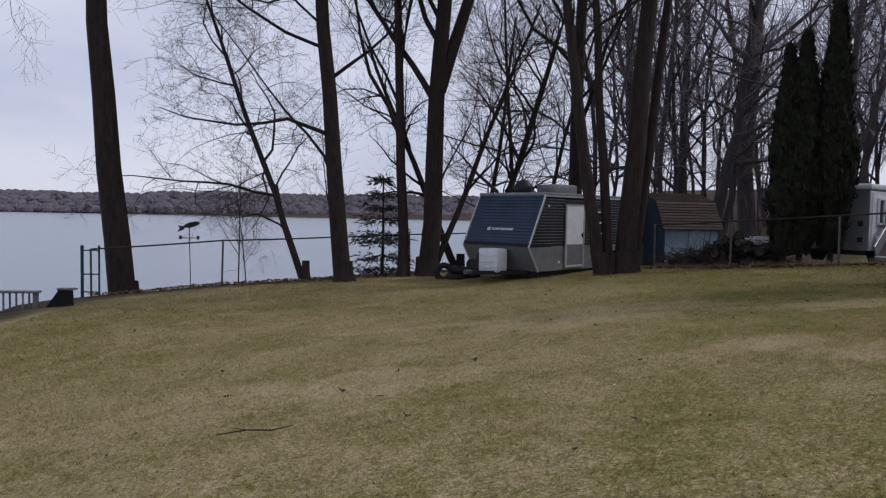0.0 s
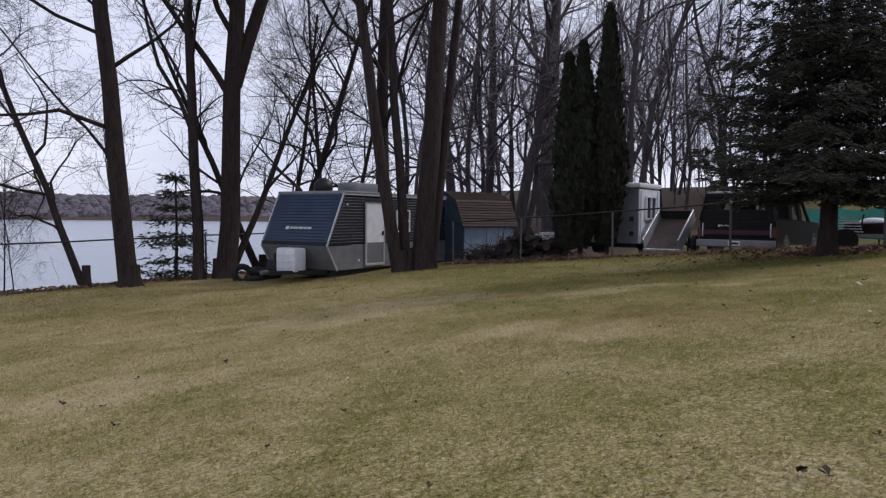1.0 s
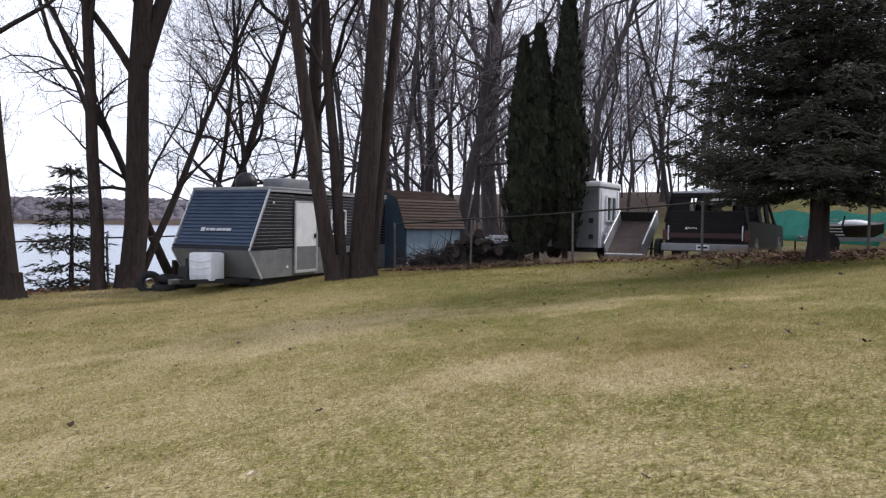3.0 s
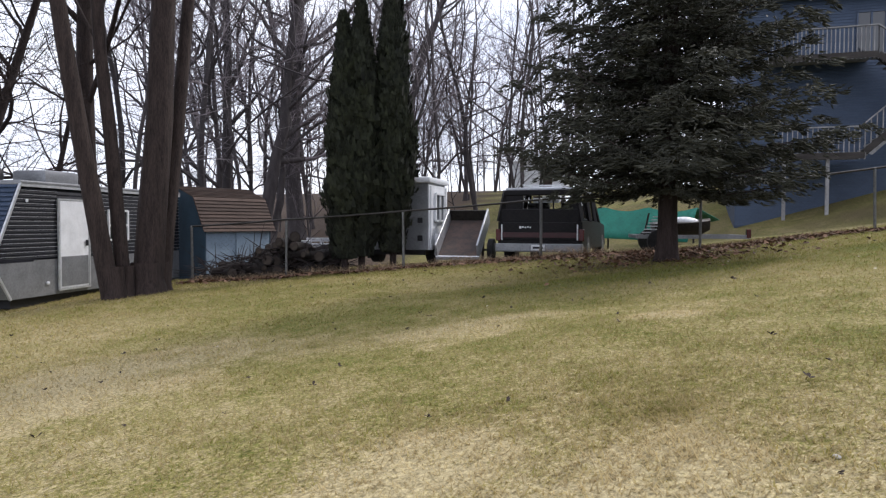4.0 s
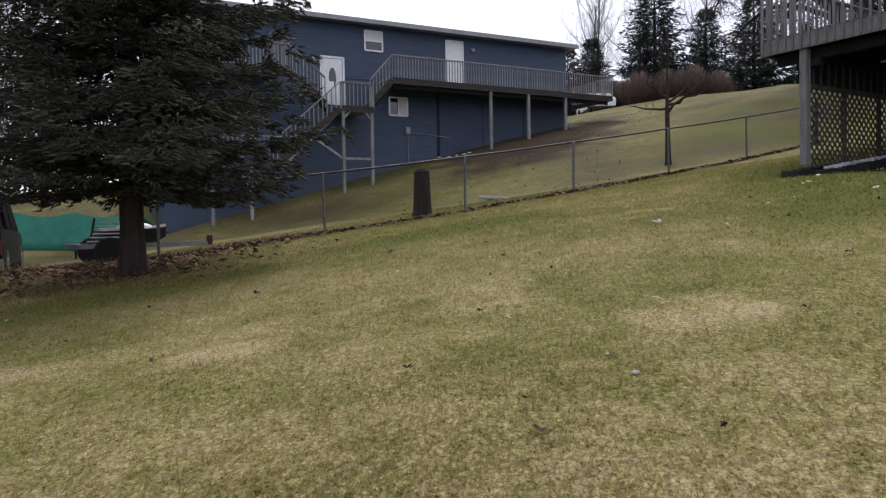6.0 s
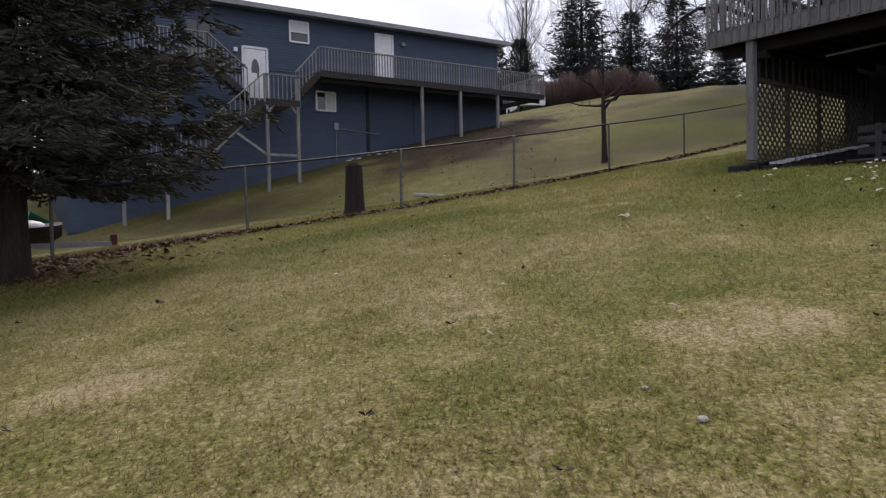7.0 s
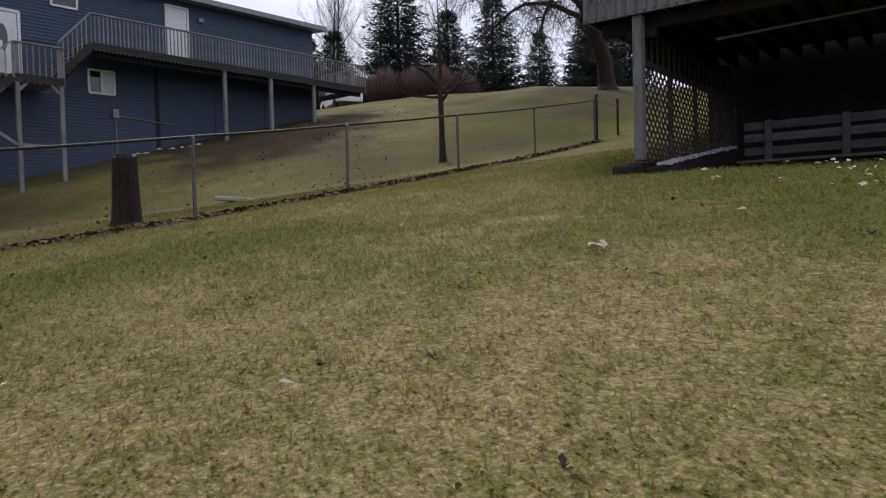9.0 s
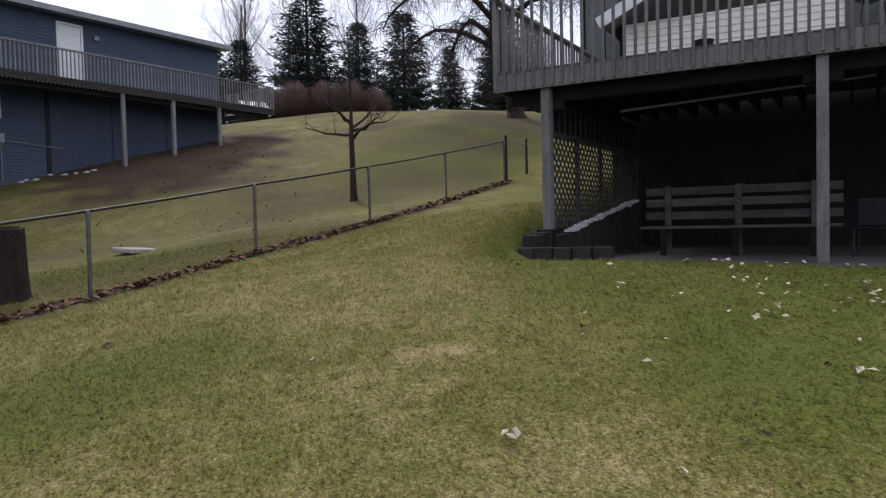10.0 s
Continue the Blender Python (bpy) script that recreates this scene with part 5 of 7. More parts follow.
def own_house():
    # local: x along the front towards the camera's right, y positive is away from the house
    base = 1.86
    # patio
    tagged(part("patio", box(-0.3, 9.0, -5.7, 0.85, base - 0.4, base + 0.03, 0.02), CONCRETE), "dark concrete patio under the deck", "patio", kind="structure").matrix_basis = ND
    h = thing("lake_house_own", ND, "cream-sided house above a basement wall darkened for shade", "house")
    part("basement_wall", box(-0.6, 9.5, -11.0, -5.7, base - 0.5, 5.0), BASE_WALL, h, "basement wall darkened for shade")
    g = Geo()
    lap(g, pose(0, -5.65, 0, 0, 0, 180), 5.06, 6.9, 0.14, 0.022, lambda z: -9.5, lambda z: 0.3)
    g.done("lap_siding", BEIGE_SIDING, h, "cream lap siding")
    part("upper_wall", box(-0.3, 9.5, -11.0, -5.68, 5.03, 6.95), BEIGE_SIDING, h)
    part("porch_screen", box(-1.3, -0.32, -9.0, -5.8, 4.75, 8.2), DARK_GLASS, h, "dark screened porch")
    g = Geo()
    for x in (-1.28, -0.8, -0.36):
        stick((x, -5.78, 4.8), (x, -5.78, 8.2), 0.05, 0.08, g)
    g.done("porch_frame", DARK_WOOD, h)
    rf = part("roof", prism([(-0.65, 6.85), (5.9, 9.95), (12.0, 6.9), (12.0, 7.1), (5.9, 10.2), (-0.65, 7.05)], -11.5, -5.1), SHINGLE, h)
    part("door", box(6.4, 7.3, -5.67, -5.6, 2.05, 4.05, 0.01), WHITE, h, "pale basement door in shade")
    window_unit(h, 0.45, 1.15, 5.1, 5.75, y=-5.6)
    sd = part("sliding_door", box(4.15, 5.9, -5.66, -5.58, 5.06, 6.9, 0.01), DARK_GLASS, h, "dark sliding door to the deck")
    part("door_frame", box(4.98, 5.06, -5.58, -5.55, 5.06, 6.9), GREY_METAL, sd)
    g = Geo()
    stick((-0.7, -5.08, 6.92), (5.9, -5.08, 10.04), 0.05, 0.26, g)
    g.done("rake_board", WHITE, h, "white board along the gable edge")
    d = thing("raised_deck", ND, "weathered grey raised deck with slatted railing", "deck")
    F, B = 4.99, 4.67      # floor top and rim bottom
    x0, x1 = -0.87, 9.5
    board = part("floor_board", box(x0, x1, -0.1485, 0, F - 0.04, F), NEAR_DECK, d)
    for k in range(1, 37):
        again(board, "floor_board", d, Matrix.Translation((0, -0.15 * k, 0)))
    joist = None
    for k in range(24):
        x = x0 + 0.1 + k * 0.42
        if x > x1:
            break
        if joist is None:
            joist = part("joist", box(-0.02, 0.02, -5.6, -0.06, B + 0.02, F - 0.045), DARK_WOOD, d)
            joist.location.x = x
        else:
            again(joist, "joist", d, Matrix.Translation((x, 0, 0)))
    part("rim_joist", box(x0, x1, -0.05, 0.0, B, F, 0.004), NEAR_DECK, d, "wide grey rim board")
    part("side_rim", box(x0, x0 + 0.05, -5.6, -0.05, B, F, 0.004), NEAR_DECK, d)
    part("beam", box(x0 + 0.2, x1, -0.42, -0.26, B - 0.2, B, 0.006), DARK_WOOD, d, "carrying beam darkened for shade")
    # front railing: slats screwed to the rim
    part("cap_rail", box(x0, x1, -0.08, 0.07, F + 1.20, F + 1.24, 0.006), NEAR_DECK, d)
    slat = None
    k = 0
    while x0 + 0.05 + k * 0.165 < x1:
        x = x0 + 0.05 + k * 0.165
        if slat is None:
            slat = part("slat", box(-0.022, 0.022, 0.0, 0.038, B + 0.03, F + 1.20, 0.004), NEAR_DECK, d)
            slat.location.x = x
        else:
            again(slat, "slat", d, Matrix.Translation((x, 0, 0)))
        k += 1
    # side railing
    part("side_cap_rail", box(x0 - 0.07, x0 + 0.08, -5.6, 0.0, F + 1.20, F + 1.24, 0.006), NEAR_DECK, d)
    for k in range(33):
        again(slat, "slat", d, pose(x0 - 0.02, -0.12 - k * 0.165, 0, 0, 0, 90))
    # posts
    for x in (0.0, 3.95, 7.9):
        zb = base + (0.54 if x == 0 else 0.0)
        part("post", box(x - 0.075, x + 0.075, -0.22, -0.07, zb, B, 0.006), NEAR_DECK, d, "square grey wooden post")
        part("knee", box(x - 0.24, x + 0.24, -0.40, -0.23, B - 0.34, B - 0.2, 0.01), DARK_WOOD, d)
    rod((0.9, -1.2, 4.35), (4.6, -1.9, 4.62), 0.025).done("hanging_pipe", GREY_METAL, d, "pale pipe slung under the joists")
    # lattice along the side, back from the corner post
    lt = thing("lattice_screen", ND, "diagonal wooden lattice screen under the deck", "lattice")
    la, lz0, lz1 = -5.6, base + 0.54, 3.92
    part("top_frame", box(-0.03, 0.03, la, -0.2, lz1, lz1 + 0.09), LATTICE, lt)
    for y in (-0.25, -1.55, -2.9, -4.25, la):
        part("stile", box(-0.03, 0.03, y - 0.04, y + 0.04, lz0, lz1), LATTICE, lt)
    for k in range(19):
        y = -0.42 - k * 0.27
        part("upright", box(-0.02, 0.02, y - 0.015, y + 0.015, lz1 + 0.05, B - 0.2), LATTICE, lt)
    # added sheet that shuts out the sky and keeps this gap dark
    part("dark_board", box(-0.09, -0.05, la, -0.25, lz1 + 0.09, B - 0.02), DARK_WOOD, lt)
    H = lz1 - lz0
    first = None
    step = 0.185
    for sgn in (1, -1):
        n = int((abs(la) + H) / step)
        for k in range(n):
            s = -0.2 - k * step + H
            # a slat from (y, z) = (s, lz0) running at 45 degrees, clipped to the screen
            ya, yb = s, s - H
            za, zb = lz0, lz1
            if ya > -0.2:
                za += ya + 0.2
                ya = -0.2
            if yb < la:
                zb -= la - yb
                yb = la
            if zb - za < 0.05:
                continue
            if sgn < 0:
                za, zb = lz0 + lz1 - za, lz0 + lz1 - zb
            stick((0.012 * sgn, ya, za), (0.012 * sgn, yb, zb), 0.009, 0.046).done("lath", LATTICE, lt)
    # stepped block curb at the foot with old snow on it
    cb = thing("retaining_curb", ND, "low dark block curb round the patio corner", "curb")
    rng = random.Random(3)
    for k in range(5):
        x = -0.38 + k * 0.30
        y = 0.30 - 0.03 * (k - 1) ** 2 * 0.5 if k < 6 else 0.30 - 0.28
        part("block", box(x, x + 0.285, y - 0.22, y, base - 0.15, base + 0.26 + rng.uniform(-0.01, 0.01), 0.015), BLOCK, cb)
    for k in range(18):
        y = 0.05 - k * 0.30
        part("block", box(-0.40, -0.12, y - 0.285, y, base - 0.1, base + 0.46 + 0.035 * k + rng.uniform(-0.01, 0.01), 0.015), BLOCK, cb)
    for k in range(15):
        y = -0.6 - k * 0.30
        part("block", box(-0.1, 0.22, y - 0.285, y, base - 0.1, base + 0.45 + 0.04 * k, 0.015), BLOCK, cb)
    sn = Geo()
    for k in range(34):
        y = -0.75 - k * 0.125
        z = base + 0.50 + 0.04 * (k * 0.125 / 0.3)
        m = pose(0.12 + rng.uniform(-0.03, 0.03), y, z, rng.uniform(-6, 6), rng.uniform(-6, 6), rng.uniform(0, 90))
        sn.box(m, rng.uniform(0.07, 0.16), rng.uniform(0.10, 0.17), 0.05)
    tagged(sn.done("snow", SNOW), "strip of old snow along the curb", "snow", kind="stuff").matrix_basis = ND
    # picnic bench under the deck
    bn = thing("bench", ND @ pose(1.05, -2.2, base + 0.03) @ Matrix.Scale(1.13, 4), "weathered grey slatted wooden bench, darkened for the deck's shade", "bench")
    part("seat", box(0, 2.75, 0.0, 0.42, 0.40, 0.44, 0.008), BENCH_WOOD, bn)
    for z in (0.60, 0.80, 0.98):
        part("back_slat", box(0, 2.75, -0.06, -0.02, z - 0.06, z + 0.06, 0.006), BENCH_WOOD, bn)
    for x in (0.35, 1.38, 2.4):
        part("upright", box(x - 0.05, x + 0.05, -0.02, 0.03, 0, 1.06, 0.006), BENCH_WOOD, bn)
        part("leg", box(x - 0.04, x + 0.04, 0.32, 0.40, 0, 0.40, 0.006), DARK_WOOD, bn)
    # things standing under and on the deck
    ch = thing("garden_chair", ND @ pose(4.55, -1.6, base + 0.03, 0, 0, 10), "dark garden chair standing under the deck", "chair")
    part("seat", box(-0.24, 0.24, -0.22, 0.22, 0.40, 0.44, 0.015), BLACK, ch)
    part("backrest", box(-0.24, 0.24, -0.25, -0.21, 0.44, 0.88, 0.03), BLACK, ch)
    for x in (-0.22, 0.22):
        for y in (-0.2, 0.2):
            rod((x, y, 0), (x, y, 0.42), 0.016).done("leg", BLACK, ch)
    gr = thing("barbecue_grill", ND @ pose(4.5, -1.0, F), "black kettle barbecue standing on the deck", "grill")
    bowl = bmesh.new()
    bmesh.ops.create_uvsphere(bowl, u_segments=16, v_segments=10, radius=0.27)
    bmesh.ops.translate(bowl, vec=(0, 0, 0.75), verts=bowl.verts)
    part("kettle", bowl, BLACK, gr, smooth=True)
    for a in (0, 120, 240):
        rod((0.15 * math.cos(radians(a)), 0.15 * math.sin(radians(a)), 0.6), (0.27 * math.cos(radians(a)), 0.27 * math.sin(radians(a)), 0), 0.014).done("leg", BLACK, gr)
    pot = thing("flower_pot", ND @ pose(2.35, -0.6, F), "dark pot standing on the deck", "pot")
    gp = Geo()
    gp.tube([Vector((0, 0, 0)), Vector((0, 0, 0.18)), Vector((0, 0, 0.2))], [0.11, 0.15, 0.16], 14)
    gp.done("pot", BLACK, pot, smooth=True)
    rod((0, 0, 0.2), (0.01, 0, 0.42), 0.035, 0.03).done("stump", GREY_METAL, pot)


def flip_y(made, frame_m):
    """Turns what was built with y outwards into the frame's own y, which points into the house."""
    S = Matrix.Diagonal((1, -1, 1, 1))
    for me in {o.data for o in made if o.data}:
        me.transform(S)
        me.flip_normals()
    back = frame_m.inverted()
    for o in made:
        o.matrix_basis = S @ o.matrix_basis @ S if o.parent else frame_m @ S @ (back @ o.matrix_basis) @ S


before = set(scene.objects)
own_house()
flip_y([o for o in scene.objects if o not in before], ND)


# ---- vehicles and clutter beyond the fence ----
def wheel(parent, x, y, z, r=0.36, w=0.22, rim=GALV):
    """Axle along x."""
    ring = lambda rad: [(rad * math.cos(k * math.pi / 12), rad * math.sin(k * math.pi / 12)) for k in range(24)]
    turn = Matrix(((0, 1, 0, 0), (1, 0, 0, 0), (0, 0, 1, 0), (0, 0, 0, 1)))
    b = prism(ring(r), -w / 2, w / 2, 0.03)
    bmesh.ops.transform(b, matrix=Matrix.Translation((x, y, z)) @ turn, verts=b.verts)
    t = part("wheel", b, RUBBER, parent, smooth=True)
    b = prism(ring(r * 0.6), -w / 2 - 0.01, w / 2 + 0.01, 0.01)
    bmesh.ops.transform(b, matrix=Matrix.Translation((x, y, z)) @ turn, verts=b.verts)
    part("rim", b, rim, t)


def old_truck():
    # local y runs forward, the tail faces -y
    x, y = 12.37, 15.72
    t = thing("pickup_truck", pose(x, y, ground(x, y) - 0.22, 0, 0, -53) @ Matrix.Scale(0.93, 4), "old black and maroon truck parked tail to the fence", "truck")
    W = 1.02
    sec = lambda yy, z0, z1, w0, w1: [(-w0, yy, z0), (w0, yy, z0), (w1, yy, z1), (-w1, yy, z1)]
    body = bmesh.new()
    rings = []
    for yy, z0, z1, w0, w1 in ((0.0, 0.50, 1.12, W - 0.02, W - 0.02), (0.06, 0.46, 1.14, W, W - 0.01), (2.6, 0.42, 1.14, W, W - 0.01), (3.6, 0.42, 1.12, W, W - 0.03), (4.9, 0.44, 1.06, W - 0.02, W - 0.06), (5.05, 0.5, 0.98, W - 0.06, W - 0.1)):
        rings.append([body.verts.new(p) for p in sec(yy, z0, z1, w0, w1)])
    for a, b in zip(rings, rings[1:]):
        for k in range(4):
            body.faces.new((a[k], a[(k + 1) % 4], b[(k + 1) % 4], b[k]))
    body.faces.new(rings[0][::-1])
    body.faces.new(rings[-1])
    bmesh.ops.bevel(body, geom=[e for e in body.edges], offset=0.025, segments=2, affect="EDGES")
    part("body", body, TRUCK_PAINT, t, "black painted body", smooth=True)
    # cap with real window openings: pillars and roof
    zr = 1.84
    part("roof", box(-0.86, 0.86, 0.10, 3.3, zr, zr + 0.09, 0.045), SILVER, t, "pale silver roof", smooth=True)
    for sx in (-1, 1):
        for ya, yb in ((0.02, 0.16), (1.5, 1.62), (2.5, 2.62)):
            stick((sx * 0.97, ya, 1.12), (sx * 0.84, ya + 0.1, zr + 0.02), 0.10, 0.12).done("pillar", TRUCK_PAINT, t)
        stick((sx * 0.96, 3.55, 1.10), (sx * 0.83, 3.0, zr), 0.08, 0.08).done("pillar", TRUCK_PAINT, t)
        g = Geo()
        g.quad(Vector((sx * 0.95, 0.15, 1.14)), Vector((sx * 0.95, 3.4, 1.14)), Vector((sx * 0.83, 2.95, zr)), Vector((sx * 0.83, 0.2, zr)))
        g.done("side_glass", CLEAR, t)
    part("rear_header", box(-0.86, 0.86, 0.03, 0.12, 1.74, zr + 0.03, 0.02), TRUCK_PAINT, t)
    part("rear_sill", box(-0.96, 0.96, 0.0, 0.10, 1.08, 1.42, 0.02), TRUCK_PAINT, t)
    for x_, w_ in ((-0.62, 0.42), (0.78, 0.14), (-0.02, 0.03), (0.32, 0.03)):
        part("window_post", box(x_ - w_ / 2, x_ + w_ / 2, 0.05, 0.10, 1.41, 1.76), TRUCK_PAINT, t)
    g = Geo()
    g.quad(Vector((-0.8, 0.08, 1.42)), Vector((0.8, 0.08, 1.42)), Vector((0.8, 0.1, 1.74)), Vector((-0.8, 0.1, 1.74)))
    g.done("rear_glass", CLEAR, t)
    g = Geo()
    g.quad(Vector((-0.8, 3.4, 1.14)), Vector((0.8, 3.4, 1.14)), Vector((0.75, 3.0, 1.82)), Vector((-0.75, 3.0, 1.82)))
    g.done("windscreen", CLEAR, t)
    tg = part("tailgate", box(-0.86, 0.86, -0.03, 0.02, 0.68, 1.10, 0.015), TRUCK_PAINT, t)
    part("maroon_band", box(-0.95, 0.95, -0.045, -0.028, 0.74, 0.86, 0.004), TRUCK_RED, tg, "dull maroon band")
    gb = Geo()
    for k, w in enumerate((0.05, 0.04, 0.03, 0.035, 0.03)):
        gb.box(Matrix.Translation((-0.45 + k * 0.06, -0.036, 0.98 + 0.01 * (k % 2))), w, 0.008, 0.035 + 0.02 * (k == 0))
    gb.done("badge_bar", TRIM_METAL, tg)
    for sx in (-1, 1):
        part("tail_lamp", box(sx * 0.99 - 0.06, sx * 0.99 + 0.06, -0.04, 0.06, 0.66, 0.94, 0.012), RED_LENS, t, "red tail lamp")
        part("bright_strip", box(sx * 0.90 - 0.015, sx * 0.90 + 0.015, -0.05, 0.0, 0.68, 1.05, 0.004), TRIM_METAL, t)
    bp = part("bumper", box(-1.04, 1.04, -0.16, -0.03, 0.40, 0.60, 0.03), GREY_METAL, t, "dull steel rear bumper")
    part("number_plate", box(-0.16, 0.16, -0.172, -0.155, 0.44, 0.57, 0.004), TRIM_METAL, bp)
    part("plate_bar", box(-0.12, 0.12, -0.177, -0.17, 0.48, 0.53), NAVY_METAL, bp)
    part("interior", box(-0.85, 0.85, 0.3, 3.2, 0.6, 1.16), BLACK, t)
    for x_ in (-0.45, 0.45):
        part("seat_back", box(x_ - 0.3, x_ + 0.3, 2.2, 2.36, 1.0, 1.62, 0.05), BLACK, t)
    rk = Geo()
    for y_ in (0.6, 1.4):
        stick((-0.5, y_, zr + 0.16), (0.45, y_, zr + 0.16), 0.04, 0.03, rk)
    for x_ in (-0.5, 0.45):
        stick((x_, 0.5, zr + 0.17), (x_, 1.6, zr + 0.17), 0.04, 0.04, rk)
        for y_ in (0.6, 1.4):
            stick((x_, y_, zr + 0.05), (x_, y_, zr + 0.16), 0.03, 0.03, rk)
    rk.done("roof_rack", TRIM_METAL, t, "pale metal roof rack")
    for sx in (-1, 1):
        for y_ in (1.0, 4.1):
            wheel(t, sx * 0.9, y_, 0.38, 0.38, 0.24)
    part("mirror", box(-1.24, -1.06, 3.1, 3.2, 1.12, 1.32, 0.02), BLACK, t)


old_truck()


def old_camper():
    x, y = 10.55, 17.4
    t = thing("camper", pose(x, y, ground(x, y), 0, 0, 40), "small weathered white camper, its end coloured grey for shade", "camper")
    # local x along the bright side, y along the end, whose shade is painted grey
    L, W, H = 1.5, 1.7, 1.93
    part("side_wall", box(0.0, L, -0.02, 0.03, 0.34, H - 0.12), WHITE, t)
    part("end_wall", box(-0.03, 0.02, 0.0, W, 0.34, H - 0.45), GREY_METAL, t, "lower end wall, coloured grey for shade")
    part("end_upper", prism([(0.0, H - 0.45), (0.0, H - 0.03), (0.5, H), (0.5, H - 0.45)], 0.01, W), GREY_METAL, t)
    part("body", box(0.03, L - 0.02, 0.03, W, 0.34, H - 0.04), GREY_METAL, t)
    part("roof", box(-0.06, L + 0.05, -0.06, W + 0.06, H - 0.08, H + 0.06, 0.06), WHITE, t, "white rounded roof", smooth=True)
    w = part("window", box(0.42, 1.12, -0.035, -0.01, 1.0, 1.62), DARK_GLASS, t)
    g = Geo()
    for a, b in (((0.42, 1.0), (0.42, 1.62)), ((1.12, 1.0), (1.12, 1.62)), ((0.42, 1.0), (1.12, 1.0)), ((0.42, 1.62), (1.12, 1.62)), ((0.77, 1.0), (0.77, 1.62))):
        stick((a[0], -0.05, a[1]), (b[0], -0.05, b[1]), 0.05, 0.05, g)
    g.done("window_frame", WHITE, w)
    for x_ in (0.08, 1.3):
        part("side_batten", box(x_, x_ + 0.07, -0.05, -0.02, 0.34, H - 0.15), WHITE, t)
    for z in (0.55, 0.95):
        part("end_lamp", box(-0.06, -0.03, 0.12, 0.24, z, z + 0.12, 0.01), BLACK, t)
    part("step_box", box(0.3, 0.75, -0.22, -0.05, 0.2, 0.7, 0.02), WHITE, t)
    for y_ in (0.15, W - 0.15):
        wh = prism([(0.9 + 0.32 * math.cos(k * math.pi / 10), 0.32 + 0.32 * math.sin(k * math.pi / 10)) for k in range(20)], y_ - 0.1, y_ + 0.1)
        part("wheel", wh, RUBBER, t)
    part("chassis", box(0.1, L, 0.1, W - 0.1, 0.22, 0.36), BLACK, t)


old_camper()


def tipped_trailer():
    x, y = 10.88, 16.72
    t = thing("utility_trailer", pose(x, y, ground(x, y) + 0.12, 0, 0, -48) @ Matrix.Scale(0.86, 4), "pale steel utility trailer with its rusty bed tipped up", "trailer")
    tilt = pose(0, 0, 0, 32)
    bed = box(-0.52, 0.52, 0, 1.75, 0, 0.05, m=tilt)
    part("bed", bed, RUST, t, "rusty brown bed floor")
    for sx in (-1, 1):
        part("side_panel", box(sx * 0.54 - 0.025, sx * 0.54 + 0.025, -0.02, 1.78, -0.04, 0.40, 0.008, m=tilt), SILVER, t)
    part("front_panel", box(-0.56, 0.56, 1.74, 1.78, -0.04, 0.36, 0.008, m=tilt), DARK_STEEL, t)
    part("tail_lip", box(-0.57, 0.57, -0.05, 0.0, -0.05, 0.07, 0.008, m=tilt), TRIM_METAL, t)
    for sx in (-1, 1):
        wheel(t, sx * 0.72, 0.9, 0.18, 0.3, 0.16)
    rod((-0.72, 0.9, 0.18), (0.72, 0.9, 0.18), 0.03).done("axle", DARK_STEEL, t)
    stick((0, 1.7, 0.62), (0, 2.6, 0.1), 0.08, 0.08).done("drawbar", DARK_STEEL, t)
    for sx in (-0.4, 0.4):
        stick((sx, 1.3, -0.15), (sx, 1.45, 0.55), 0.06, 0.06).done("prop", DARK_WOOD, t)


tipped_trailer()


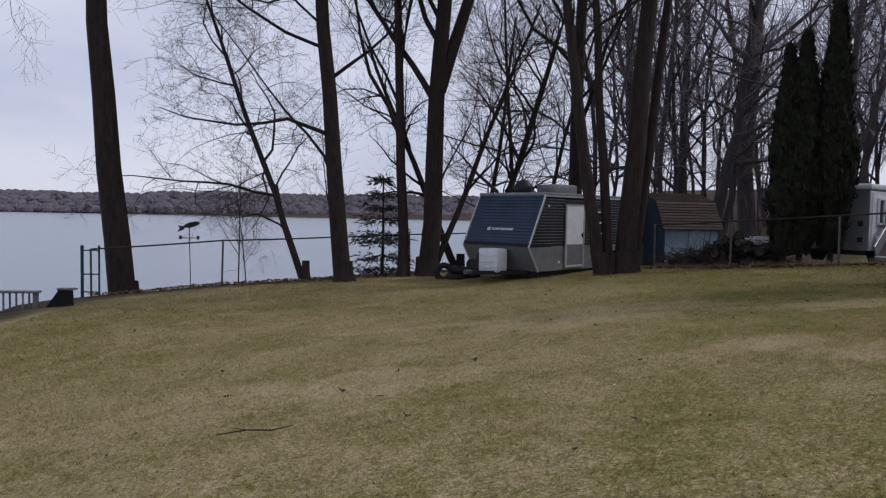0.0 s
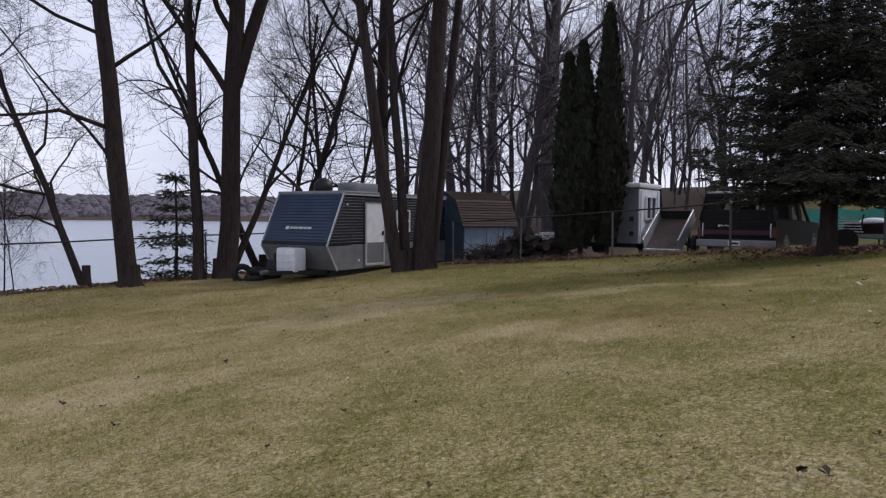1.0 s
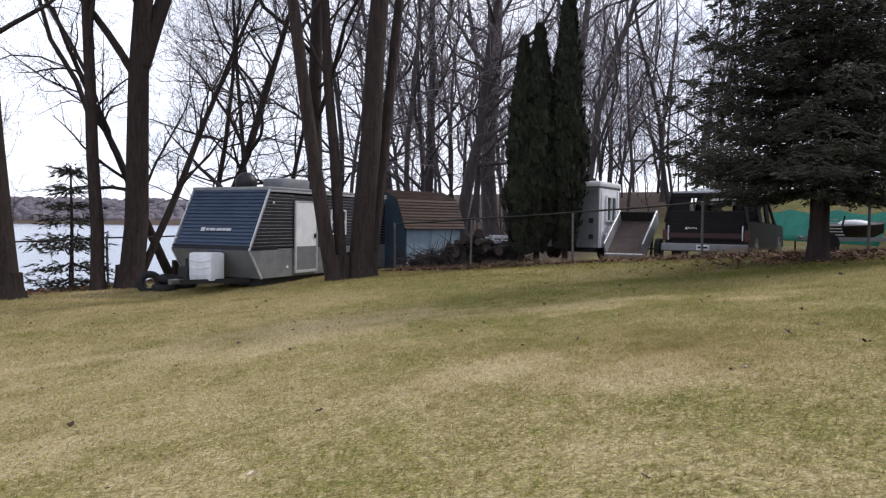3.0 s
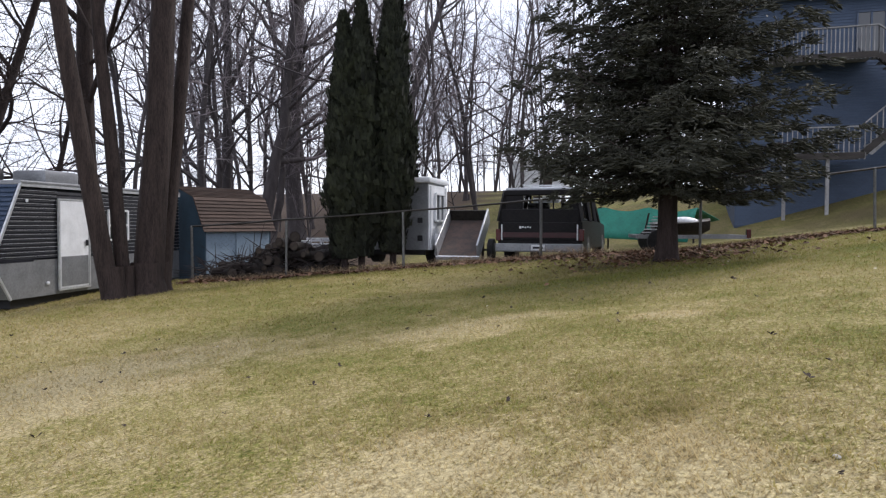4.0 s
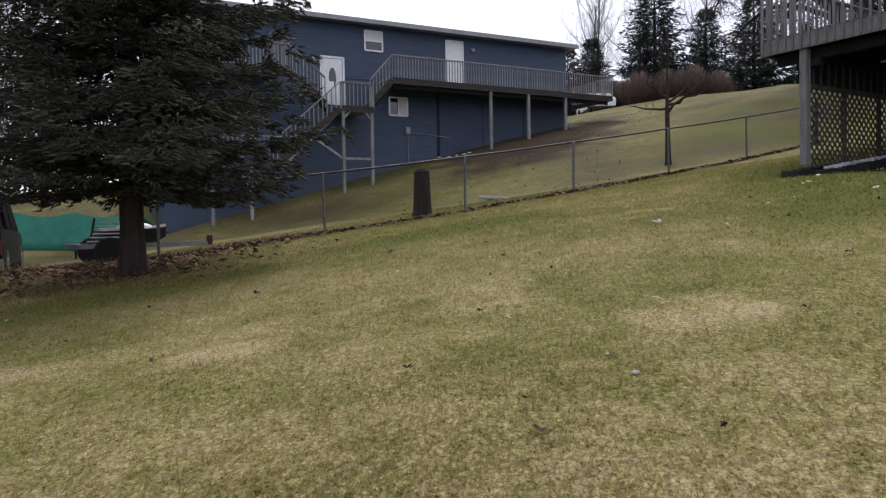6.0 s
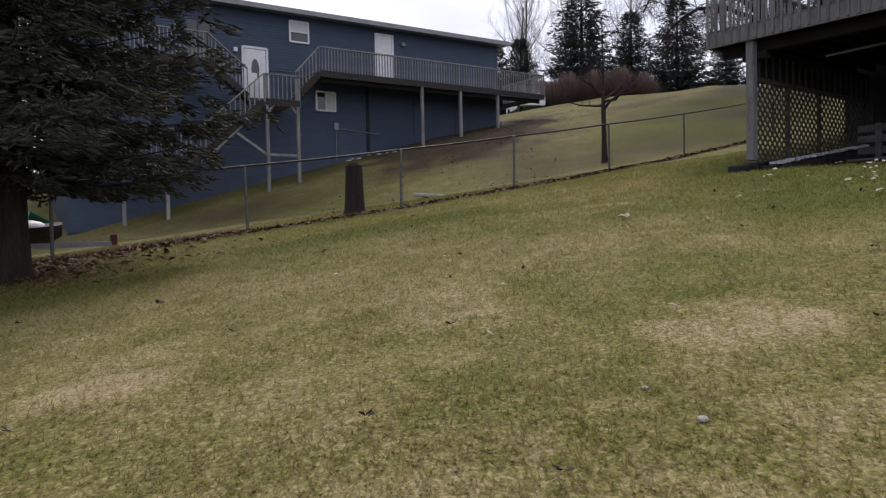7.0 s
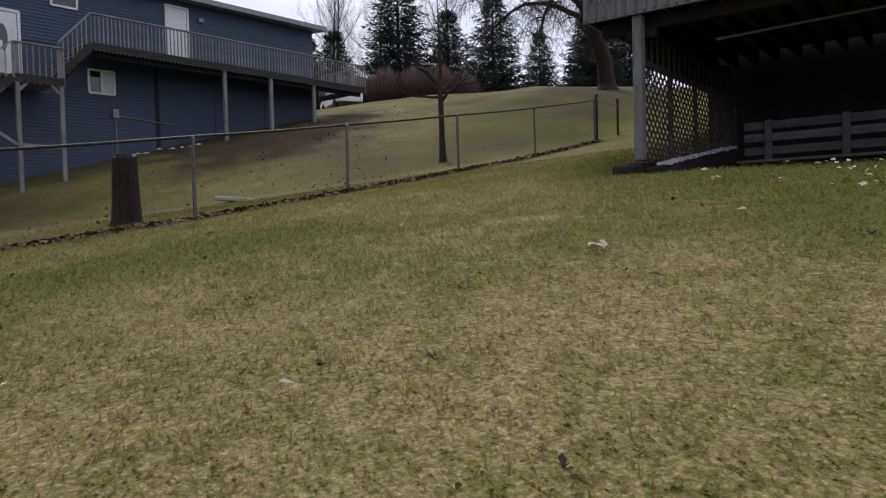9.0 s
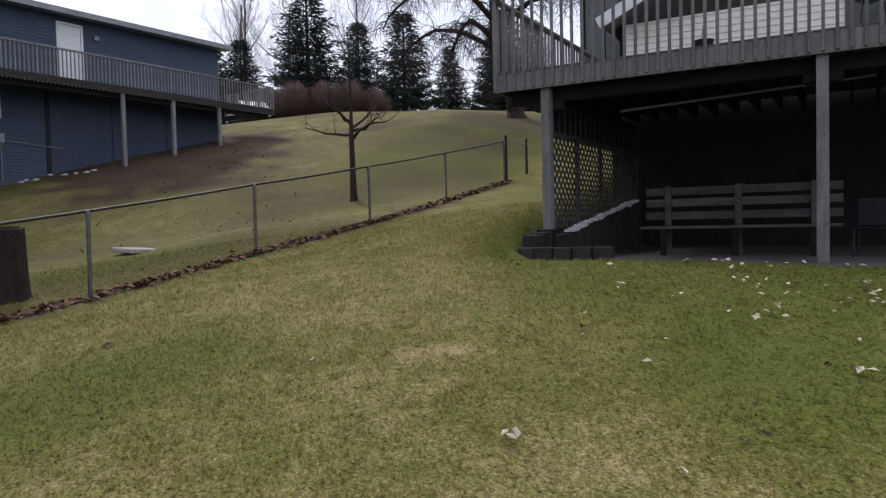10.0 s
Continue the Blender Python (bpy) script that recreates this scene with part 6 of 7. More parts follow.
def boat_and_trailer():
    x, y = 13.7, 14.15
    t = thing("boat_trailer", pose(x, y, ground(x, y), 0, 0, -42) @ Matrix.Scale(0.85, 4), "low boat trailer with bright guide slats, behind the spruce", "trailer")
    g = Geo()
    for sx in (-0.05, 2.4):
        stick((sx, -0.75, 0.42), (sx, 0.75, 0.42), 0.07, 0.09, g)
    for sy in (-0.75, 0.75):
        stick((-0.1, sy, 0.42), (2.5, sy, 0.42), 0.07, 0.09, g)
    g.done("frame", GREY_METAL, t, "grey steel frame")
    for k in range(6):
        stick((0.05 + 0.05 * k, -0.72, 0.52 + 0.075 * k), (0.85 - 0.03 * k, -0.72, 0.52 + 0.075 * k), 0.05, 0.025).done("guide_slat", TRIM_METAL, t)
    for sx in (0.1, 0.75):
        stick((sx, -0.70, 0.45), (sx + 0.1, -0.70, 0.98), 0.04, 0.04).done("guide_post", DARK_STEEL, t)
    for sy in (-0.82, 0.82):
        b = prism([(0.45 + 0.3 * math.cos(k * math.pi / 10), 0.3 + 0.3 * math.sin(k * math.pi / 10)) for k in range(20)], sy - 0.09, sy + 0.09, 0.02)
        part("wheel", b, RUBBER, t, smooth=True)
    part("tail_lamp", box(2.42, 2.52, -0.8, -0.68, 0.4, 0.6, 0.01), RED_LENS, t)
    b = thing("small_boat", pose(x + 0.25, y - 0.22, ground(x, y) + 0.34, 0, 0, -42) @ Matrix.Scale(0.52, 4), "small grey covered boat with a white fore cover", "boat")
    hull = bmesh.new()
    rings = []
    for xx, w, z0, z1 in ((0.0, 0.62, 0.08, 0.52), (0.7, 0.70, 0.02, 0.55), (1.4, 0.62, 0.02, 0.58), (1.9, 0.40, 0.10, 0.62), (2.25, 0.06, 0.30, 0.66)):
        rings.append([hull.verts.new(p) for p in ((xx, -w, z1), (xx, -w * 0.8, (z0 + z1) / 2), (xx, 0, z0), (xx, w * 0.8, (z0 + z1) / 2), (xx, w, z1), (xx, 0, z1 + 0.10))])
    for a, c in zip(rings, rings[1:]):
        for k in range(6):
            hull.faces.new((a[k], a[(k + 1) % 6], c[(k + 1) % 6], c[k]))
    hull.faces.new(rings[0][::-1])
    hull.faces.new(rings[-1])
    part("hull", hull, DARK_STEEL, b, smooth=True)
    top = bmesh.new()
    bmesh.ops.create_uvsphere(top, u_segments=16, v_segments=8, radius=1)
    bmesh.ops.transform(top, matrix=Matrix.Translation((1.2, 0, 0.62)) @ Matrix.Diagonal((0.62, 0.45, 0.20, 1)), verts=top.verts)
    part("fore_cover", top, WHITE, b, "white rounded cover", smooth=True)


boat_and_trailer()


def green_tarp():
    x, y = 19.7, 19.8
    t = thing("tarpaulin", pose(x, y, ground(x, y), 0, 0, -86), "bright green tarpaulin stretched over a long frame", "tarpaulin")
    g = Geo()
    nx, nz = 26, 5
    rows = []
    for j in range(nz):
        for i in range(nx):
            u = i / (nx - 1)
            sag = 0.10 * math.sin(u * 13) + 0.05 * math.sin(u * 31 + j)
            zz = 0.30 + (1.02 - 0.14 * abs(math.sin(u * 9.4))) * j / (nz - 1) + 0.12 * (1 - u)
            g.v.append(Vector((-2.6 + 5.2 * u, -0.5 + 0.5 * (j / (nz - 1)) + 0.3 * sag * (1 - j / nz), zz)))
    for j in range(nz - 1):
        for i in range(nx - 1):
            a = j * nx + i
            g.f.append((a, a + 1, a + nx + 1, a + nx))
    k = len(g.v)
    for i in range(nx):
        p = g.v[(nz - 1) * nx + i]
        g.v.append(p + Vector((0, 1.2, -0.35)))
    for i in range(nx - 1):
        g.f.append(((nz - 1) * nx + i, (nz - 1) * nx + i + 1, k + i + 1, k + i))
    ob = g.done("cover", TARP, t, smooth=True)
    s = ob.modifiers.new("thickness", "SOLIDIFY")
    s.thickness = 0.02
    for x_ in (-2.4, -0.8, 0.8, 2.4):
        rod((x_, 0.15, 0), (x_, 0.15, 1.2), 0.03).done("pole", DARK_STEEL, t)


green_tarp()


def mobile_home():
    x, y = 45.5, 53.0
    t = thing("mobile_home", pose(x, y, ground(x, y) + 0.1, 0, 0, -48), "long white mobile home among the trees", "mobile home")
    g = Geo()
    lap(g, Matrix.Translation((0, -0.01, 0)), 0.4, 2.6, 0.2, 0.02, lambda z: -2.6, lambda z: 2.6)
    g.done("siding", WHITE, t)
    part("body", box(-2.6, 2.6, 0, 3, 0.2, 2.65), WHITE, t)
    part("roof", box(-2.75, 2.75, -0.15, 3.15, 2.62, 2.8, 0.06), WHITE, t)
    part("skirt", box(-2.6, 2.6, 0.02, 2.98, -0.6, 0.3), GREY_METAL, t)
    window_unit(t, 1.5, 2.2, 1.3, 2.0)
    part("door", box(0.4, 1.25, -0.04, 0.0, 0.4, 2.35, 0.01), BROWN_ROOF, t)


mobile_home()


def junk_pile():
    rng = random.Random(61)
    cx, cy = 7.75, 18.75
    spots = []
    first = {}
    for k in range(70):
        u, v = rng.uniform(-1.4, 1.1), rng.uniform(-0.4, 0.7)
        h = max(0.0, 0.78 * (1 - (u / 1.6) ** 2) * (1 - abs(v) * 0.6)) * rng.random()
        d = Vector((0.72, -0.69, 0))
        p = Vector((cx, cy, 0)) + d * u + Vector((0.69, 0.72, 0)) * v
        r = rng.choice((0.07, 0.10, 0.12))
        z = ground(p.x, p.y) + h + r * 0.8
        t = thing("firewood_log", pose(p.x, p.y, z, rng.uniform(-14, 14), rng.uniform(-14, 14), rng.uniform(20, 160)), "dark weathered log lying in a heap by the fence", "log", "logs in the heap")
        if r not in first:
            g = Geo()
            g.tube([Vector((-0.3, 0, 0)), Vector((0, 0.02, 0.01)), Vector((0.3, 0, 0))], [r, r * 0.95, r * 0.9], 9)
            a = g.done("bark", LOG, t, smooth=True)
            g = Geo()
            g.tube([Vector((-0.008, 0, 0)), Vector((0.008, 0, 0))], [r * 0.85, r * 0.85], 9)
            b = g.done("cut_end", LOG_END, t)
            b.location.x = -0.298
            again(b, "cut_end", t, Matrix.Translation((0.298, 0, 0)))
            first[r] = (a, b)
        else:
            again(first[r][0], "bark", t)
            for e in (-0.298, 0.298):
                again(first[r][1], "cut_end", t, Matrix.Translation((e, 0, 0)))
    # brush over and between the logs
    g = Geo()
    for k in range(420):
        u, v = rng.uniform(-2.1, 1.3), rng.uniform(-0.5, 0.8)
        p = Vector((cx + 0.72 * u + 0.69 * v, cy - 0.69 * u + 0.72 * v, 0))
        p.z = ground(p.x, p.y) + rng.uniform(0, 0.75) * (1 - abs(u) / 3)
        d = Vector((rng.gauss(0, 1), rng.gauss(0, 1), rng.gauss(0.2, 0.4))).normalized()
        q = p + d * rng.uniform(0.3, 0.9)
        g.tube([p, p.lerp(q, 0.5) + Vector((0, 0, rng.uniform(-0.05, 0.08))), q], [0.012, 0.009, 0.004], 4, cap=False)
    tagged(g.done("brush", TWIG), "tangle of dead brush over the log heap", "brush", kind="stuff")
    # white frames leaning on the heap
    for k, (x, y, z, turn, lean) in enumerate(((8.2, 19.2, 0.05, -40, 18), (8.7, 18.95, 0.05, -44, 14))):
        t = thing("pallet", pose(x, y, ground(x, y) + z, lean, 0, turn) @ Matrix.Scale(0.8, 4), "pale wooden pallet leaning on the log heap", "pallet", "pallets")
        for a in (-0.36, 0, 0.36):
            part("bearer", box(a - 0.04, a + 0.04, 0.02, 0.1, 0, 0.95), WHITE, t)
        for z_ in (0.06, 0.28, 0.52, 0.76, 0.92):
            part("slat", box(-0.42, 0.42, -0.01, 0.02, z_ - 0.05, z_ + 0.05), WHITE, t)
    # tyres beside the drawbar
    tyre = None
    for x, y, z, rx, rz in ((0.45, 19.3, 0.08, 4, 0), (0.85, 19.6, 0.08, -3, 40), (0.57, 19.4, 0.25, 8, 70), (0.98, 19.8, 0.28, 70, 40), (0.12, 19.45, 0.18, 76, 10)):
        t = thing("tyre", pose(x, y, ground(x, y) + z, rx, 0, rz) @ Matrix.Scale(0.85, 4), "old black tyre heaped by the trailer's drawbar", "tyre", "old tyres")
        if tyre is None:
            g = Geo()
            n, m = 22, 8
            for i in range(n):
                a = 2 * math.pi * i / n
                for j in range(m):
                    b = 2 * math.pi * j / m
                    rr = 0.24 + 0.10 * math.cos(b)
                    g.v.append(Vector((rr * math.cos(a), rr * math.sin(a), 0.105 * math.sin(b))))
            for i in range(n):
                for j in range(m):
                    g.f.append((i * m + j, ((i + 1) % n) * m + j, ((i + 1) % n) * m + (j + 1) % m, i * m + (j + 1) % m))
            tyre = g.done("tread", RUBBER, t, smooth=True)
        else:
            again(tyre, "tread", t)


junk_pile()


# ---- the slope beyond the fence ----
def stump():
    x, y = 18.95, 9.15
    t = thing("tree_stump", pose(x, y, ground(x, y) - 0.03), "tall cut tree stump with dark bark beyond the fence", "stump")
    g = Geo()
    rng = random.Random(5)
    n = 14
    rings = ((-0.2, 0.31), (0.0, 0.26), (0.12, 0.215), (0.4, 0.195), (0.75, 0.183), (1.08, 0.172))
    for z, r in rings:
        for k in range(n):
            a = 2 * math.pi * k / n
            g.v.append(Vector((r * (1 + 0.07 * math.sin(3 * a + z) + 0.04 * math.sin(7 * a)) * math.cos(a), r * (1 + 0.06 * math.sin(4 * a)) * math.sin(a), z + (0.03 * math.cos(a) if z > 1 else 0))))
    for j in range(len(rings) - 1):
        for k in range(n):
            a, b = j * n + k, j * n + (k + 1) % n
            g.f.append((a, b, b + n, a + n))
    g.f.append(tuple((len(rings) - 1) * n + k for k in range(n)))
    g.done("bark", BARK, t, smooth=True)
    part("cut_top", box(-0.11, 0.11, -0.11, 0.11, 1.07, 1.10, 0.04), LOG_END, t)


stump()


def small_tree():
    """A pruned orchard tree: short trunk, three level limbs and a thin leader."""
    x, y = 27.45, 2.66
    t = thing("orchard_tree", pose(x, y, ground(x, y) - 0.05), "small bare pruned tree with crooked level limbs", "tree")
    rng = random.Random(71)
    g, tw = Geo(), Geo()
    flare(g, 0.09, rng)
    g.tube([Vector((0, 0, -0.1)), Vector((0.02, 0, 0.9)), Vector((-0.02, 0.02, 1.8)), Vector((0.05, 0, 2.5)), Vector((0.10, 0.0, 3.5)), Vector((0.02, 0.05, 4.9))], [0.11, 0.082, 0.074, 0.045, 0.025, 0.008], 9)
    across = Vector((0.1, -1.0, 0)).normalized()
    for z in (2.7, 3.0, 3.3, 3.6, 3.9, 4.2):
        grow(g, tw, Vector((0.08, 0.02, z)), Vector((rng.gauss(0, 0.3), rng.gauss(0, 0.5), 0.9)).normalized(), 1.1, 0.014, 2, rng, 3, 0, 0.8, 0.3)
    for side, z, ln, rise in ((1, 1.75, 1.2, 0.35), (-1, 1.9, 1.35, 0.1), (1, 2.1, 0.9, 0.75), (-1, 2.15, 0.8, 0.7), (1, 2.0, 0.7, 0.3), (-1, 2.3, 0.6, 0.9)):
        d = (across * side + Vector((rng.gauss(0, 0.3), 0, 0))).normalized()
        pts = [Vector((0, 0, z))]
        for k in range(5):
            pts.append(pts[-1] + d * ln / 5 + Vector((rng.gauss(0, 0.05), rng.gauss(0, 0.05), rise * ln / 5 + rng.gauss(0, 0.07))))
        g.tube(pts, [0.05, 0.042, 0.034, 0.028, 0.02, 0.008], 6)
        for q in pts[2:]:
            grow(g, tw, q, Vector((rng.gauss(0, 0.4), rng.gauss(0, 0.6), 0.8)).normalized(), 0.55, 0.012, 2, rng, 3, 0, 1, 0.2)
    g.done("trunk", BARK, t, smooth=True)
    tw.done("twigs", TWIG, t)


small_tree()

sl = thing("stone_slab", pose(23.7, 7.95, ground(23.7, 7.95), 4, 3, -40), "flat pale slab lying in the grass", "slab")
part("slab", box(-0.45, 0.45, -0.3, 0.3, -0.03, 0.07, 0.02), STONE, sl)


def weeping_tree():
    """A leaning trunk with arching limbs and curtains of hanging twigs."""
    x, y = 37.1, -6.45
    z0 = ground(x, y)
    t = thing("weeping_tree", pose(x, y, z0 - 0.05), "old bare tree with arching limbs and drooping twigs", "tree")
    rng = random.Random(94)
    g, tw = Geo(), Geo()
    flare(g, 0.36, rng)
    top = 10.4 - z0
    g.tube([Vector((0, 0, -0.2)), Vector((-0.1, 0.1, top * 0.35)), Vector((-0.5, 0.7, top * 0.7)), Vector((-1.1, 1.3, top)), Vector((-1.3, 1.5, top + 2.2)), Vector((-1.2, 1.9, top + 4.0))], [0.37, 0.34, 0.29, 0.24, 0.16, 0.06], 10)
    limbs = (((-1.0, 1.2, top - 0.3), (-2.0, 2.7, top + 0.35), (-2.1, 3.3, top - 0.3), (-2.0, 3.6, top - 1.3), (-1.9, 3.8, top - 1.9)),
             ((-1.2, 1.4, top + 0.6), (-1.8, 3.0, top + 1.7), (-1.6, 4.6, top + 1.6), (-1.3, 5.7, top + 0.8), (-1.2, 6.2, top + 0.0)),
             ((-1.3, 1.5, top + 1.6), (-2.2, 2.8, top + 2.6), (-2.3, 4.4, top + 2.7), (-2.4, 6.0, top + 2.0), (-2.5, 7.0, top + 1.1)),
             ((-1.2, 1.4, top + 0.2), (-2.4, 0.2, top + 1.2), (-3.2, -1.2, top + 1.3), (-3.8, -2.2, top + 0.4), (-4.0, -2.6, top - 0.5)),
             ((-0.8, 1.0, top - 0.8), (0.4, 2.0, top + 0.4), (1.4, 3.2, top + 0.8), (2.0, 4.2, top + 0.2), (2.2, 4.8, top - 0.6)))
    for limb in limbs:
        pts = [Vector(p) for p in limb]
        dense = []
        for a, b in zip(pts, pts[1:]):
            dense += [a, a.lerp(b, 0.5) + Vector((rng.gauss(0, 0.06), rng.gauss(0, 0.06), 0.08))]
        dense.append(pts[-1])
        g.tube(dense, [0.13 - 0.013 * k for k in range(len(dense))], 7)
        for k, q in enumerate(dense[1:]):
            for m in range(7):
                d = Vector((rng.gauss(0, 0.8), rng.gauss(0, 0.8), rng.uniform(-0.2, 0.7))).normalized()
                p, line = q.lerp(dense[k], rng.random()), []
                ln = rng.uniform(0.7, 1.5)
                for s in range(6):
                    line.append(p)
                    p = p + d * (ln / 5)
                    d = (d + Vector((rng.gauss(0, 0.12), rng.gauss(0, 0.12), -0.34))).normalized()
                tw.tube(line, [0.024, 0.019, 0.015, 0.012, 0.009, 0.006], 4, cap=False)
                for q2 in line[1:]:
                    for s in range(2):
                        e = (Vector((rng.gauss(0, 0.7), rng.gauss(0, 0.7), rng.uniform(-0.9, 0.3)))).normalized()
                        a = q2 + e * rng.uniform(0.2, 0.45)
                        tw.tube([q2, a, a + Vector((e.x * 0.2, e.y * 0.2, -rng.uniform(0.2, 0.5)))], [0.008, 0.006, 0.004], 3, cap=False)
    g.done("trunk", BARK, t, smooth=True)
    tw.done("crown", TWIG, t)


def old_snow():
    """Thin remnants of snow at the foot of the house wall."""
    rng = random.Random(97)
    g = Geo()
    for cx, cy, n in ((35.8, 13.0, 9), (36.2, 11.0, 6)):
        for k in range(n):
            x, y, s = cx + rng.gauss(0, 0.15), cy + rng.gauss(0, 0.5), rng.uniform(0.06, 0.15)
            c = Vector((x, y, ground(x, y) + 0.03))
            ring = [c + Vector((s * math.cos(j * 0.785) * rng.uniform(0.6, 1.2), 1.5 * s * math.sin(j * 0.785) * rng.uniform(0.6, 1.2), -0.05)) for j in range(8)]
            for j in range(8):
                g.tri(ring[j], ring[(j + 1) % 8], c + Vector((0, 0, 0.03)))
    tagged(g.done("snow_patches", SNOW), "thin patches of old snow by the wall", "snow", kind="stuff")


old_snow()


def hill_top():
    rng = random.Random(81)
    first = None
    for x, y, h, turn in ((66.3, -0.9, 12.2, 0), (66.0, -5.0, 9.0, 60), (63.6, -8.2, 9.6, 130), (62.2, -11.6, 6.6, 200), (58.0, -14.6, 8.8, 270), (67.9, 4.3, 8.2, 20), (68.4, 6.4, 8.0, 100), (70.5, 9.5, 8.5, 250),
                          (60.5, -18.0, 8.8, 40), (66.0, -17.0, 9.6, 160)):
        m = pose(x, y, ground(x, y) - 0.1, 0, 0, turn)
        if first is None:
            first = conifer("hill_spruce", x, y, 11, 3.3, 0.5, "dark spruce on the crest of the slope", 82, dense=0.8, mat=NEEDLE_FAR, tuft=0.5, fat=3.0, tier=0.29, level=0.22)
            tagged(first, group="spruces on the crest")
            first.matrix_basis = m @ Matrix.Diagonal((1.05 * h / 11, 1.05 * h / 11, h / 11, 1))
        else:
            o = copy_thing(first, m)
            o.scale = (h / 11 * (1.12 if y > -10 else 1.0),) * 2 + (h / 11,)
    for k, (x, y, w, h) in enumerate(((57.9, 1.8, 1.7, 2.5), (57.4, -0.2, 1.9, 2.6), (57.0, -2.0, 1.6, 2.4), (56.4, -3.9, 1.6, 2.5), (58.4, 3.2, 1.2, 1.8), (56.0, -5.4, 1.4, 2.0), (57.2, 0.8, 1.5, 2.2), (56.7, -3.0, 1.5, 2.2))):
        t = thing("hedge_bush", pose(x, y + 1.3, ground(x, y + 1.3) - 0.05), "round reddish-brown leafless bush on the crest", "bush", "bushes on the crest")
        g = Geo()
        for j in range(1700):
            a, f = rng.random() * 6.283, rng.random() ** 0.5
            el = rng.uniform(0.1, 1.45)
            d = Vector((math.cos(a) * math.cos(el) * w, math.sin(a) * math.cos(el) * w, math.sin(el) * h))
            p, q = d * rng.uniform(0.05, 0.6), d * rng.uniform(0.8, 1.08)
            s = Vector((-math.sin(a), math.cos(a), 0)) * 0.022
            g.quad(p - s, p + s, q + s * 0.4, q - s * 0.4)
        g.done("crown", HEDGE, t)
    # parked cars on the crest
    for x, y, turn, mat, label in ((57.0, 4.3, 15, WHITE, "white car parked at the top of the slope"),):
        t = thing("parked_car", pose(x, y, ground(x, y), 0, 0, turn), label, "car")
        b = prism([(-2.2, 0.35), (2.15, 0.35), (2.2, 0.7), (1.9, 0.88), (1.1, 0.95), (0.55, 1.42), (-1.0, 1.45), (-1.8, 1.0), (-2.2, 0.92)], -0.85, 0.85, 0.06)
        part("body", b, mat, t, smooth=True)
        part("side_glass", prism([(0.95, 0.98), (0.5, 1.34), (-0.95, 1.37), (-1.55, 1.0)], -0.87, 0.87), CAR_GLASS, t)
        for sx in (-1.35, 1.35):
            for sy in (-0.8, 0.8):
                part("wheel", prism([(sx + 0.32 * math.cos(k * math.pi / 9), 0.32 + 0.32 * math.sin(k * math.pi / 9)) for k in range(18)], sy - 0.1, sy + 0.1), RUBBER, t)
        part("bumper", box(2.1, 2.25, -0.8, 0.8, 0.38, 0.56, 0.03), GREY_METAL, t)
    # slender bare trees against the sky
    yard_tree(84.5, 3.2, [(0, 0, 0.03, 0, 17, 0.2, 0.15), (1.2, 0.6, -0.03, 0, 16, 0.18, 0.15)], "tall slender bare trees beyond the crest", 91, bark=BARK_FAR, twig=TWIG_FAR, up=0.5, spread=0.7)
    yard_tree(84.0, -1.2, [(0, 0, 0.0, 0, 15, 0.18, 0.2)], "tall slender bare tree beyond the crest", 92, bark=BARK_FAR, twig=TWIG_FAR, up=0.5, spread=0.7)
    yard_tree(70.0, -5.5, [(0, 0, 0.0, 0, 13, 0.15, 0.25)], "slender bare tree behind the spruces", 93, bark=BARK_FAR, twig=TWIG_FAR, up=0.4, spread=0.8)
    weeping_tree()


hill_top()


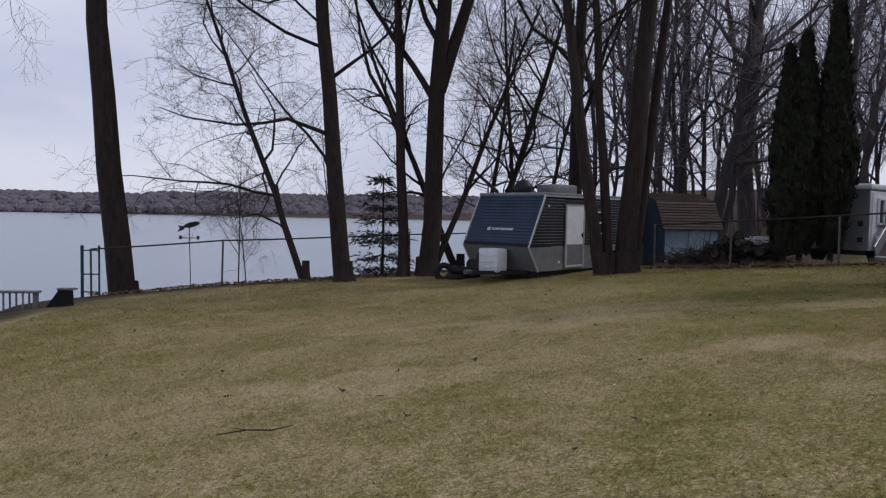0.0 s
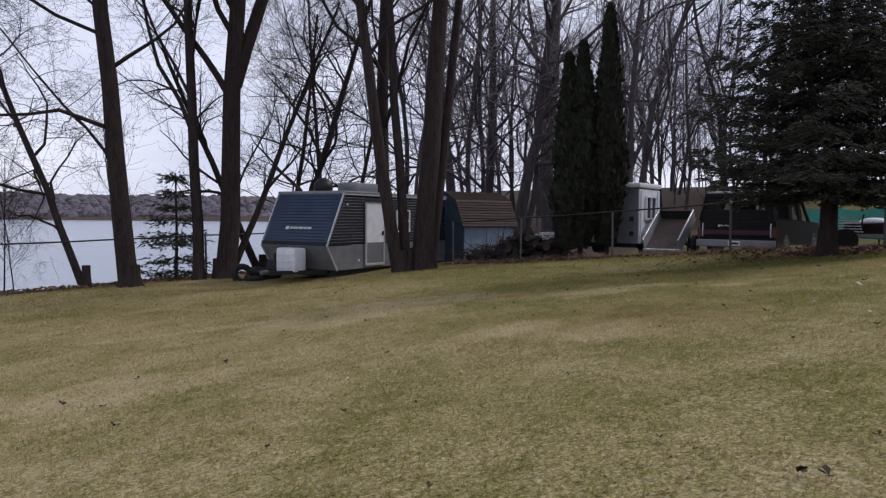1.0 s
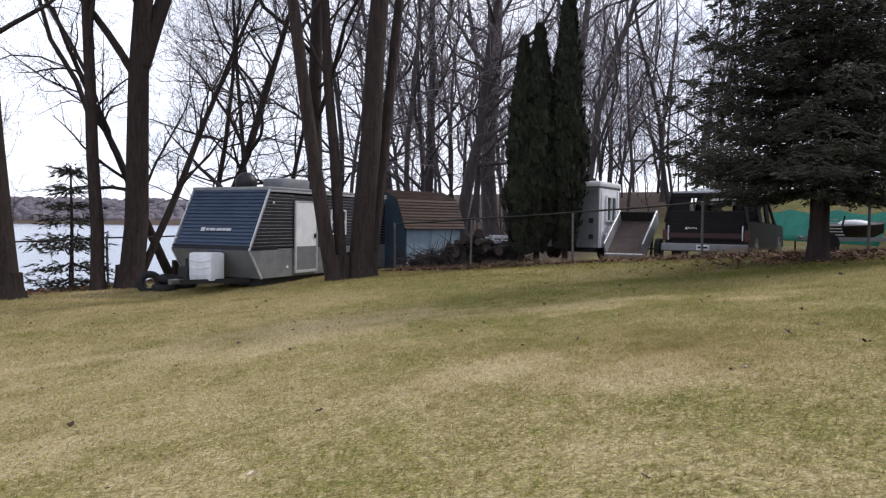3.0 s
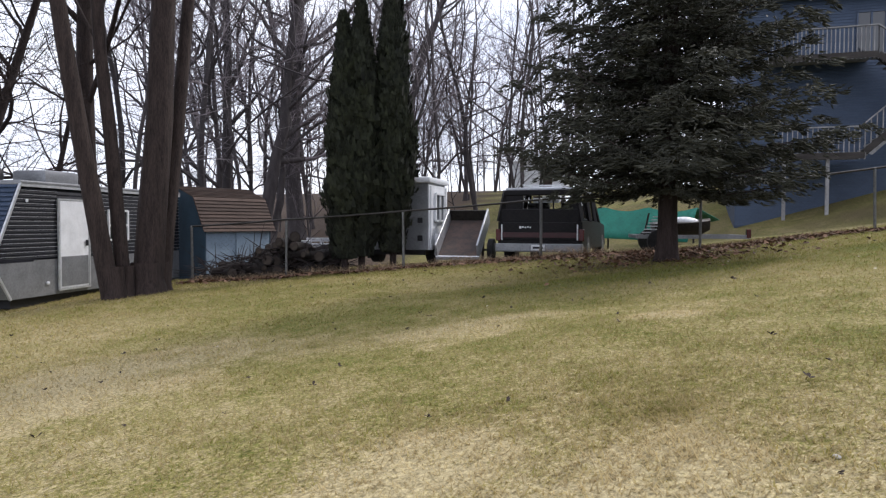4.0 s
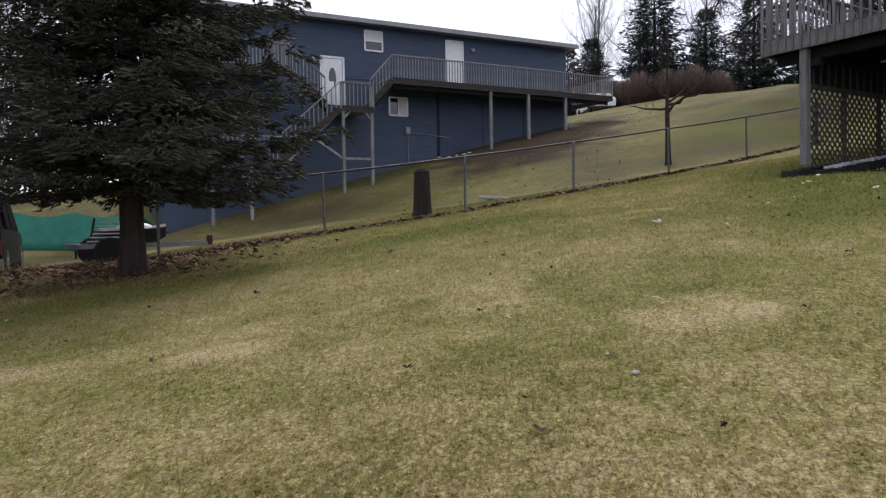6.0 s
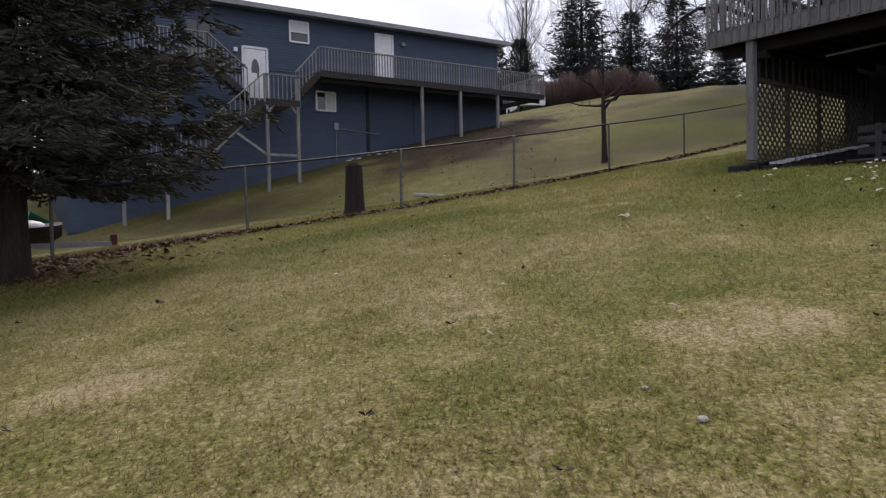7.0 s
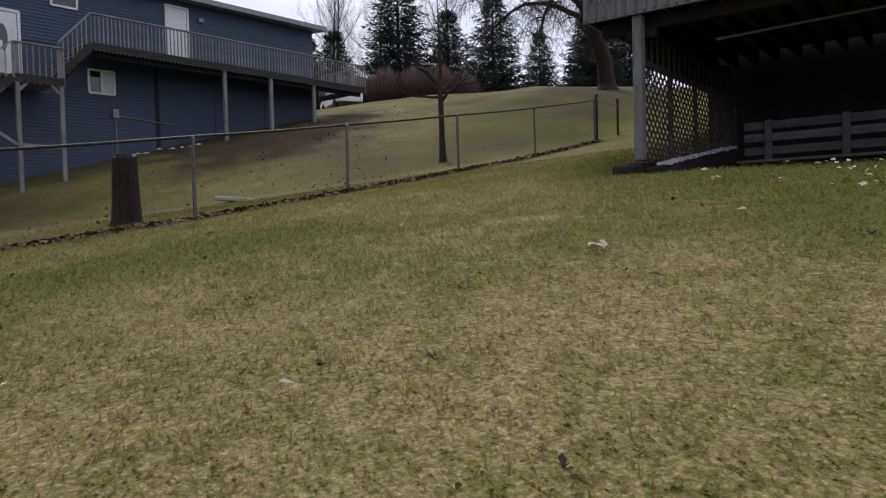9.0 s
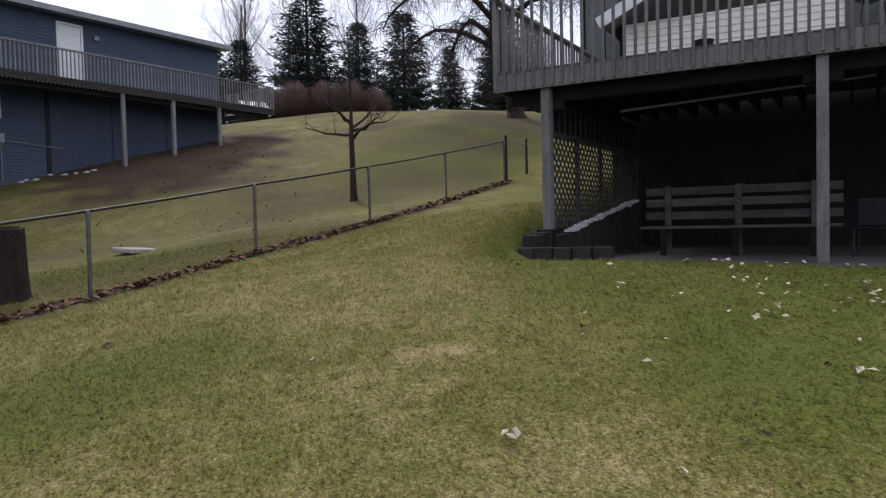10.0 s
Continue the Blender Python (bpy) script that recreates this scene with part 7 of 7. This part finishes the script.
# ---- small things on the lawn ----
def scatter():
    rng = random.Random(7)
    # leaf litter in drifts: along both fences, the bank and under the spruce
    g = Geo()

    def leaf(x, y, s, lift=0.01):
        z = ground(x, y) + lift + rng.random() * 0.02
        a = rng.random() * 6.283
        u = Vector((math.cos(a), math.sin(a), rng.gauss(0, 0.25)))
        v = Vector((-math.sin(a), math.cos(a), rng.gauss(0, 0.3)))
        c = Vector((x, y, z))
        g.quad(c - u * s, c - v * s * 0.55 + Vector((0, 0, s * 0.4)), c + u * s, c + v * s * 0.6)
    for (ax, ay), (bx, by) in zip(FENCE, FENCE[1:]):
        dense = 1000 if ax < 14 else 420
        for k in range(dense):
            f = rng.random()
            off = rng.gauss(-0.05 if ax > 14 else 0.1, 0.12 if ax > 14 else 0.35)
            dx, dy = bx - ax, by - ay
            ln = math.hypot(dx, dy)
            leaf(ax + dx * f - dy / ln * off, ay + dy * f + dx / ln * off, rng.uniform(0.035, 0.075), 0.025)
    for (ax, ay), (bx, by) in zip(SHORE_FENCE, SHORE_FENCE[1:]):
        for k in range(480):
            f, off = rng.random(), rng.gauss(-0.1, 0.28)
            dx, dy = bx - ax, by - ay
            ln = math.hypot(dx, dy)
            leaf(ax + dx * f + dy / ln * off, ay + dy * f - dx / ln * off, rng.uniform(0.03, 0.07), 0.03)
    for k in range(1500):
        a, r = rng.random() * 6.283, abs(rng.gauss(0, 1.4))
        leaf(12.2 + r * math.cos(a), 12.4 + r * math.sin(a), rng.uniform(0.035, 0.065), 0.02)
    for k in range(1300):
        x, y = rng.gauss(38.5, 4.2), rng.gauss(7.4, 2.4)
        if x < 46 and y < 12.5 and noise.noise((x * 0.5, y * 0.5, 4)) > rng.uniform(-0.5, 0.2):
            leaf(x, y, rng.uniform(0.02, 0.055), 0.012)
    for k in range(350):
        x, y = rng.uniform(20, 34), rng.uniform(4, 12)
        if (x - 18.15) * 0.735 + (y - 8.02) * 0.68 > 0.5:
            leaf(x, y, rng.uniform(0.02, 0.05), 0.01)
    tagged(g.done("fallen_leaves", LEAF), "drifts of brown fallen leaves along fence and bank", "leaves", kind="stuff")
    # dead weeds standing along the fence foot
    w = Geo()
    for (ax, ay), (bx, by) in zip(FENCE, FENCE[1:]):
        dx, dy = bx - ax, by - ay
        ln = math.hypot(dx, dy)
        for k in range(1100 if ax < 14 else 160):
            f, off = rng.random(), rng.gauss(-0.12 if ax < 14 else 0.0, 0.16 if ax < 14 else 0.05)
            x, y = ax + dx * f + dy / ln * off, ay + dy * f - dx / ln * off
            h = rng.uniform(0.05, 0.2) * (1 + 1.2 * max(0, noise.noise((x * 0.8, y * 0.8, 3)))) * (1 if ax < 14 else 0.6)
            a, c = rng.random() * 6.283, Vector((x, y, ground(x, y) - 0.01))
            s, top = Vector((math.cos(a), math.sin(a), 0)) * 0.004, Vector((rng.gauss(0, 0.4) * h, rng.gauss(0, 0.4) * h, h))
            w.quad(c - s, c + s, c + top * 0.6 + s * 0.8, c + top * 0.6 - s * 0.8)
            w.tri(c + top * 0.6 - s * 0.8, c + top * 0.6 + s * 0.8, c + top + Vector((top.x, top.y, -h * 0.1)))
    tagged(w.done("dead_weeds", WEED), "dry brown weeds along the foot of the fence", "weeds", kind="stuff")
    # single pale leaves and dark clods on the grass
    g = Geo()
    for k in range(150):
        x, y = rng.gauss(12.9, 1.3), rng.gauss(0.9, 1.0)
        leaf(x, y, rng.uniform(0.018, 0.044), 0.03)
    for x, y in ((12.37, 1.8), (12.5, 1.6), (10.99, 2.3), (11.12, 4.73), (12.38, 0.67), (12.6, 0.5), (12.3, 2.0)):
        for k in range(3):
            leaf(x + rng.gauss(0, 0.03), y + rng.gauss(0, 0.03), rng.uniform(0.035, 0.055), 0.035)
    for x, y in ((11.16, 4.74), (10.26, 4.79), (10.36, 4.10), (11.82, 3.36), (7.3, 5.1), (6.5, 4.4), (7.0, 6.0), (2.3, 1.6), (5.6, 4.4), (9.4, 6.4), (13.2, 5.6)):
        leaf(x, y, 0.038, 0.03)
    for k in range(60):
        leaf(rng.uniform(-6, 13), rng.uniform(2.5, 15), rng.uniform(0.012, 0.022), 0.03)
    tagged(g.done("pale_leaves", PALE_LEAF), "pale dry leaves scattered on the lawn", "leaves", kind="stuff")
    g = Geo()
    spots = [(5.54, 5.79), (5.21, 5.73), (9.6, 6.3), (6.0, 6.4)]
    for k in range(190):
        x, y = spots[k] if k < 4 else (rng.uniform(-6, 13), rng.uniform(1.5, 15))
        s = 0.017 if k < 4 else rng.uniform(0.008, 0.024)
        c = Vector((x, y, ground(x, y) + 0.03))
        for j in range(4):
            a = rng.random() * 6.283
            d = Vector((math.cos(a), math.sin(a), rng.uniform(0.1, 0.9)))
            e = Vector((-d.y, d.x, 0.2))
            g.quad(c - e * s * 0.4, c + d * s * 1.4 - e * s * 0.7, c + d * s * 1.9, c + d * s * 1.2 + e * s * 0.7)
    tagged(g.done("curled_leaves", CLOD), "dark curled leaves and clods on the lawn", "leaves", kind="stuff")
    # stones
    for x, y, s in ((5.89, 5.34, 0.02), (6.22, 5.45, 0.016), (4.35, 5.15, 0.012)):
        t = thing("stone", pose(x, y, ground(x, y) + s * 0.25, 0, 0, rng.uniform(0, 180)), "pale grey fieldstone half sunk in the lawn", "stone", "stones on the lawn")
        b = bmesh.new()
        bmesh.ops.create_icosphere(b, subdivisions=2, radius=s)
        for v in b.verts:
            v.co *= 1 + 0.35 * noise.noise(v.co * 12 + Vector((x, y, 0)))
            v.co.z *= 0.55
            v.co.x *= 1.35
        part("stone", b, STONE, t, smooth=True)
    tw = thing("fallen_twig", pose(-1.05, 4.6, ground(-1.05, 4.6) + 0.03, 0, 0, 16), "thin fallen twig on the lawn", "twig")
    gt = Geo()
    gt.tube([Vector((-0.25, 0, 0)), Vector((-0.05, 0.01, 0.02)), Vector((0.12, -0.005, 0.012)), Vector((0.27, 0.02, 0.03))], [0.004, 0.006, 0.006, 0.003], 5)
    gt.tube([Vector((-0.05, 0.01, 0.02)), Vector((-0.16, 0.05, 0.03))], [0.004, 0.002], 4)
    gt.done("twig", CLOD, tw)


scatter()


def grass():
    """Short blades, thick where the camera passes and thinner away from it."""
    rng = np.random.default_rng(5)
    n = 640000
    # three belts round the middle of the walk
    cx, cy = 4.5, 6.0
    r = 16.0 * rng.random(n) ** 0.72
    a = rng.random(n) * 2 * np.pi
    x, y = cx + r * np.cos(a) * 1.15, cy + r * np.sin(a)
    keep = np.array([bank(p, q) < -0.9 and (fence_gap(p, q) > 0.3) and (p - 9.35) * 0.67 + (q - 16.48) * 0.74 < 4 for p, q in zip(x, y)])
    x, y = x[keep], y[keep]
    n = len(x)
    z = np.array([ground(p, q) for p, q in zip(x, y)])
    h = rng.uniform(0.010, 0.034, n) * (1 + 0.05 * np.clip(np.hypot(x - cx, y - cy) - 3, 0, 9))
    w = rng.uniform(0.0022, 0.0050, n) * (1 + 0.13 * np.clip(np.hypot(x - cx, y - cy) - 3, 0, 12))
    b = rng.random(n) * 2 * np.pi
    lean = rng.uniform(0.7, 2.8, n)
    sx, sy = np.cos(b), np.sin(b)
    v = np.empty((n, 3, 3))
    v[:, 0] = np.stack([x - sy * w, y + sx * w, z - 0.004], 1)
    v[:, 1] = np.stack([x + sy * w, y - sx * w, z - 0.004], 1)
    v[:, 2] = np.stack([x + sx * h * lean, y + sy * h * lean, z + h], 1)
    me = bpy.data.meshes.new("grass")
    me.vertices.add(n * 3)
    me.vertices.foreach_set("co", v.reshape(-1))
    me.loops.add(n * 3)
    me.loops.foreach_set("vertex_index", np.arange(n * 3))
    me.polygons.add(n)
    me.polygons.foreach_set("loop_start", np.arange(n) * 3)
    me.update(calc_edges=True)
    me.materials.append(BLADES)
    tagged(new("grass", me), "short dry and green grass blades of the lawn", "grass", kind="stuff")


grass()
